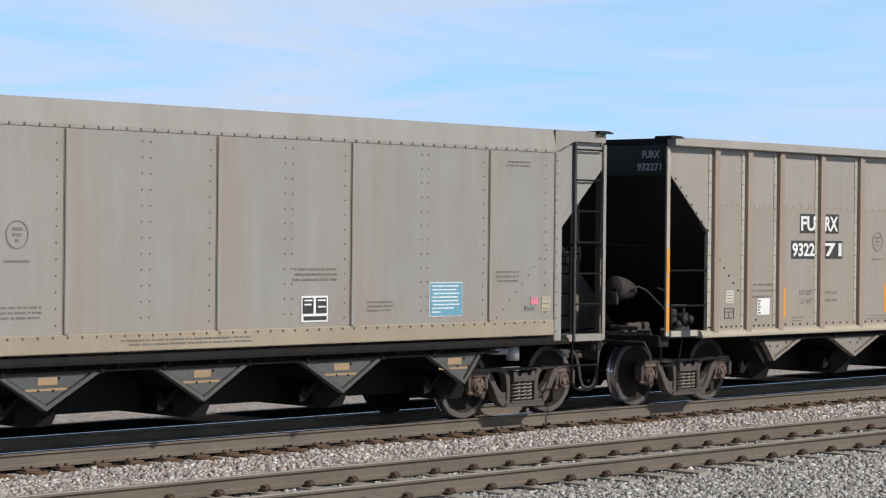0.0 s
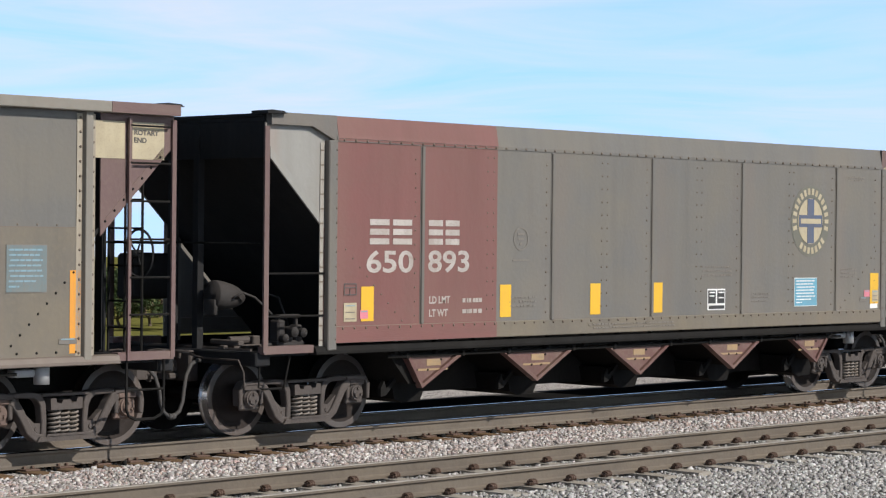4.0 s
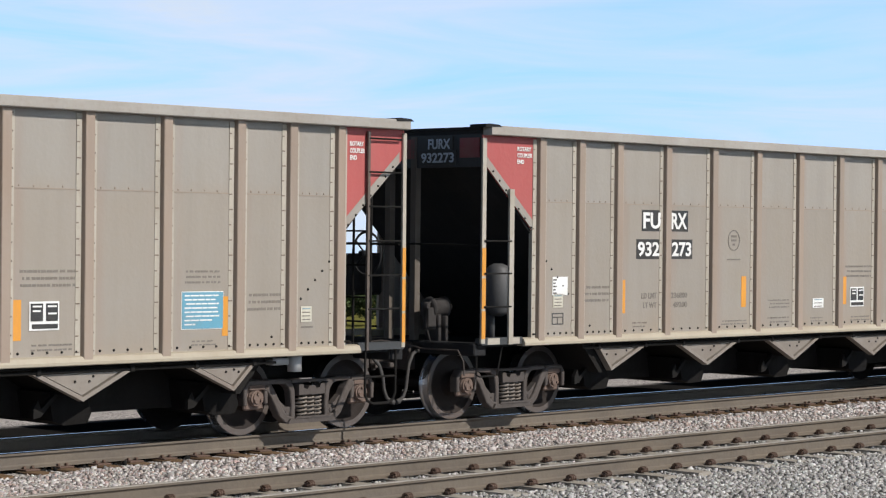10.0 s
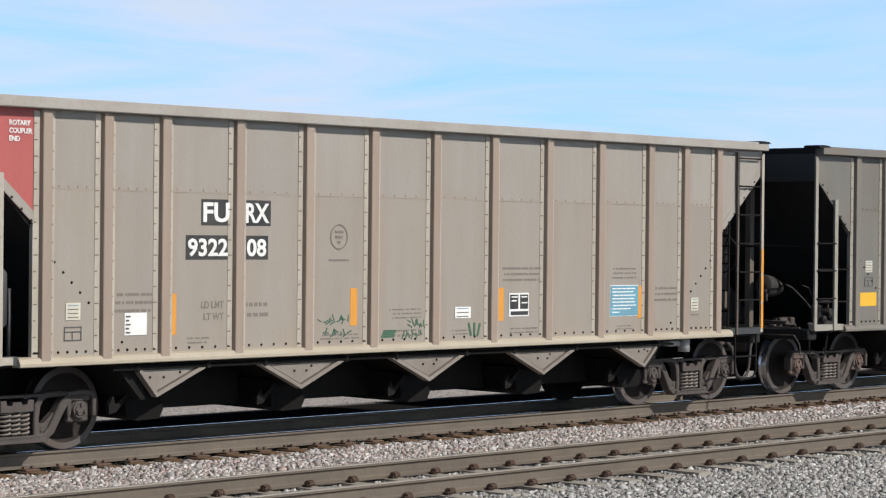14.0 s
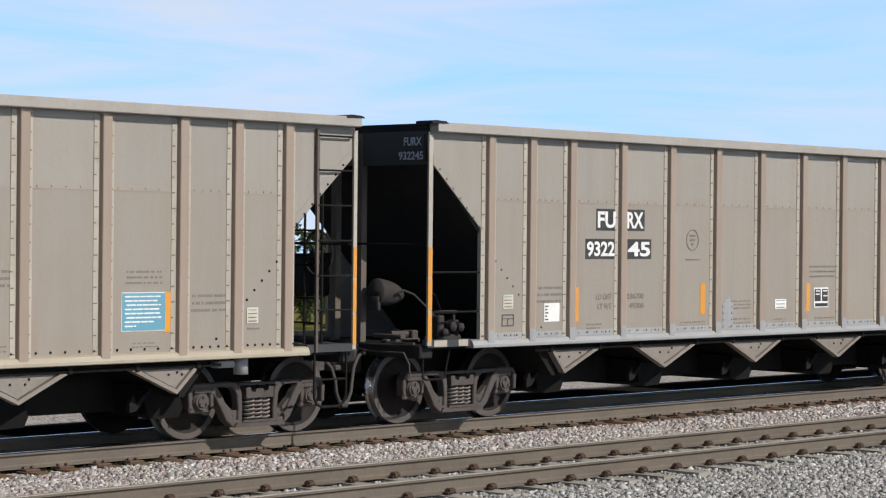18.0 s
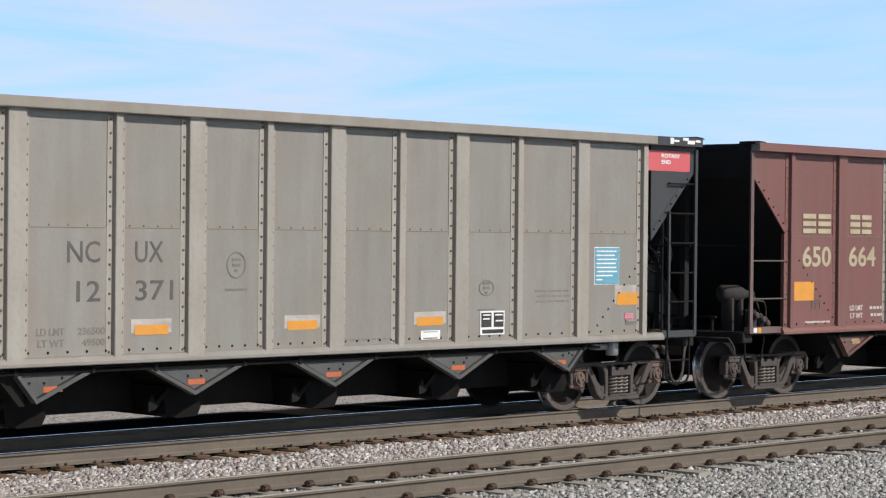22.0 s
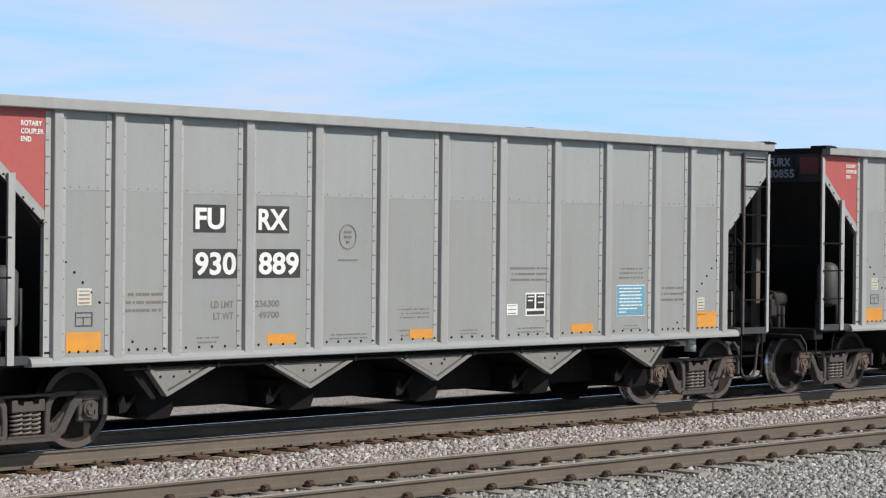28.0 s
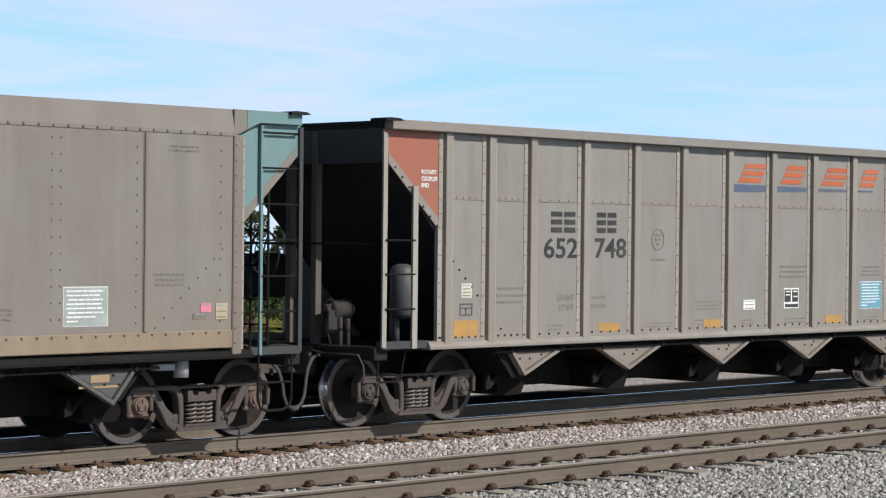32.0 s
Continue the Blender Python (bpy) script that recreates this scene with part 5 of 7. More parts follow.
def hopper_car(k, spec):
    kind, scheme = spec["kind"], spec["scheme"]
    body, post_m, trim, chord, chute_m = SCHEMES[scheme]
    body = spec.get("body", body)
    lead = spec.get("lead_panels", 0)            # leading panels in another colour
    lead_m = spec.get("lead_mat", body)
    car = new("hopper_car")
    tagged(car, label=spec["label"], category="freight car", group="cars of the coal train")
    posts = POSTS[kind]

    # --- sides
    near(car, "top_chord", ("cap_plate" if kind == "smooth" else "top_chord",), cap_plate if kind == "smooth" else top_chord, chord)
    near(car, "side_sill", "side_sill", side_sill, spec.get("sill", TAN_SILL if scheme == "tan" else (DIRT_SILL if scheme in ("olive", "ash") else body) if kind != "smooth" else UNDER))
    for s in (0, 1):
        m = spec.get(("left_panel", "right_panel")[s], lead_m if s == 0 else body)
        poly = end_panel_poly(kind, s)
        part("end_panel", ("end_panel", kind, s), lambda b: prism(b, poly, PANEL_Y, PANEL_Y + 0.02), m, car)
        part("end_panel", ("end_panel", kind, s), lambda b: prism(b, poly, PANEL_Y, PANEL_Y + 0.02), body, car, (LEN, 0, 0), math.pi)
        strip = cut_trim(poly, s)
        part("cut_trim", ("cut_trim", kind, s), lambda b: prism(b, strip, PANEL_Y - 0.006, PANEL_Y - 0.001), body if m in (RED, TEAL, MAROON, BRICK) and kind != "broad" else m, car)
    if lead and kind != "smooth":
        part("sill_paint", ("sill_paint", kind), lambda q: prism_x(q, [(-1.50, 0.969), (-1.603, 0.969), (-1.616, 0.978), (-1.616, 1.012), (-1.588, 1.063), (-1.537, 1.078), (-1.50, 1.078)], 0.857, posts[lead] - 0.05), lead_m, car, label="oxide brown part of the side sill")
        patch("step_plate", 0.13, 0.22, 1.01, 1.08, -1.56, WHITE, car)
        patch("reflector", 0.24, 0.33, 1.01, 1.08, -1.56, ORANGE, car)
        patch("chord_paint", 0.10, posts[lead] - 0.02, 3.642, 3.758, -1.663, lead_m, car, "oxide brown part of the top chord")
        patch("chord_paint", LEN - 1.05, LEN - 0.06, 3.642, 3.758, -1.663, MAROON, car)
    if kind == "smooth":
        edges = [1.12] + posts + [LEN - 1.12]
        yy = -WY
        near(car, "lower_band", "smooth_band", smooth_band, spec.get("band", PALE_LOW))
        for i, (a, b) in enumerate(zip(edges, edges[1:])):
            m = lead_m if i < lead else body
            near(car, "side_panel", ("smooth_panel", a), lambda q: box(q, a, b, yy, yy + 0.03, 1.30, 3.46), m)
        for x in posts:
            near(car, "seam_batten", ("batten", x), lambda q: soft_box(q, x - 0.026, x + 0.03, yy - 0.026, yy + 0.01, 1.30, 3.45, 0.008), trim)
            near(car, "seam_gap", ("seam_gap", x), lambda q: box(q, x - 0.04, x - 0.027, yy - 0.006, yy, 1.30, 3.45), post_m)
        for x in (1.12, LEN - 1.12):
            near(car, "edge_post", ("edge_post", x), lambda q: soft_box(q, x - 0.08, x + 0.07, -1.625, -1.45, 1.02, 3.47, 0.012), EDGE if scheme == "umber" else trim)
            near(car, "rivet_strip", ("edge_strip", x), lambda q: edge_strip(q, x), STEEL_TRIM)
            near(car, "rivets", ("edge_rivets", x), lambda q: edge_rivets(q, x), SEAM, kind="stuff")
        near(car, "rivets", "smooth_rivets", smooth_rivets, RIVET_PALE if scheme == "pale" else SEAM, kind="stuff")
        near(car, "rivets", "band_rivets", band_rivets, RIVET_PALE if scheme == "pale" else SEAM, kind="stuff")
        near(car, "hanger_rail", "hanger", lambda q: (rod(q, (1.9, -1.5, 1.03), (12.8, -1.5, 1.03), 0.035, 8), [box(q, x, x + 0.05, -1.53, -1.46, 0.93, 1.1) for x in np.arange(2.3, 12.8, 0.75)]), UNDER)
    else:
        edges = [posts[0]] + posts[1:]
        for i, (a, b) in enumerate(zip(edges, edges[1:])):
            m = lead_m if i < lead else body
            low = lead_m if i < lead else spec.get("low", LOWER.get(scheme, body))
            sz, proud = SEAM_Z[kind], 0.006 if kind == "broad" else 0.004
            near(car, "side_panel", ("up", kind, i), lambda q: box(q, a, b, PANEL_Y, PANEL_Y + 0.02, sz, 3.64), m)
            near(car, "side_panel", ("low", kind, i), lambda q: box(q, a, b, PANEL_Y - proud, PANEL_Y + 0.02, 1.07, sz + 0.02), low)
        for i, x in enumerate(posts):
            m = spec.get("lead_post", post_m) if i < lead else post_m
            tm = m if i < lead else trim
            w = (0.24 if i % 2 else 0.10) if kind == "broad" else 0.128
            rv = broad_rivets if kind == "broad" else flange_rivets
            for at, turn in (((x, 0, 0), 0.0), ((LEN - x, 0, 0), math.pi)):
                p = part("side_post", ("post", w), lambda q: hat_post(q, w), m, car, at, turn)
                if turn:
                    continue
                part("rivet_strip", ("flange", w), lambda q: post_flange(q, w), tm, p)
                part("rivets", ("flange_rivets", w), lambda q: rv(q, w), SEAM, p, kind="stuff")
        near(car, "rivets", ("panel_rivets", kind), lambda q: panel_rivets(q, kind), SEAM if spec.get("sill") is GALV else UNDER, kind="stuff")
        near(car, "rivets", ("seam_rivets", kind), lambda q: panel_rivets(q, kind, True), post_m if scheme in ("tan", "grey") else SEAM, kind="stuff")
    e = 1.12 if kind == "smooth" else posts[0] - 0.06
    near(car, "edge_post", ("cut_post", round(e, 2)), lambda q: cut_post(q, e), lead_m if lead else trim)
    for s in (0, 1):
        at, turn = ((0, 0, 0), 0.0) if s == 0 else ((LEN, 0, 0), math.pi)
        sm = spec.get("stile", trim)
        # near and far corner of each end; the far ones are the near ones turned about
        st = new("corner_stile", mesh_of("corner_stile", corner_stile, sm))
        st.parent = car
        if s == 1:
            st.location, st.scale = (LEN - 0.12, 0, 0), (0.8, 1, 1)
        seat_on(st, car)
        far_st = part("corner_stile", "corner_stile", corner_stile, sm, car, (LEN, 0, 0) if s == 0 else (0.17, 0, 0), math.pi)
        part("sill_step", "sill_step", sill_step, spec.get("step", CHARCOAL if scheme in ("tan", "grey", "dull", "steel") else sm), car, (0, 0, 0) if s == 0 else (LEN - 0.91, 0, 0))
        part("sill_step", "sill_step", sill_step, sm, car, (LEN, 0, 0) if s == 0 else (0.91, 0, 0), math.pi)
        part("corner_cap", "corner_cap", corner_cap, BLACK, car, (0, 0, 0) if s == 0 else (LEN - 0.30, 0, 0))
    if scheme == "tan":
        for u, w in ((0.03, 0.075), (LEN - 0.096, 0.06)):
            for z0, z1 in ((1.08, 1.43), (1.46, 1.84), (1.87, 2.22)):
                rise = spec.get("trail_up", 0.0) if u > 1 else 0.0
                patch("reflector", u, u + w, z0 + rise, z1 + rise, -1.565, ORANGE, car, "orange reflector strip")
            if u > 1 and "trail_up" in spec:
                patch("reflector", u, u + w, 1.06, 1.05 + spec["trail_up"], -1.565, ORANGE, car, "orange reflector strip")
        patch("step_plate", 0.16, 0.40, 1.005, 1.085, -1.56, TAN_TRIM, car)
        patch("step_plate", 0.62, 0.80, 1.005, 1.085, -1.56, TAN_TRIM, car)
    ladder = spec["ladder"]
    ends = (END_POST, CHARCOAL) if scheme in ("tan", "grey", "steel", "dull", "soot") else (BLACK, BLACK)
    open_end(car, 0, ends, spec.get("gear", "tank" if ladder else "cylinder"))
    open_end(car, 1, ends, "cylinder" if ladder else "tank")
    if ladder:
        side_ladder(car, 0.085, 0.60, spec.get("stile", trim), (1.48, 1.90, 2.31), None)
        part("ladder_stile", ("stile", 2.86), lambda b: box(b, -0.045, 0.045, -1.585, -1.55, 1.0, 2.97), spec.get("stile", trim), car, (0.60, 0, 0))
    rs = spec.get("right_stile", LADDER if scheme in ("tan", "grey", "dull") else trim)
    side_ladder(car, 13.98, 14.55, rs, (1.49, 1.89, 2.30, 2.71, 3.12) + (() if scheme == "sand" else (3.52,)), 2.74 if scheme == "sand" else 3.6)
    part("stirrup", "stirrup", stirrup, UNDER, car, (13.98, 0, 0))
    for y in (-0.85, -0.52, -0.2, 0.62):
        part("end_bar", "end_bar", lambda q: rod(q, (LEN + 0.03, 0, 0.98), (LEN + 0.03, 0, 3.0), 0.018, 6), UNDER, car, (0, y, 0))
    # the ladder at the far corner of the same end, seen through the opening
    for x in (13.98, 14.30):
        part("ladder_stile", "far_stile", lambda q: box(q, -0.022, 0.022, 1.55, 1.585, 1.0, 3.0), UNDER, car, (x, 0, 0))
    for z in (1.49, 1.89, 2.30, 2.71):
        part("ladder_rung", "far_rung", lambda q: rod(q, (13.98, 1.58, 0), (14.55, 1.58, 0), 0.013, 6), UNDER, car, (0, 0, z))
    for z in (1.3, 1.6, 2.0, 2.42, 2.74):
        part("end_bar", "end_rung", lambda q: rod(q, (LEN + 0.03, -0.85, 0), (LEN + 0.03, -0.2, 0), 0.013, 6), UNDER, car, (0, 0, z))
    if m is RED:
        patch("panel_trim", posts[-1] + 0.06, LEN - 0.1, 3.56, 3.638, PANEL_Y, body, car)
        patch("panel_trim", 14.01, 14.09, 2.84, 3.56, PANEL_Y, body, car)
    if spec.get("black_chord"):
        patch("chord_paint", 0.10, 1.15, 3.642, 3.758, -1.663, CHARCOAL, car, "black part of the top chord")
        patch("chord_paint", LEN - 1.12, LEN - 0.06, 3.642, 3.758, -1.663, CHARCOAL, car, "black part of the top chord")
        for a, w, z, h in ((0.2, 0.16, 3.71, 0.02), (13.86, 0.08, 3.66, 0.085), (13.95, 0.12, 3.69, 0.03), (14.16, 0.13, 3.715, 0.04), (14.27, 0.17, 3.67, 0.05), (14.46, 0.12, 3.70, 0.03)):
            patch("paint_scratch", a, a + w, z, z + h, -1.667, WHITE, car, "white scratch in the black paint")

    # --- floor, hoppers and running gear
    part("centre_sill", "centre_sill", centre_sill, UNDER, car)
    part("floor_plate", "floor_plate", floor_plate, UNDER, car)
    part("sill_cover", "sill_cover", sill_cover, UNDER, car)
    near(car, "cross_bearer", "cross_bearer", cross_bearer, UNDER)
    near(car, "release_rod", "under_rod", under_rod, UNDER)
    for i, pts in enumerate(CHUTES):
        if kind == "smooth":                               # these hang a little deeper
            i, pts = i + 10, [*pts[:2], (pts[2][0], pts[2][1] - 0.08)]
        h = part("hopper", ("hopper", i), lambda q: hopper(q, pts), BAY, car, label="near-black hopper bay with its door below")
        for turn in (0.0, math.pi):
            at = (0, 0, 0) if turn == 0 else (LEN, 0, 0)
            part("hopper_plate", ("chute", i), lambda q: chute(q, pts), chute_m, h, at, turn)
            part("hopper_lip", ("chute_lip", i), lambda q: chute_edge(q, pts), chute_m, h, at, turn)
            part("bolts", ("chute_bolts", i), lambda q: chute_bolts(q, pts), UNDER, h, at, turn, kind="stuff")
        part("door_link", ("door_link", i), lambda q: door_link(q, pts), UNDER, h)
        if spec.get("hopper_marks"):
            mx = (pts[0][0] + pts[1][0]) / 2
            patch("reflector", mx - 0.13, mx + 0.13, 0.70 if scheme == "sand" else 0.775, 0.76 if scheme == "sand" else 0.855, -1.476, LOGO_O if scheme == "sand" else MARKER, h, "weathered marker patch")
            if kind == "smooth":
                patch("marker_line", mx - 0.30, mx + 0.26, 0.715, 0.74, -1.476, MARKER, h)
    cap = (RUST, CAST)[k % 2]
    truck(car, TRUCKS[0], RUST if k % 3 else CAST)
    truck(car, TRUCKS[1], cap)
    part("slack_adjuster", "slack", lambda q: (lathe(q, [(0, 0), (0, 0.09), (0.2, 0.09), (0.2, 0)], (12.92, -1.38, 0.78), (0, 0, 1), 14), soft_box(q, 12.55, 12.82, -1.4, -1.25, 0.86, 0.94, 0.01)), GALV, car, smooth=True)
    decals(car, kind, spec)
    return car


def lines(car, u0, u1, z0, z1, n, mat=FADED, y=PANEL_Y, name="stencil_text", seed=1):
    """Small stencilled lines that nobody can read."""
    def build(bm):
        rng = random.Random(int(u0 * 100) + seed)
        h = (z1 - z0) / n
        for i in range(n):
            z = z1 - (i + 0.5) * h
            a = u0 + (u1 - u0) * rng.uniform(0, 0.12)
            while a < u1 - 0.03:
                b = min(u1, a + rng.uniform(0.02, 0.075))
                box(bm, a, b, y - 0.007, y - 0.003, z - h * 0.19, z + h * 0.19)
                a = b + rng.choice((0.008, 0.01, 0.028))
    part(name, ("lines", u0, u1, z0, z1, n, y), build, mat, car, kind="stuff")


def ring(r0, r1, n=28):
    def build(bm):
        a = [[bm.verts.new((r * math.cos(2 * math.pi * i / n), y, r * math.sin(2 * math.pi * i / n))) for i in range(n)] for r, y in ((r0, 0), (r0, -0.003), (r1, -0.003), (r1, 0))]
        for p, q in zip(a, a[1:]):
            for i in range(n):
                bm.faces.new((p[i], p[(i + 1) % n], q[(i + 1) % n], q[i]))
    return build


def stamp(car, u, z, y, h=0.30, mat=FADED):
    """A small oval stencil with unreadable lines in it."""
    ob = part("oval_stencil", "oval_ring", ring(0.135, 0.15), mat, car, (u, y - 0.004, z))
    ob.scale = (1, 1, h / 0.3 * BODY_RISE)
    for dz, w in ((0.06, 0.14), (0.0, 0.12), (-0.06, 0.05)):
        patch("stencil_line", u - w / 2, u + w / 2, z + dz - 0.014, z + dz + 0.014, y - 0.004, mat, car)
    patch("stencil_line", u - 0.17, u + 0.17, z - 0.28, z - 0.262, y - 0.004, mat, car)


def consolidated(car, u, z, y, w=0.44, h=0.30, frame=WHITE, ink=INK):
    """The white-framed panel of two black boxes."""
    p = patch("data_panel", u, u + w, z, z + h, y - 0.005, frame, car, "white panel with black data boxes")
    for a, b, c, d in ((0.04, 0.45, 0.32, 0.93), (0.55, 0.95, 0.32, 0.93), (0.08, 0.95, 0.06, 0.22)):
        patch("data_box", u + a * w, u + b * w, z + c * h, z + d * h, y - 0.0095, ink, car)
    for a, b, c in ((0.1, 0.4, 0.8), (0.1, 0.36, 0.64), (0.6, 0.9, 0.8), (0.62, 0.9, 0.55)):
        patch("data_line", u + a * w, u + b * w, z + c * h, z + (c + 0.06) * h, y - 0.014, frame, car)


def placard(car, u, z, y, w=0.64, h=0.42, mat=BLUE):
    patch("placard_edge", u, u + w, z, z + h, y - 0.001, FADED if mat is OLD_BLUE else WHITE, car, t=0.003)
    patch("placard", u + 0.009, u + w - 0.009, z + 0.009, z + h - 0.009, y - 0.005, mat, car, "blue notice with white lines of print")

    def words(bm):
        rng = random.Random(7)
        for i in range(8):
            zz = 0.89 - 0.108 * i
            a, end = 0.07 + (0.03 if i in (2, 5) else 0.0), 0.32 if i == 7 else 0.72 if i == 6 else rng.uniform(0.84, 0.93)
            while a < end - 0.05:
                b = min(end, a + rng.uniform(0.1, 0.24))
                box(bm, a, b, -0.004, 0, zz - 0.019, zz + 0.019)
                a = b + 0.018
    ob = part("small_print", "notice_words", words, SKYBLUE if mat is OLD_BLUE else WHITE, car, (u, y - 0.0095, z), kind="stuff")
    ob.scale = (w, 1, h * BODY_RISE)


def sticker(car, u, z, y, w=0.32, h=0.24):
    """A white label with a column of dark marks down its side."""
    patch("label_sheet", u, u + w, z, z + h, y - 0.005, WHITE, car, "white label with a column of dark marks")
    part("small_print", "sticker_marks", lambda bm: [box(bm, 0.016, 0.082 - 0.02 * (i % 2), -0.004, 0, 0.204 - 0.043 * i - 0.012, 0.204 - 0.043 * i + 0.006) for i in range(5)], DARKTXT, car, (u, y - 0.0095, z), kind="stuff")


def tag(car, u, z, y, w=0.2, h=0.2, mat=TAG_PAPER, rows=4):
    patch("tag", u, u + w, z, z + h, y - 0.005, mat, car)
    for name, i0, i1, m in (("print_line", 0, 1, SKYBLUE), ("small_print", 1, rows, FADED)):
        if i1 > i0:
            ob = part(name, ("tag_lines", i0, i1, rows, h), lambda bm: [box(bm, 0.12, 0.85, -0.004, 0, h * (0.85 - 0.7 * i / max(1, rows - 1)) - 0.006, h * (0.85 - 0.7 * i / max(1, rows - 1)) + 0.006) for i in range(i0, i1)], m, car, (u, y - 0.0095, z), kind="stuff")
            ob.scale.x = w


def stencil_frame(car, u, z, y, w=0.24, h=0.15, mat=DARKTXT):
    bars = ((0, w, 0, 0.012), (0, w, h - 0.012, h), (0, 0.012, 0.012, h - 0.012), (w - 0.012, w, 0.012, h - 0.012), (0.012, w - 0.012, h * 0.6, h * 0.6 + 0.01), (w * 0.45, w * 0.45 + 0.01, 0.012, h * 0.6))
    part("stencil_frame", ("stencil_frame", w, h), lambda bm: [box(bm, a, b, -0.004, 0, c, d) for a, b, c, d in bars], mat, car, (u, y - 0.004, z))


def warning(car, u, z, mat=WHITE, words=("ROTARY", "COUPLER", "END"), w=0.28):
    for i, word in enumerate(words):
        letters("warning_word", word, u, u + w * {"END": 0.5, "COUPLER": 1.08}.get(word, 1.0), z - 0.082 * i, z - 0.082 * i + 0.055, PANEL_Y - 0.0075, mat, car)


def block_letters(car, count, u0, u1, z0, z1, y, mat):
    """A company name as plain stacked bars of its letters' size and weight."""
    w = (u1 - u0) / count

    def build(bm):
        for h in (0.0, 0.38, 0.76):
            box(bm, 0.08, 0.92, -0.003, 0, h, h + 0.24)
    for i in range(count):
        ob = part("name_block", "name_block", build, mat, car, (u0 + i * w, y - 0.004, z0), kind="stuff")
        ob.scale = (w, 1, (z1 - z0) * BODY_RISE)


def round_badge(car, u, z, r, old=False, y=PANEL_Y - 0.010):
    """A faded round railway badge: a ring of small marks about a disc with a cross."""
    ringm, disc, ink = (BADGE_RING, BADGE_OLD, DARKTXT) if old else (BADGE_RING, CREAM, CREAM)
    part("badge_ring", ("badge_ring", r), ring(r * 0.66, r), ringm, car, (u, y, z), label="faded round railway badge")
    part("badge_disc", ("badge_disc", r), ring(0.0001, r * 0.64), disc, car, (u, y, z))
    cross = NAVY
    patch("badge_cross", u - r * 0.17, u + r * 0.17, z - r * 0.62, z + r * 0.62, y - 0.004, cross, car)
    patch("badge_cross", u - r * 0.60, u + r * 0.60, z - r * 0.17, z + r * 0.17, y - 0.0045, cross, car)
    patch("badge_bar", u - r * 0.52, u + r * 0.52, z - r * 0.07, z + r * 0.07, y - 0.0095, disc, car)
    for i in range(26):
        a = 2 * math.pi * i / 26
        if abs(a - 3.67) < 0.2 or abs(a - 5.76) < 0.2:
            continue
        b = part("badge_mark", ("badge_mark", r), lambda q: box(q, -r * 0.06, r * 0.06, -0.003, 0, -r * 0.09, r * 0.09), ink, car, (u + 0.83 * r * math.cos(a), y - 0.004, z + 0.83 * r * math.sin(a)))
        b.rotation_euler = (0, math.pi / 2 - a, 0)


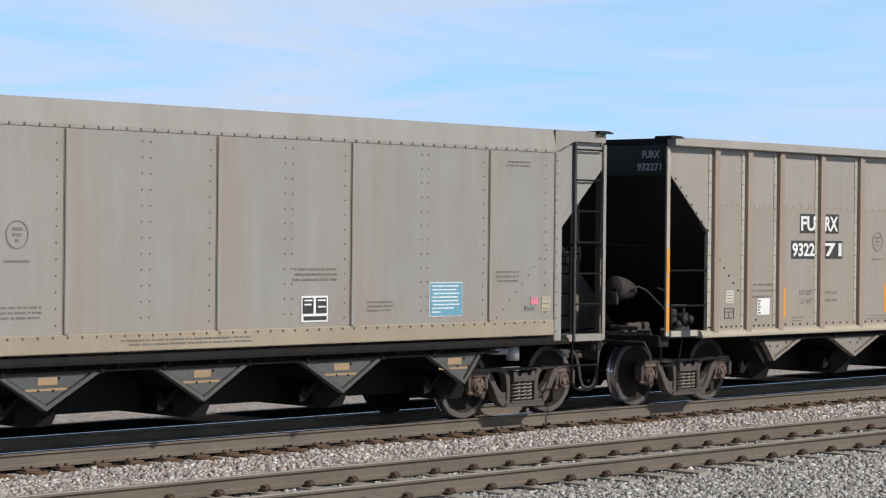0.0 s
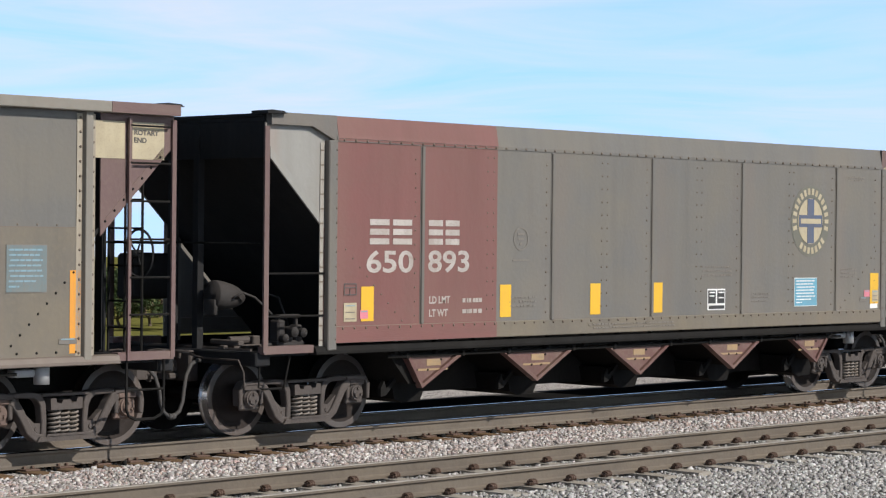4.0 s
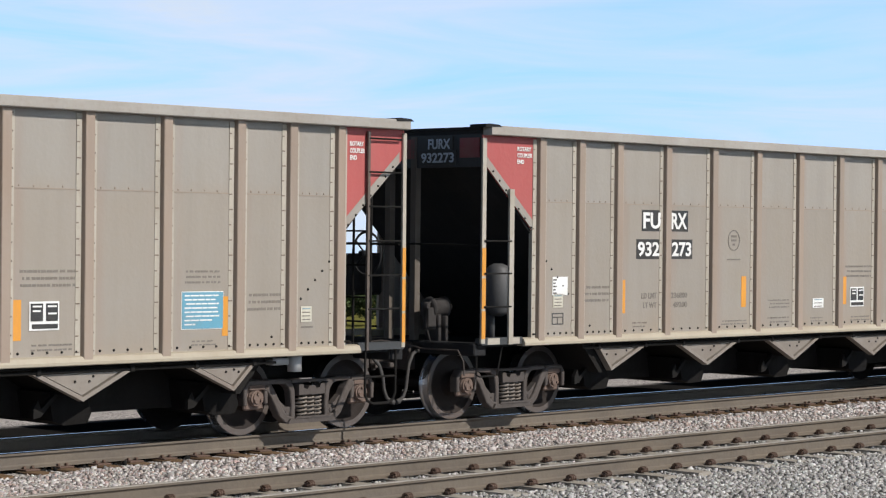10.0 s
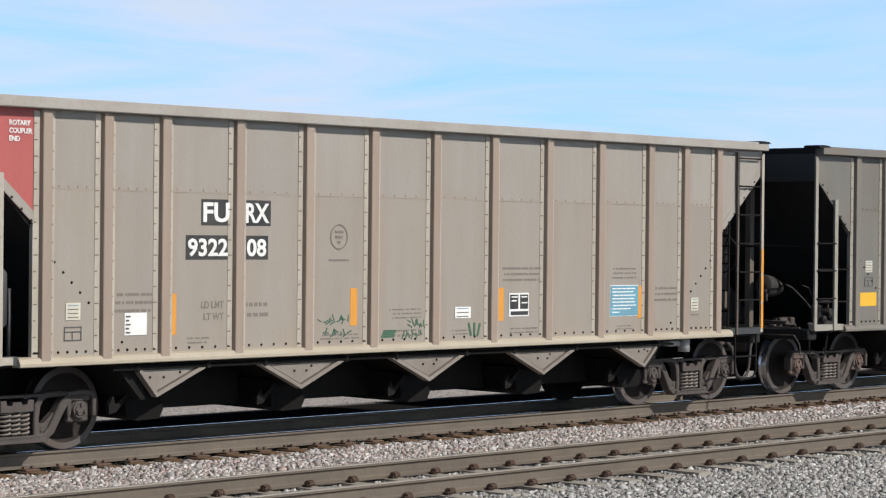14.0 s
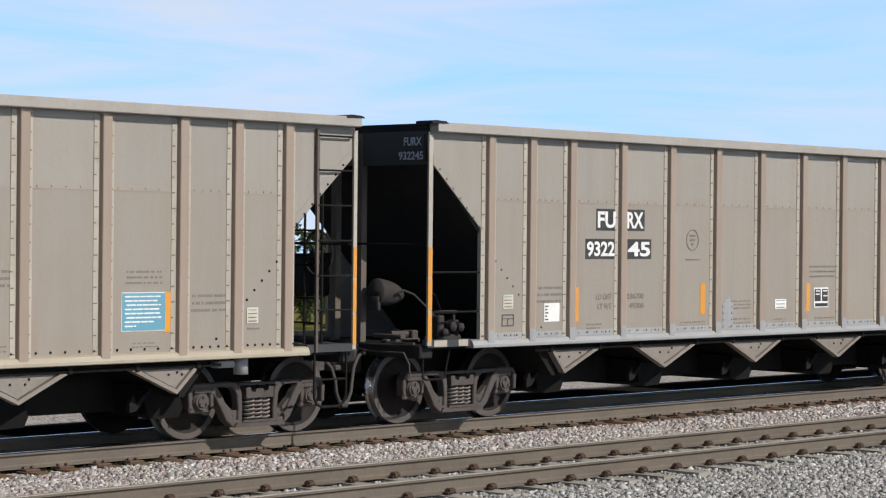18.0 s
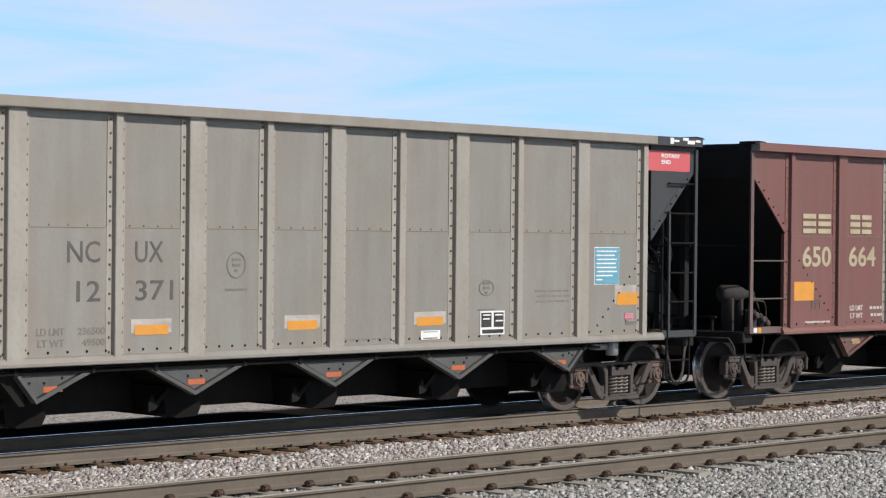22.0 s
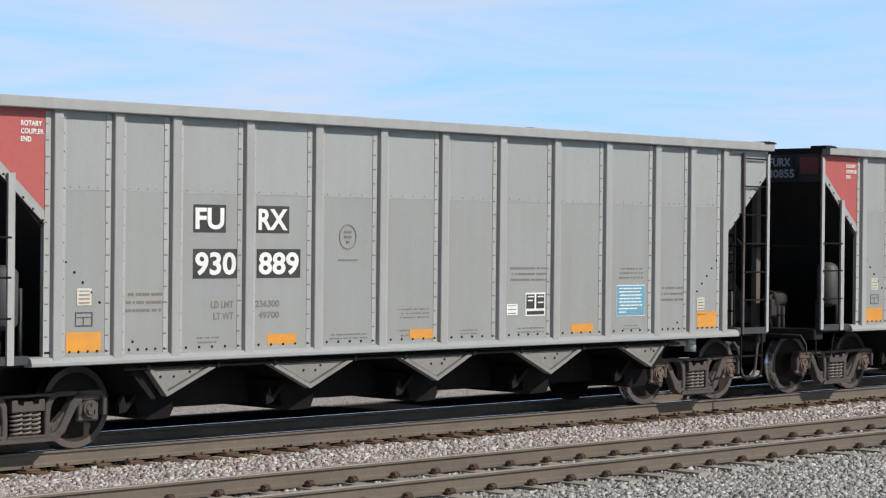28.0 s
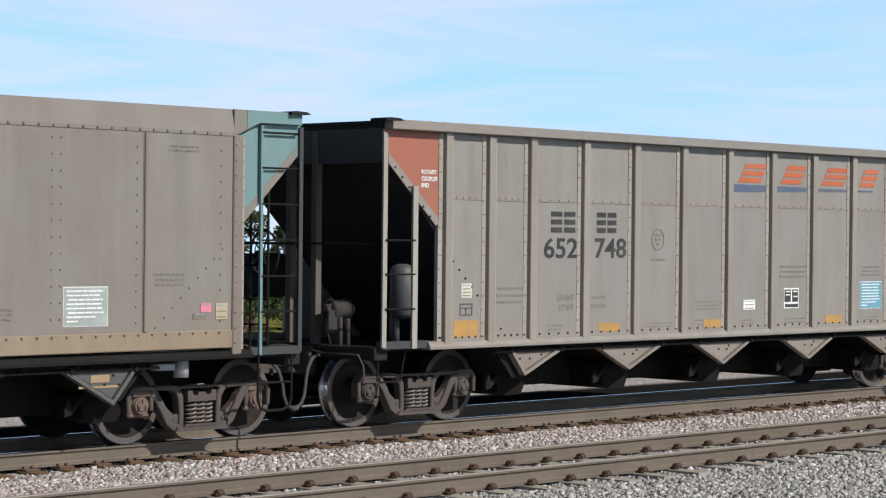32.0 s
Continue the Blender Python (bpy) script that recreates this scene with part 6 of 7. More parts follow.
def decals(car, kind, spec):
    y = PANEL_Y - (0.006 if kind == "broad" else 0.004) if kind != "smooth" else -WY
    D = 0.0 if kind == "smooth" else 0.08
    style = spec.get("style", "")
    mark, num = spec.get("mark"), spec.get("number", ("", ""))
    if style == "patch":                          # white marks on black patches
        for text, a, b, z0, z1 in spec.get("boxes") or ((mark[0], 3.37, 3.83, 2.46, 2.75), (mark[1], 4.03, 4.46, 2.46, 2.75), (num[0], *spec.get("n0", (3.25, 3.81)), 2.08, 2.35), (num[1], *spec.get("n1", (4.05, 4.57)), 2.08, 2.35)):
            a, b = a + D, b + D
            patch("black_patch", a, b, z0, z1, y, INK, car, t=0.003)
            letters("reporting_mark" if text.isalpha() else "car_number", text, a + 0.03, b - 0.03, z0 + 0.035, z1 - 0.035, y - 0.004, WHITE, car, "white stencilled characters on a black patch")
    elif style == "stencil":
        m = spec.get("ink", DARKTXT)
        a0, a1, b0, b1 = spec.get("cols", (3.33, 3.80, 4.08, 4.56))
        (z0, z1), (z2, z3) = spec.get("rows", ((2.48, 2.76), (2.06, 2.34)))
        if mark:
            letters("reporting_mark", mark[0], a0, a1, z0, z1, y - 0.001, m, car, weight=0.006)
            letters("reporting_mark", mark[1], b0, b1, z0, z1, y - 0.001, m, car, weight=0.006)
        else:
            block_letters(car, 2, a0, a1, z0, z1, y, m)
            block_letters(car, 2, b0, b1, z0, z1, y, m)
        n0, n1, n2, n3 = spec.get("ncols", (a0 - 0.06, a1, b0, b1 + 0.12))
        wt = 0.006 if m is DARKTXT else 0.018
        letters("car_number", num[0], n0, n1, z2, z3, y - 0.001, m, car, weight=wt)
        letters("car_number", num[1], n2, n3, z2, z3, y - 0.001, m, car, weight=wt)
    if kind in ("ribbed", "grey11"):
        light = spec["scheme"] == "grey"
        stamp(car, 5.75 if kind == "grey11" else 5.68, 2.21 if kind == "grey11" else 2.345, y)
        if kind == "ribbed":
            bars = spec.get("bars", "upright")
            if bars == "upright":
                up = spec.get("bar_up", 0.0)
                up_a = spec.get("bar_up_a", up)
                for a, z0, z1 in ((2.90, 1.21 + up_a, 1.66 + up_a), (spec.get("bar_b", 5.82), 1.25 + up, 1.69 + up), (spec.get("bar_c", 8.56), 1.25 + up, 1.67 + up), (11.55, 1.23 + up, 1.67 + up)):
                    patch("reflector", a - 0.015 + D, a + 0.105 + D, z0, z1, y, ORANGE, car, "orange reflector strip")
            else:
                m = spec.get("bar_mat", ORANGE)
                rise = spec.get("bar_rise", 0.0)
                patch("reflector", 1.37, 1.85, 1.11 + rise, 1.32 + rise, y, m, car, "orange reflector strip")
                for a in spec.get("bar_at", (4.35, 6.80, 10.0)):
                    patch("reflector", a, a + 0.47, 1.115, 1.23, y, m, car, "orange reflector strip")
                patch("reflector", 12.88, 13.36, 1.12 + rise, 1.34 + rise, y, m, car, "orange reflector strip")
            up = (0.15 if not spec.get("bar_rise") else 0.42) if bars == "flat" else 0.0
            tag(car, 1.43 + D, 1.45 + up, y, 0.2, 0.18)
            stencil_frame(car, 1.41 + D, 1.23 + up, y)
            if spec.get("sticker"):
                sticker(car, spec["sticker"][0] + 0.07, spec["sticker"][1] - 0.01, y)
            lines(car, 2.10 + D, 2.67 + D, 1.49, 1.75, 3)
            lines(car, 3.17 + D, 3.51 + D, 1.14, 1.24, 2)
            letters("load_limit", "LD LMT", 3.38 + D, 3.73 + D, 1.54, 1.62, y - 0.001, FADED, car)
            letters("light_weight", "LT WT", 3.42 + D, 3.73 + D, 1.41, 1.49, y - 0.001, FADED, car)
            if spec.get("ld"):
                letters("load_limit", spec["ld"][0], 4.07 + D, 4.46 + D, 1.54, 1.62, y - 0.001, FADED, car)
                letters("light_weight", spec["ld"][1], 4.12 + D, 4.46 + D, 1.41, 1.49, y - 0.001, FADED, car)
            else:
                lines(car, 4.07 + D, 4.46 + D, 1.40, 1.63, 2)
            lines(car, 5.27 + D, 5.96 + D, 1.13, 1.22, 2)
            lines(car, 6.49 + D, 7.09 + D, 1.35, 1.50, 3)
            lines(car, 6.49 + D, 7.09 + D, 1.13, 1.25, 2)
            tag(car, (8.57 if light else 7.71) + D, 1.37 if light else 1.35, y, 0.22 if light else 0.30, 0.14, WHITE, 3)
            lines(car, 7.65 + D, 8.0 + D, 1.13, 1.22, 2)
            lines(car, 8.62 + D, 9.40 + D, 1.78, 2.0, 3)
            consolidated(car, (8.95 if light else 8.77) + D, 1.35, y, 0.40)
            lines(car, 8.75 + D, 9.35 + D, 1.12, 1.22, 2)
            placard(car, 10.91 + D, 1.31, y, mat=spec.get("placard", BLUE))
            lines(car, 10.93 + D, 11.5 + D, 1.80, 1.98, 3)
            lines(car, 11.05 + D, 11.45 + D, 1.12, 1.20, 2)
            lines(car, 11.93 + D, 12.50 + D, 1.48, 1.72, 3)
            tag(car, 12.79 + D, 1.36, y, 0.18, 0.18)
            patch("tag_foot", 12.80 + D, 13.0 + D, 1.29, 1.31, y, FADED, car)
        else:
            patch("reflector", 1.44, 2.45, 1.11, 1.22, y, YELLOW, car, "yellow reflector strip")
            for a, w in ((4.35, 0.5), (6.75, 0.42), (7.86, 0.44), (10.05, 0.44), (12.5, 0.9)):
                patch("reflector", a, a + w, 1.13, 1.23, y, YELLOW, car, "yellow reflector strip")
            patch("yellow_notice", 12.47, 12.96, 1.62, 2.05, y, YELLOW, car, "yellow notice with print")
            lines(car, 12.55, 12.9, 1.66, 1.95, 5, mat=BROWN, y=y - 0.004)
            tag(car, 1.44, 1.40, y, 0.16, 0.10, PINK, 2)
            stencil_frame(car, 1.66, 1.28, y, 0.26, 0.14)
            letters("load_limit", "LD LMT", 2.90, 3.22, 1.34, 1.42, y - 0.001, FADED, car)
            letters("light_weight", "LT WT", 2.90, 3.2, 1.21, 1.29, y - 0.001, FADED, car)
            lines(car, 3.3, 3.8, 1.20, 1.43, 2)
            lines(car, 3.2, 3.75, 3.12, 3.2, 2)
            lines(car, 6.5, 7.4, 1.28, 1.38, 2)
            lines(car, 7.85, 8.5, 1.28, 1.36, 2)
            consolidated(car, 10.1, 1.30, y, 0.42, 0.30)
            lines(car, 11.3, 11.9, 1.42, 1.6, 3)
            tag(car, 11.85, 1.36, y, 0.22, 0.2, CREAM, 3)
            tag(car, 12.5, 1.38, y, 0.12, 0.1, PINK, 1)
        if spec.get("warn_left"):
            if kind == "grey11":
                warning(car, 0.68, 3.40, words=("ROTARY", "END"), w=0.36)
            else:
                warning(car, 0.74, 3.12 if spec.get("left_panel") is BRICK else 3.46)
        if spec.get("warn_right"):
            warning(car, 13.68, 3.04 if spec.get("right_panel") is MAROON else 3.42, w=0.24)
    if kind == "broad":
        stamp(car, 5.60 + D, 2.02, y, mat=DARKTXT if spec["scheme"] in ("olive", "ash") else FADED)
        m = spec.get("bar_mat", ORANGE)
        if spec.get("bars") == "upright":
            for a, z0, z1 in ((1.17, 1.11, 1.98), (3.93, 1.11, 1.56), (5.49, 1.11, 1.56), (6.95, 1.11, 1.56), (10.37, 1.13, 1.54), (13.1, 1.1, 1.97)):
                patch("reflector", a + D, a + 0.16 + D, z0, z1, y, m, car, "orange reflector strip")
        else:
            for a, w, z0, h in ((1.15, 0.54, 1.46, 0.28), *((a, 0.55, 1.27, 0.17 if spec["scheme"] == "sand" else 0.105) for a in (4.05, 6.40, 8.65, 10.95)[:3 if spec["scheme"] == "sand" else 4]), (12.72, 0.54, 1.46, 0.27)):
                if spec["scheme"] == "sand":
                    patch("white_smear", a - 0.02 + D, a + w + 0.02 + D, z0 + 0.02, z0 + h, y, PALE_INK, car, t=0.002)
                    patch("reflector", a + 0.03 + D, a + w - 0.03 + D, z0, z0 + h * 0.62, y - 0.001, m, car, "orange reflector over smeared white paint")
                else:
                    patch("reflector", a + D, a + w + D, z0, z0 + h, y, m, car, "orange reflector strip")
        w = PALE_WHITE if spec.get("lead_panels") else FADED
        letters("load_limit", "LD LMT", 2.72 + D, 3.1 + D, 1.29, 1.37, y - 0.001, w, car)
        letters("light_weight", "LT WT", 2.74 + D, 3.1 + D, 1.17, 1.25, y - 0.001, w, car)
        if spec.get("ld"):
            letters("load_limit", spec["ld"][0], 3.28 + D, 3.66 + D, 1.29, 1.37, y - 0.001, w, car)
            letters("light_weight", spec["ld"][1], 3.34 + D, 3.66 + D, 1.17, 1.25, y - 0.001, w, car)
        else:
            lines(car, 3.3 + D, 3.72 + D, 1.16, 1.38, 2, mat=w)
        lines(car, 1.45 + D, 2.15 + D, 1.10, 1.17, 1, mat=w)
        stencil_frame(car, 1.62 + D, 1.33, y, 0.24, 0.13)
        consolidated(car, 9.96, 1.13, y, 0.48, 0.30, CREAM if spec["scheme"] in ("olive", "ash") else WHITE, OLD_BOX if spec["scheme"] in ("olive", "ash") else INK)
        stamp(car, 10.0 + D, 1.72, y, 0.2)
        tag(car, 8.75 + D, 1.10, y, 0.36, 0.11, WHITE, 2)
        placard(car, 12.32, 1.74, y, 0.55, 0.50, BLUE if spec["scheme"] == "sand" else OLD_BLUE if spec["scheme"] == "olive" else SKYBLUE)
        lines(car, 10.95 + D, 11.7 + D, 1.5, 1.7, 3)
        lines(car, 7.3 + D, 8.2 + D, 1.10, 1.16, 1)
        tag(car, 12.95 + D, 1.20, y, 0.25, 0.06, FADED, 1)
        if spec.get("badge"):
            round_badge(car, 11.37, 3.0, 0.41, spec["badge"] == "old")
        if spec.get("end_sign"):
            em = spec["end_sign"]
            if em is SIGN_RED:
                patch("end_sign", 13.50, 14.50, 3.29, 3.57, PANEL_Y - 0.002, em, car, "red sign with white words")
                warning(car, 13.82, 3.47, words=("ROTARY", "END"), w=0.44)
                tag(car, 13.0, 1.26, y, 0.2, 0.09, PINK, 2)
            else:
                patch("end_sign", 13.50, 13.93, 3.16, 3.56, PANEL_Y - 0.002, em, car, "white sign plate")
                patch("end_sign", 14.03, 14.50, 3.16, 3.56, PANEL_Y - 0.002, em, car, "white sign plate with dark words")
                warning(car, 14.06, 3.42, mat=DARKTXT, words=("ROTARY", "END"), w=0.36)
    if kind == "smooth":
        stamp(car, 4.62, 2.34, y)
        if style == "sign":
            patch("white_sign", 2.77, 3.86, 2.44, 2.70, y, WHITE, car, "white board with the car's mark")
            letters("reporting_mark", "C O A X", 3.0, 3.63, 2.475, 2.665, y - 0.004, INK, car, weight=0.035)
            letters("car_number", "98390", 2.86, 3.87, 2.06, 2.28, y - 0.001, INK, car, weight=0.01)
        ld = spec.get("ink", FADED)
        letters("load_limit", "LD LMT", 2.85, 3.24, 1.54, 1.63, y - 0.001, ld, car)
        letters("light_weight", "LT WT", 2.85, 3.2, 1.38, 1.47, y - 0.001, ld, car)
        if style == "sign":
            letters("load_limit", "236300", 3.45, 3.85, 1.54, 1.63, y - 0.001, ld, car, weight=0.01)
            letters("light_weight", "49700", 3.5, 3.85, 1.38, 1.47, y - 0.001, ld, car, weight=0.01)
        else:
            lines(car, 3.45, 3.85, 1.37, 1.64, 2, mat=ld, y=y)
        lines(car, 4.35, 4.95, 1.46, 1.62, 3, y=y)
        lines(car, 6.0, 8.0, 1.15, 1.24, 2, y=-1.612)
        lines(car, 8.6, 9.4, 1.82, 2.0, 3, y=y)
        consolidated(car, 8.8, 1.36, y, 0.44, 0.30)
        lines(car, 9.9, 10.4, 1.45, 1.6, 3, y=y)
        placard(car, 11.05, 1.38, y, 0.62, 0.42, spec.get("placard", BLUE))
        lines(car, 12.5, 13.0, 3.25, 3.34, 2, y=y)
        lines(car, 12.3, 12.8, 1.78, 1.95, 3, y=y)
        tag(car, 13.25, 1.42, y, 0.18, 0.18, CREAM, 3)
        tag(car, 13.02, 1.50, y, 0.16, 0.10, PINK, 1)
        tag(car, 12.9, 1.43, y, 0.2, 0.06, FADED, 1)
        tag(car, 1.32, 1.35, y, 0.22, 0.22, CREAM, 3)
        tag(car, 1.6, 1.38, y, 0.14, 0.1, PINK, 1)
        stencil_frame(car, 1.32, 1.66, y, 0.22, 0.14)
    for fn in spec.get("extra", ()):
        fn(car, y, D)
    if spec.get("end_mark") and spec.get("left_panel") is RED:
        for y0, w in ((-1.46, 0.36), (-0.24, 0.26), (0.42, 0.36)):
            patch("end_square", 0.06, 0.077, 3.36, 3.61, y0 + w, END_RED, car, "dark red square on the end sheet", t=w)
    if spec.get("end_mark"):
        big = spec["ladder"]                               # further in and larger on the rotary ends
        for i, t in enumerate(spec["end_mark"]):
            y0 = (-0.93, -1.0)[i] if big else (-1.40, -1.43)[i]
            w, h = ((0.42, 0.62)[i], 0.13) if big else (0.33 if len(t) < 5 else 0.046 * len(t) + 0.18, 0.105)
            z = 3.475 - 0.175 * i
            patch("end_plate", 0.055, 0.077, z - 0.03, z + h + 0.03, y0 + w + 0.04, INK, car, t=w + 0.08)
            ob = letters("end_mark", t, 0, 1, 0, 1, 0, MARK_BLUE, car)
            ob.rotation_euler = (0, 0, -math.pi / 2)
            ob.location, ob.scale = (0.053, y0 + w, z * BODY_RISE + BODY_DROP), (w, 1, h * BODY_RISE)


def logo(us, z0, z1):
    """A slanting company logo: four plain shapes of slanting bars over one dark tapering stroke."""
    def shape(bm):
        for h in (0.0, 0.37, 0.74):
            prism(bm, [(0.26 * h, h), (0.76 + 0.24 * h, h), (0.76 + 0.24 * (h + 0.26), h + 0.26), (0.26 * (h + 0.26), h + 0.26)], -0.003, 0)

    def build(car, y, D):
        for a, c in us:
            block = part("name_block", "logo_block", shape, LOGO_O, car, (a, PANEL_Y - 0.004, z0), label="faded orange logo shape", kind="stuff")
            block.scale = (c - a, 1, (z1 - z0) * BODY_RISE)
        a, c = us[0][0] - 0.22, us[3][1] - 0.16
        part("logo_stroke", ("logo_stroke", a), lambda q: prism(q, [(a, z0 - 0.15), (a + 0.12, z0 - 0.03), (c, z0 - 0.055), (c, z0 - 0.075)], PANEL_Y - 0.003, PANEL_Y), NAVY, car, label="dark tapering stroke of a logo")
    return build


swoosh = logo(((7.78, 8.47), (8.82, 9.58), (10.02, 10.72), (11.13, 11.76)), 2.985, 3.265)
swoosh_high = logo(((7.63, 8.38), (8.74, 9.44), (9.84, 10.67), (10.94, 11.52)), 3.18, 3.45)


def graffiti(car, y, D):
    """Green scrawls in short brush strokes."""
    rng = random.Random(3)
    for u0, u1, z0, z1, n in ((5.38, 5.86, 1.32, 1.44, 13), (5.43, 5.85, 1.18, 1.28, 12), (6.96, 7.22, 1.24, 1.44, 12), (6.79, 7.20, 1.11, 1.26, 12)):
        for k in range(n):
            a = u0 + (u1 - u0) * (k + rng.uniform(0.1, 0.6)) / n
            z = rng.uniform(z0, z0 + (z1 - z0) * 0.4)
            q = patch("green_scrawl", a, a + 0.016, z, z + rng.uniform(0.05, 0.09), y, GREENP, car)
            q.rotation_euler = (0, rng.choice((0.1, 0.5, -0.4, 1.2, -1.1)), 0)
    for k in range(4):
        q = patch("green_scrawl", 6.43 + 0.015 * k, 6.66 + 0.015 * k, 1.14 + 0.024 * k, 1.16 + 0.024 * k, y, GREENP, car)
    for a, turn in ((8.11, 0.35), (8.17, 0.0), (8.23, -0.35)):
        q = patch("green_scrawl", a - 0.02, a + 0.02, 1.12, 1.29, y, GREENP, car)
        q.rotation_euler = (0, -turn * 0.8, 0)


def brown_field(car, y, D):
    patch("brown_field", 1.20, 4.14, 3.47, 3.495, -WY - 0.008, BROWN, car, "red-brown painted field")
    band = part("brown_field", "brown_band", lambda q: prism_x(q, [(-1.612, 3.50), (-1.616, 3.50), (-1.566, 3.755), (-1.562, 3.755)], 1.2, 4.14), BROWN, car)
    patch("brown_field", 1.14, 4.14, 1.105, 1.295, -1.611, BROWN, car)
    patch("brown_field", 2.745, 4.14, 1.30, 3.46, -WY + 0.002, BROWN, car, "red-brown painted field")
    round_badge(car, 11.47, 2.64, 0.53, False, -WY - 0.004)
    patch("yellow_notice", 13.20, 13.44, 1.39, 1.86, -WY - 0.002, YELLOW, car, "yellow notice")
    patch("white_tag", 13.20, 13.42, 1.32, 1.39, -WY - 0.002, WHITE, car)
    patch("end_sign", 13.66, 14.0, 3.17, 3.56, PANEL_Y - 0.002, CREAM, car, "cream sign plate")
    patch("end_sign", 14.10, 14.52, 3.17, 3.56, PANEL_Y - 0.002, CREAM, car, "cream sign plate")
    warning(car, 13.68, 3.05)
    part("chord_paint", "maroon_cap", lambda q: prism(q, [(LEN - 1.19, 3.47), (LEN - 1.19, 3.755), (LEN - 0.10, 3.755), (LEN - 0.10, 3.625), (LEN - 0.78, 3.625)], -1.606, -1.601), MAROON, car)
    for a in (1.62, 4.21, 6.09, 7.50):
        patch("reflector", a, a + 0.22, 1.35, 1.76, -WY - 0.003, YELLOW, car, "yellow reflector strip")


def teal_cap(car, y, D):
    part("chord_paint", "teal_cap", lambda q: prism(q, [(LEN - 0.98, 3.55), (LEN - 0.98, 3.755), (LEN - 0.10, 3.755), (LEN - 0.10, 3.625), (LEN - 0.78, 3.625)], -1.606, -1.601), TEAL, car, label="teal end of the top band")


def coal_left(car, y, D):
    """The ridge of coal that shows over the side in two places."""
    def build(bm):
        rng = random.Random(9)
        for x0, x1 in ((2.2, 5.5), (9.3, 12.0)):
            n = int((x1 - x0) / 0.15)
            rows = [[bm.verts.new((x0 + (x1 - x0) * i / n, yy, 3.0 if i in (0, n) else zz + rng.uniform(-0.012, 0.008))) for i in range(n + 1)] for yy, zz in ((-1.42, 3.5), (-1.15, 3.792), (-0.4, 3.812), (0.5, 3.78), (1.42, 3.5))]
            for p, q in zip(rows, rows[1:]):
                for i in range(n):
                    bm.faces.new((p[i], p[i + 1], q[i + 1], q[i]))
    part("coal_load", "coal_left", build, COAL_LOAD, car, label="black coal left in the car", kind="stuff")


def white_over(car, y, D):
    patch("white_patch", 3.66 + D, 3.83 + D, 2.46, 2.75, y - 0.008, WHITE, car)


def galv_plate(car, y, D):
    """New bright metal along the foot of a side: a riveted strip, the feet of the posts and one arched plate."""
    u = 6.35 + D
    part("repair_plate", "repair_plate", lambda q: prism(q, [(u, 1.08), (u + 0.27, 1.08), (u + 0.27, 1.44), (u + 0.21, 1.47), (u + 0.19, 1.53), (u + 0.14, 1.565), (u + 0.08, 1.53), (u + 0.06, 1.47), (u, 1.44)], y - 0.006, y), GALV, car, label="bare metal repair plate with an arched top")
    heads = [(u + dx, z) for z in np.arange(1.13, 1.45, 0.09) for dx in (0.03, 0.24)] + [(u + 0.14, 1.53)]
    for a, b in zip(POSTS["ribbed"], POSTS["ribbed"][1:]):
        heads += [(x, 1.115) for x in np.arange(a + 0.2, b - 0.1, 0.17)]
        patch("repair_strip", a + 0.085, b - 0.155, 1.075, 1.15, y, GALV, car, "bright riveted repair strip", t=0.005)
    part("rivets", "repair_rivets", lambda q: studs(q, heads, y - 0.006, r=0.017, h=0.012), GALV, car, kind="stuff")
    for x in POSTS["ribbed"]:
        patch("post_foot", x - 0.06, x + 0.06, 1.02, 1.19, -WY, GALV, car, "bright metal foot of a post", t=0.005)


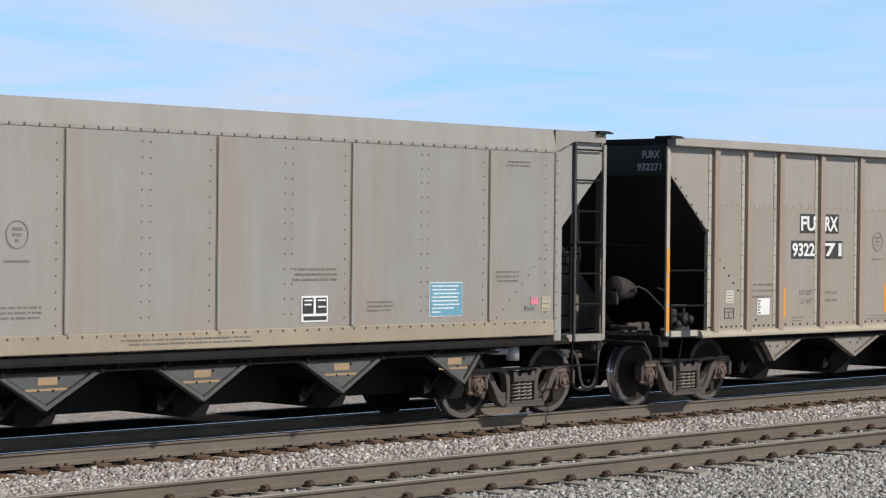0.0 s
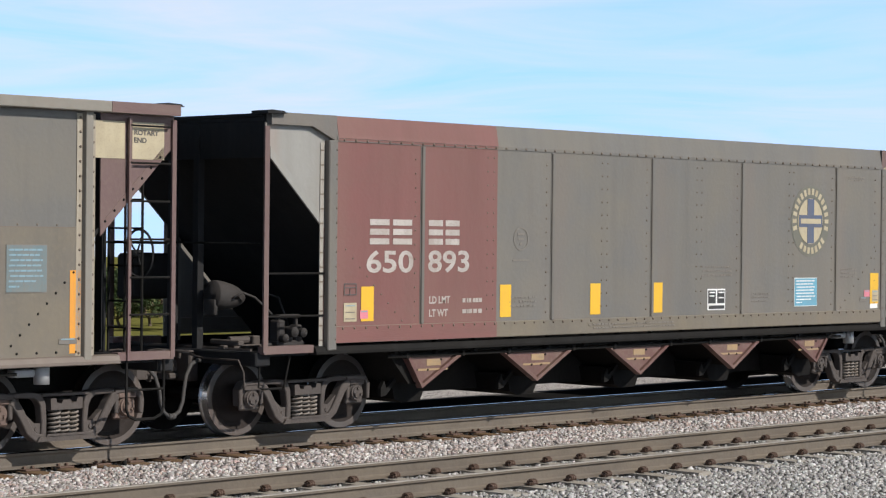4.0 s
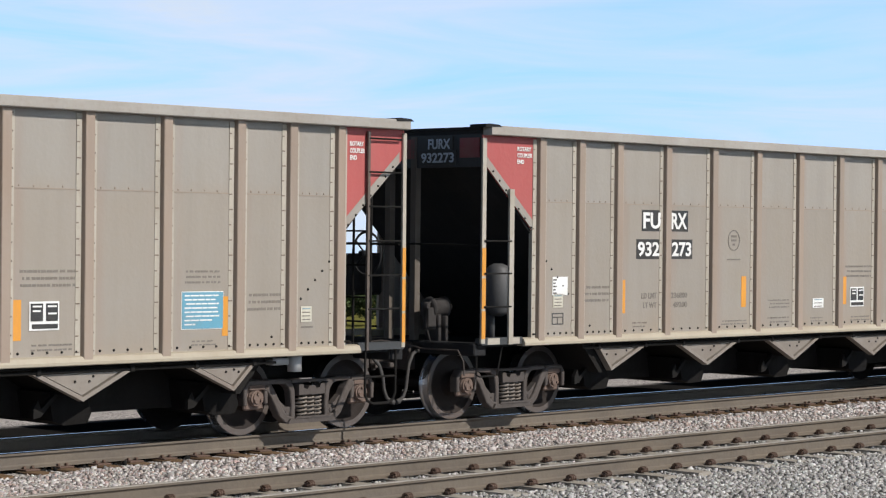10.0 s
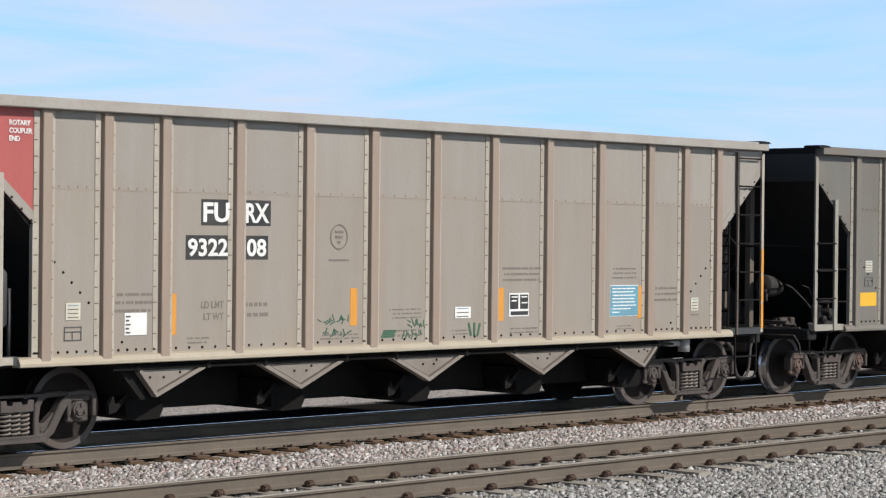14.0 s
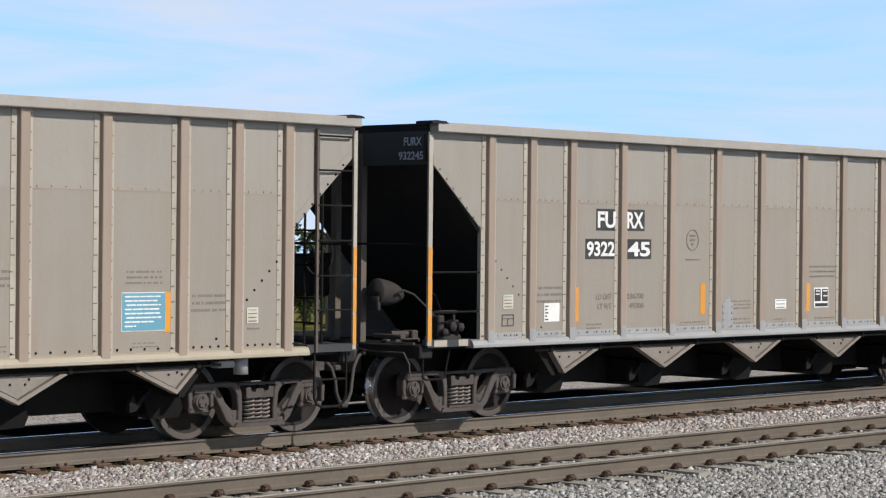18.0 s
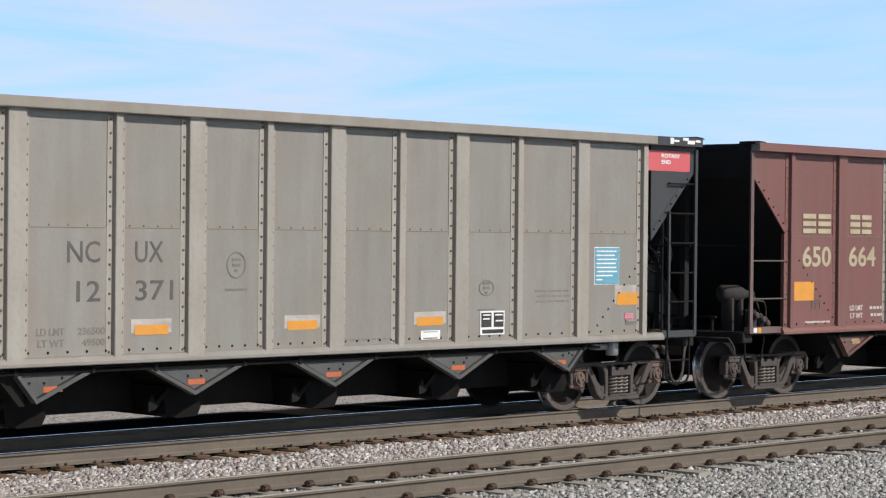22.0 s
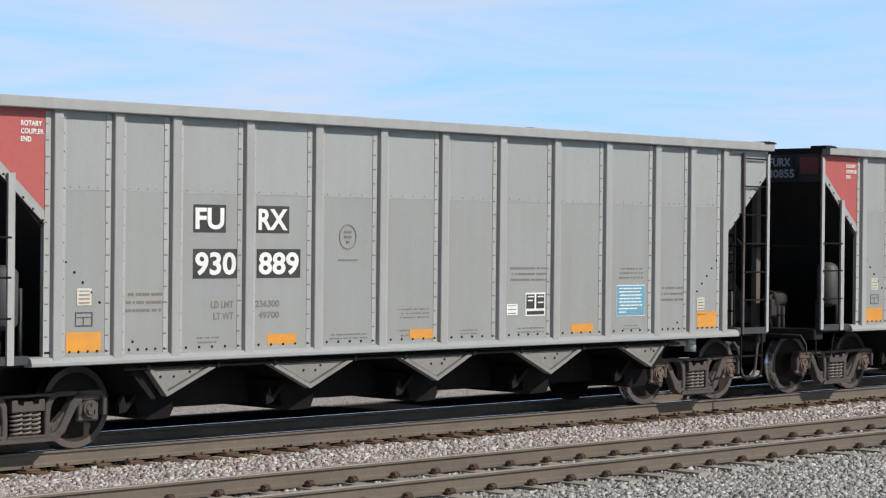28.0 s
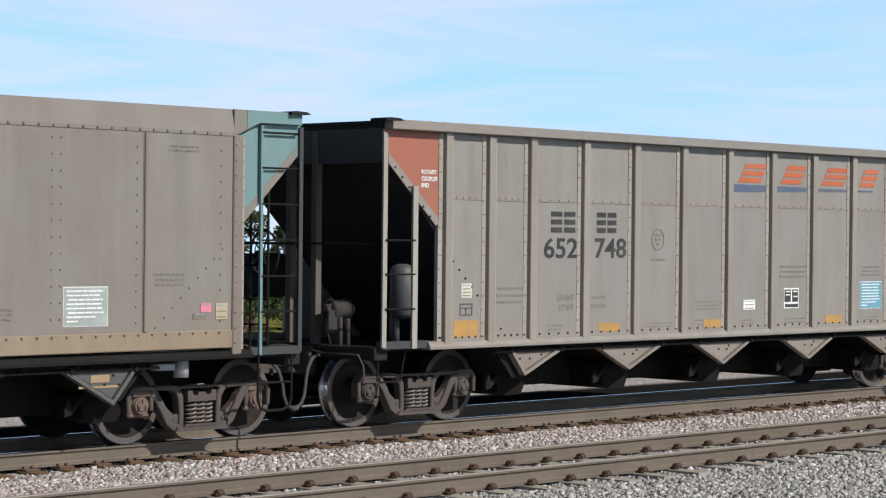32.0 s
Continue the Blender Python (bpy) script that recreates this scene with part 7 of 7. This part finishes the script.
T = dict(kind="ribbed", scheme="tan", style="patch", mark=("FU", "RX"))
TAN_L = "weathered tan ribbed coal hopper car with white marks on black patches"
RED_L = "weathered tan ribbed coal hopper car with a red end panel"
SPECS = [
    dict(kind="smooth", scheme="pale", ladder=False, label="pale grey smooth-sided coal hopper car with riveted seams", hopper_marks=True, placard=BLUE, right_stile=CHARCOAL),
    dict(T, number=("9322", "71"), ladder=False, right_panel=RED, warn_right=True, sticker=(2.26, 1.28), label=RED_L, n0=(3.14, 3.81), end_mark=("FURX", "932271")),
    dict(kind="broad", scheme="olive", style="stencil", number=("650", "474"), gear="low", ld=("235800", "49200"), ladder=False, lead_panels=2, lead_mat=DUSTY_BROWN, lead_post=DUSTY_BROWN, ink=OLD_CREAM, bars="upright", badge="old", right_stile=MAROON, right_panel=MAROON, end_sign=CREAM, stile=MAROON,
         cols=(1.46, 2.26, 2.80, 3.43), rows=((2.46, 2.75), (1.96, 2.27)), ncols=(1.47, 2.28, 2.83, 3.60), hopper_marks=True, label="olive grey coal hopper car with an oxide brown leading end"),
    dict(kind="smooth", scheme="patched", style="stencil", number=("650", "893"), ladder=False, lead_panels=1, lead_mat=BROWN, left_panel=PALE, ink=PALE_INK, cols=(1.73, 2.55, 2.80, 3.43), rows=((2.26, 2.56), (1.92, 2.19)), ncols=(1.71, 2.55, 2.82, 3.60), hopper_marks=True, band=OLIVE_LOW, right_panel=MAROON, right_stile=MAROON, extra=(brown_field,),
         label="olive smooth-sided coal hopper car with a red-brown leading end", stile=MAROON),
    dict(T, number=("932", "227"), body=CLAY, low=CLAY_LOW, bar_b=6.29, bar_c=8.20, ladder=True, left_panel=RED, warn_left=True, label=RED_L),
    dict(kind="grey11", scheme="dull", gear="bare", style="stencil", number=("652", "289"), ladder=True, left_panel=MAROON, warn_left=True, cols=(3.31, 3.85, 4.24, 4.75), rows=((2.10, 2.39), (1.75, 2.04)), ncols=(3.15, 3.84, 4.25, 4.97), extra=(swoosh,),
         label="dull grey ribbed coal hopper car with an orange logo"),
    dict(T, number=("932", "302"), bar_b=6.24, ladder=False, right_panel=RED, warn_right=True, sticker=(2.26, 1.28), label=RED_L, end_mark=("FURX", "932302")),
    dict(T, number=("932", "273"), bar_up=0.14, trail_up=0.36, ld=("236800", "49200"), ladder=True, left_panel=RED, warn_left=True, label=RED_L, sticker=(1.42, 1.62), end_mark=("FURX", "932273")),
    dict(T, number=("932", "307"), ld=("236600", "49400"), bar_b=5.97, bar_c=8.26, bar_up=0.32, ladder=False, right_panel=RED, warn_right=True, sticker=(2.30, 1.28), label=RED_L, end_mark=("FURX", "932307")),
    dict(T, number=("9322", "08"), bar_up=0.05, n0=(3.14, 3.81), n1=(4.05, 4.42), ladder=True, left_panel=RED, warn_left=True, sticker=(2.26, 1.28), extra=(graffiti,), label="weathered tan ribbed coal hopper car with green graffiti", end_mark=("FURX", "932208")),
    dict(kind="ribbed", scheme="soot", gear="cylinder", bar_rise=0.24, style="stencil", ink=INK, cols=(3.14, 3.80, 4.29, 4.87), rows=((2.43, 2.69), (2.07, 2.34)), number=("651", "132"), ladder=True, right_panel=MAROON, warn_right=True, bars="flat", bar_mat=YELLOW, bar_at=(4.4, 10.15), extra=(lambda c, y, D: round_badge(c, 11.30, 3.12, 0.40),), placard=SKYBLUE,
         label="sooty dark grey ribbed coal hopper car with a round badge"),
    dict(T, number=("932", "231"), bar_up=0.06, bar_up_a=0.2, ladder=True, left_panel=RED, warn_left=True, extra=(white_over,), label=RED_L, end_mark=("FURX", "932231")),
    dict(T, number=("9322", "45"), bar_up=0.05, ld=("236700", "49300"), n0=(3.14, 3.81), n1=(4.05, 4.62), ladder=False, right_panel=RED, warn_right=True, sticker=(2.28, 1.28), sill=GALV, extra=(galv_plate,), label="tan ribbed coal hopper car with a bright repaired sill", end_mark=("FURX", "932245")),
    dict(T, number=("932", "268"), bar_c=8.1, ladder=False, right_panel=RED, warn_right=True, sticker=(2.26, 1.28), label=RED_L, end_mark=("FURX", "932268")),
    dict(kind="broad", scheme="sand", style="stencil", mark=("NC", "UX"), ld=("236500", "49500"), number=("12", "371"), ladder=False, left_panel=CHARCOAL, right_panel=CHARCOAL, end_sign=SIGN_RED, right_stile=CHARCOAL, cols=(3.21, 3.66, 4.16, 4.57), rows=((2.05, 2.28), (1.64, 1.86)), ncols=(3.34, 3.67, 4.17, 4.72),
         stile=CHARCOAL, black_chord=True, end_mark=("NCUX 12371",), gear="low", hopper_marks=True, label="dusty grey coal hopper car with black ends"),
    dict(kind="broad", scheme="ash", style="stencil", number=("650", "664"), gear="low", ladder=False, lead_panels=2, lead_mat=BROWN, lead_post=BROWN, ink=CREAM, badge=True, right_stile=MAROON, right_panel=MAROON, end_sign=WHITE, stile=MAROON,
         cols=(1.42, 2.26, 2.76, 3.43), rows=((2.46, 2.75), (1.96, 2.27)), ncols=(1.45, 2.24, 2.76, 3.54), hopper_marks=True, label="olive grey coal hopper car with an oxide brown leading end"),
    dict(kind="broad", scheme="ash", style="stencil", number=("650", "651"), gear="low", ladder=False, lead_panels=2, lead_mat=BROWN, lead_post=BROWN, ink=CREAM, badge=True, right_stile=MAROON, right_panel=MAROON, end_sign=WHITE, stile=MAROON, bar_mat=YELLOW,
         cols=(1.42, 2.26, 2.76, 3.43), rows=((2.46, 2.75), (1.96, 2.27)), ncols=(1.45, 2.24, 2.76, 3.54), hopper_marks=True, label="olive grey hopper car with yellow reflectors and brown end"),
    dict(kind="ribbed", scheme="steel", style="stencil", cols=(3.28, 3.84, 4.27, 4.74), rows=((2.43, 2.70), (2.09, 2.36)), ncols=(3.16, 3.88, 4.25, 4.95), number=("652", "943"), ladder=True, left_panel=BRICK, warn_left=True, bars="flat", bar_mat=OLD_ORANGE, extra=(swoosh_high,), label="dull grey ribbed coal hopper car with a brick red end panel"),
    dict(T, scheme="grey", number=("930", "889"), ld=("236300", "49700"), boxes=(("FU", 3.10, 3.60, 2.38, 2.69), ("RX", 4.08, 4.61, 2.38, 2.69), ("930", 3.10, 3.79, 1.87, 2.20), ("889", 4.09, 4.80, 1.87, 2.20)), ladder=True, left_panel=RED, warn_left=True, bars="flat", extra=(coal_left,), label="light grey ribbed coal hopper car with a red end panel", end_mark=("FURX", "930889")),
    dict(T, scheme="grey", number=("930", "855"), boxes=(("FU", 3.10, 3.60, 2.38, 2.69), ("RX", 4.08, 4.61, 2.38, 2.69), ("930", 3.10, 3.79, 1.87, 2.20), ("855", 4.09, 4.80, 1.87, 2.20)), ladder=True, left_panel=RED, warn_left=True, bars="flat", sticker=(2.98, 1.36), extra=(coal_left,), label="light grey ribbed coal hopper car with a red end panel", end_mark=("FURX", "930855")),
    dict(kind="smooth", scheme="umber", band=UMBER_LOW, style="sign", ladder=False, ink=DARKTXT, stile=CHARCOAL, end_mark=("COAX", "98390"), left_panel=STEEL, right_panel=TEAL, extra=(teal_cap,), hopper_marks=True, placard=PALE_TEAL, right_stile=TEAL, label="dusty brown smooth-sided coal hopper car with a teal corner"),
    dict(kind="ribbed", scheme="steel", style="stencil", cols=(3.28, 3.84, 4.27, 4.74), rows=((2.43, 2.70), (2.09, 2.36)), ncols=(3.16, 3.88, 4.25, 4.95), number=("652", "748"), ink=INK, ladder=True, left_panel=BRICK, warn_left=True, bars="flat", bar_mat=OLD_ORANGE, extra=(swoosh_high,), label="dull grey ribbed coal hopper car with an orange logo"),
]
# leading end of each car at the start, metres along the track
STARTS = [9.203, 25.23, 41.402, 57.403, 73.482, 89.434, 105.529, 121.606, 137.572, 153.634, 169.664, 185.752, 201.675, 217.605, 233.681, 249.661, 265.688, 281.625, 297.695, 313.754, 329.757, 345.776]


# distance rolled by the train, each half second
ROLLED = (0.0, 4.986, 9.977, 14.977, 19.979, 24.988, 29.995, 34.999, 40.003, 45.008, 50.016, 55.029, 60.05, 65.076, 70.102, 75.131, 80.161, 85.197, 90.239, 95.291, 100.345, 105.405,
          110.469, 115.536, 120.605, 125.684, 130.418, 135.517, 140.621, 145.722, 150.82, 155.917, 161.016, 166.119, 171.228, 176.339, 181.441, 186.533, 191.624, 196.719, 201.825,
          206.943, 212.071, 217.208, 222.351, 227.5, 232.651, 237.807, 242.97, 248.141, 253.327, 258.521, 263.715, 268.912, 274.112, 279.318, 284.531, 289.752, 294.977, 300.206,
          305.437, 310.67, 315.904, 321.136, 326.368)


def gone(t):
    """How far the train has moved along x by the time t."""
    if 12.5 < t < 13.0:                                    # it checks for a moment here
        return -float(np.interp(t, (12.5, 12.6, 13.0), (125.684, 126.36, 130.418)))
    i = min(int(t * 2), len(ROLLED) - 2)
    return -(ROLLED[i] + (ROLLED[i + 1] - ROLLED[i]) * (t * 2 - i))


CARS = [hopper_car(k, spec) for k, spec in enumerate(SPECS)]
build_ties()
build_stones()


def motions():
    for x, car in zip(STARTS, CARS):
        walk(car, [(t, pose(x + gone(t), TRACK_Y, 0)) for t in sorted([i / 2 for i in range(65)] + [12.6])])
    for s, sets in WHEELSETS.items():
        rows = [(i / 30, pose(s * 0.889, 0, AXLE_R, 0, math.degrees(gone(i / 30) / AXLE_R), 0)) for i in range(961)]
        first = sets[0]
        walk(first, rows)
        for other in sets[1:]:
            other.rotation_mode = "QUATERNION"
            other.animation_data_create()
            other.animation_data.action = first.animation_data.action
            other.animation_data.action_slot = first.animation_data.action_slot


motions()
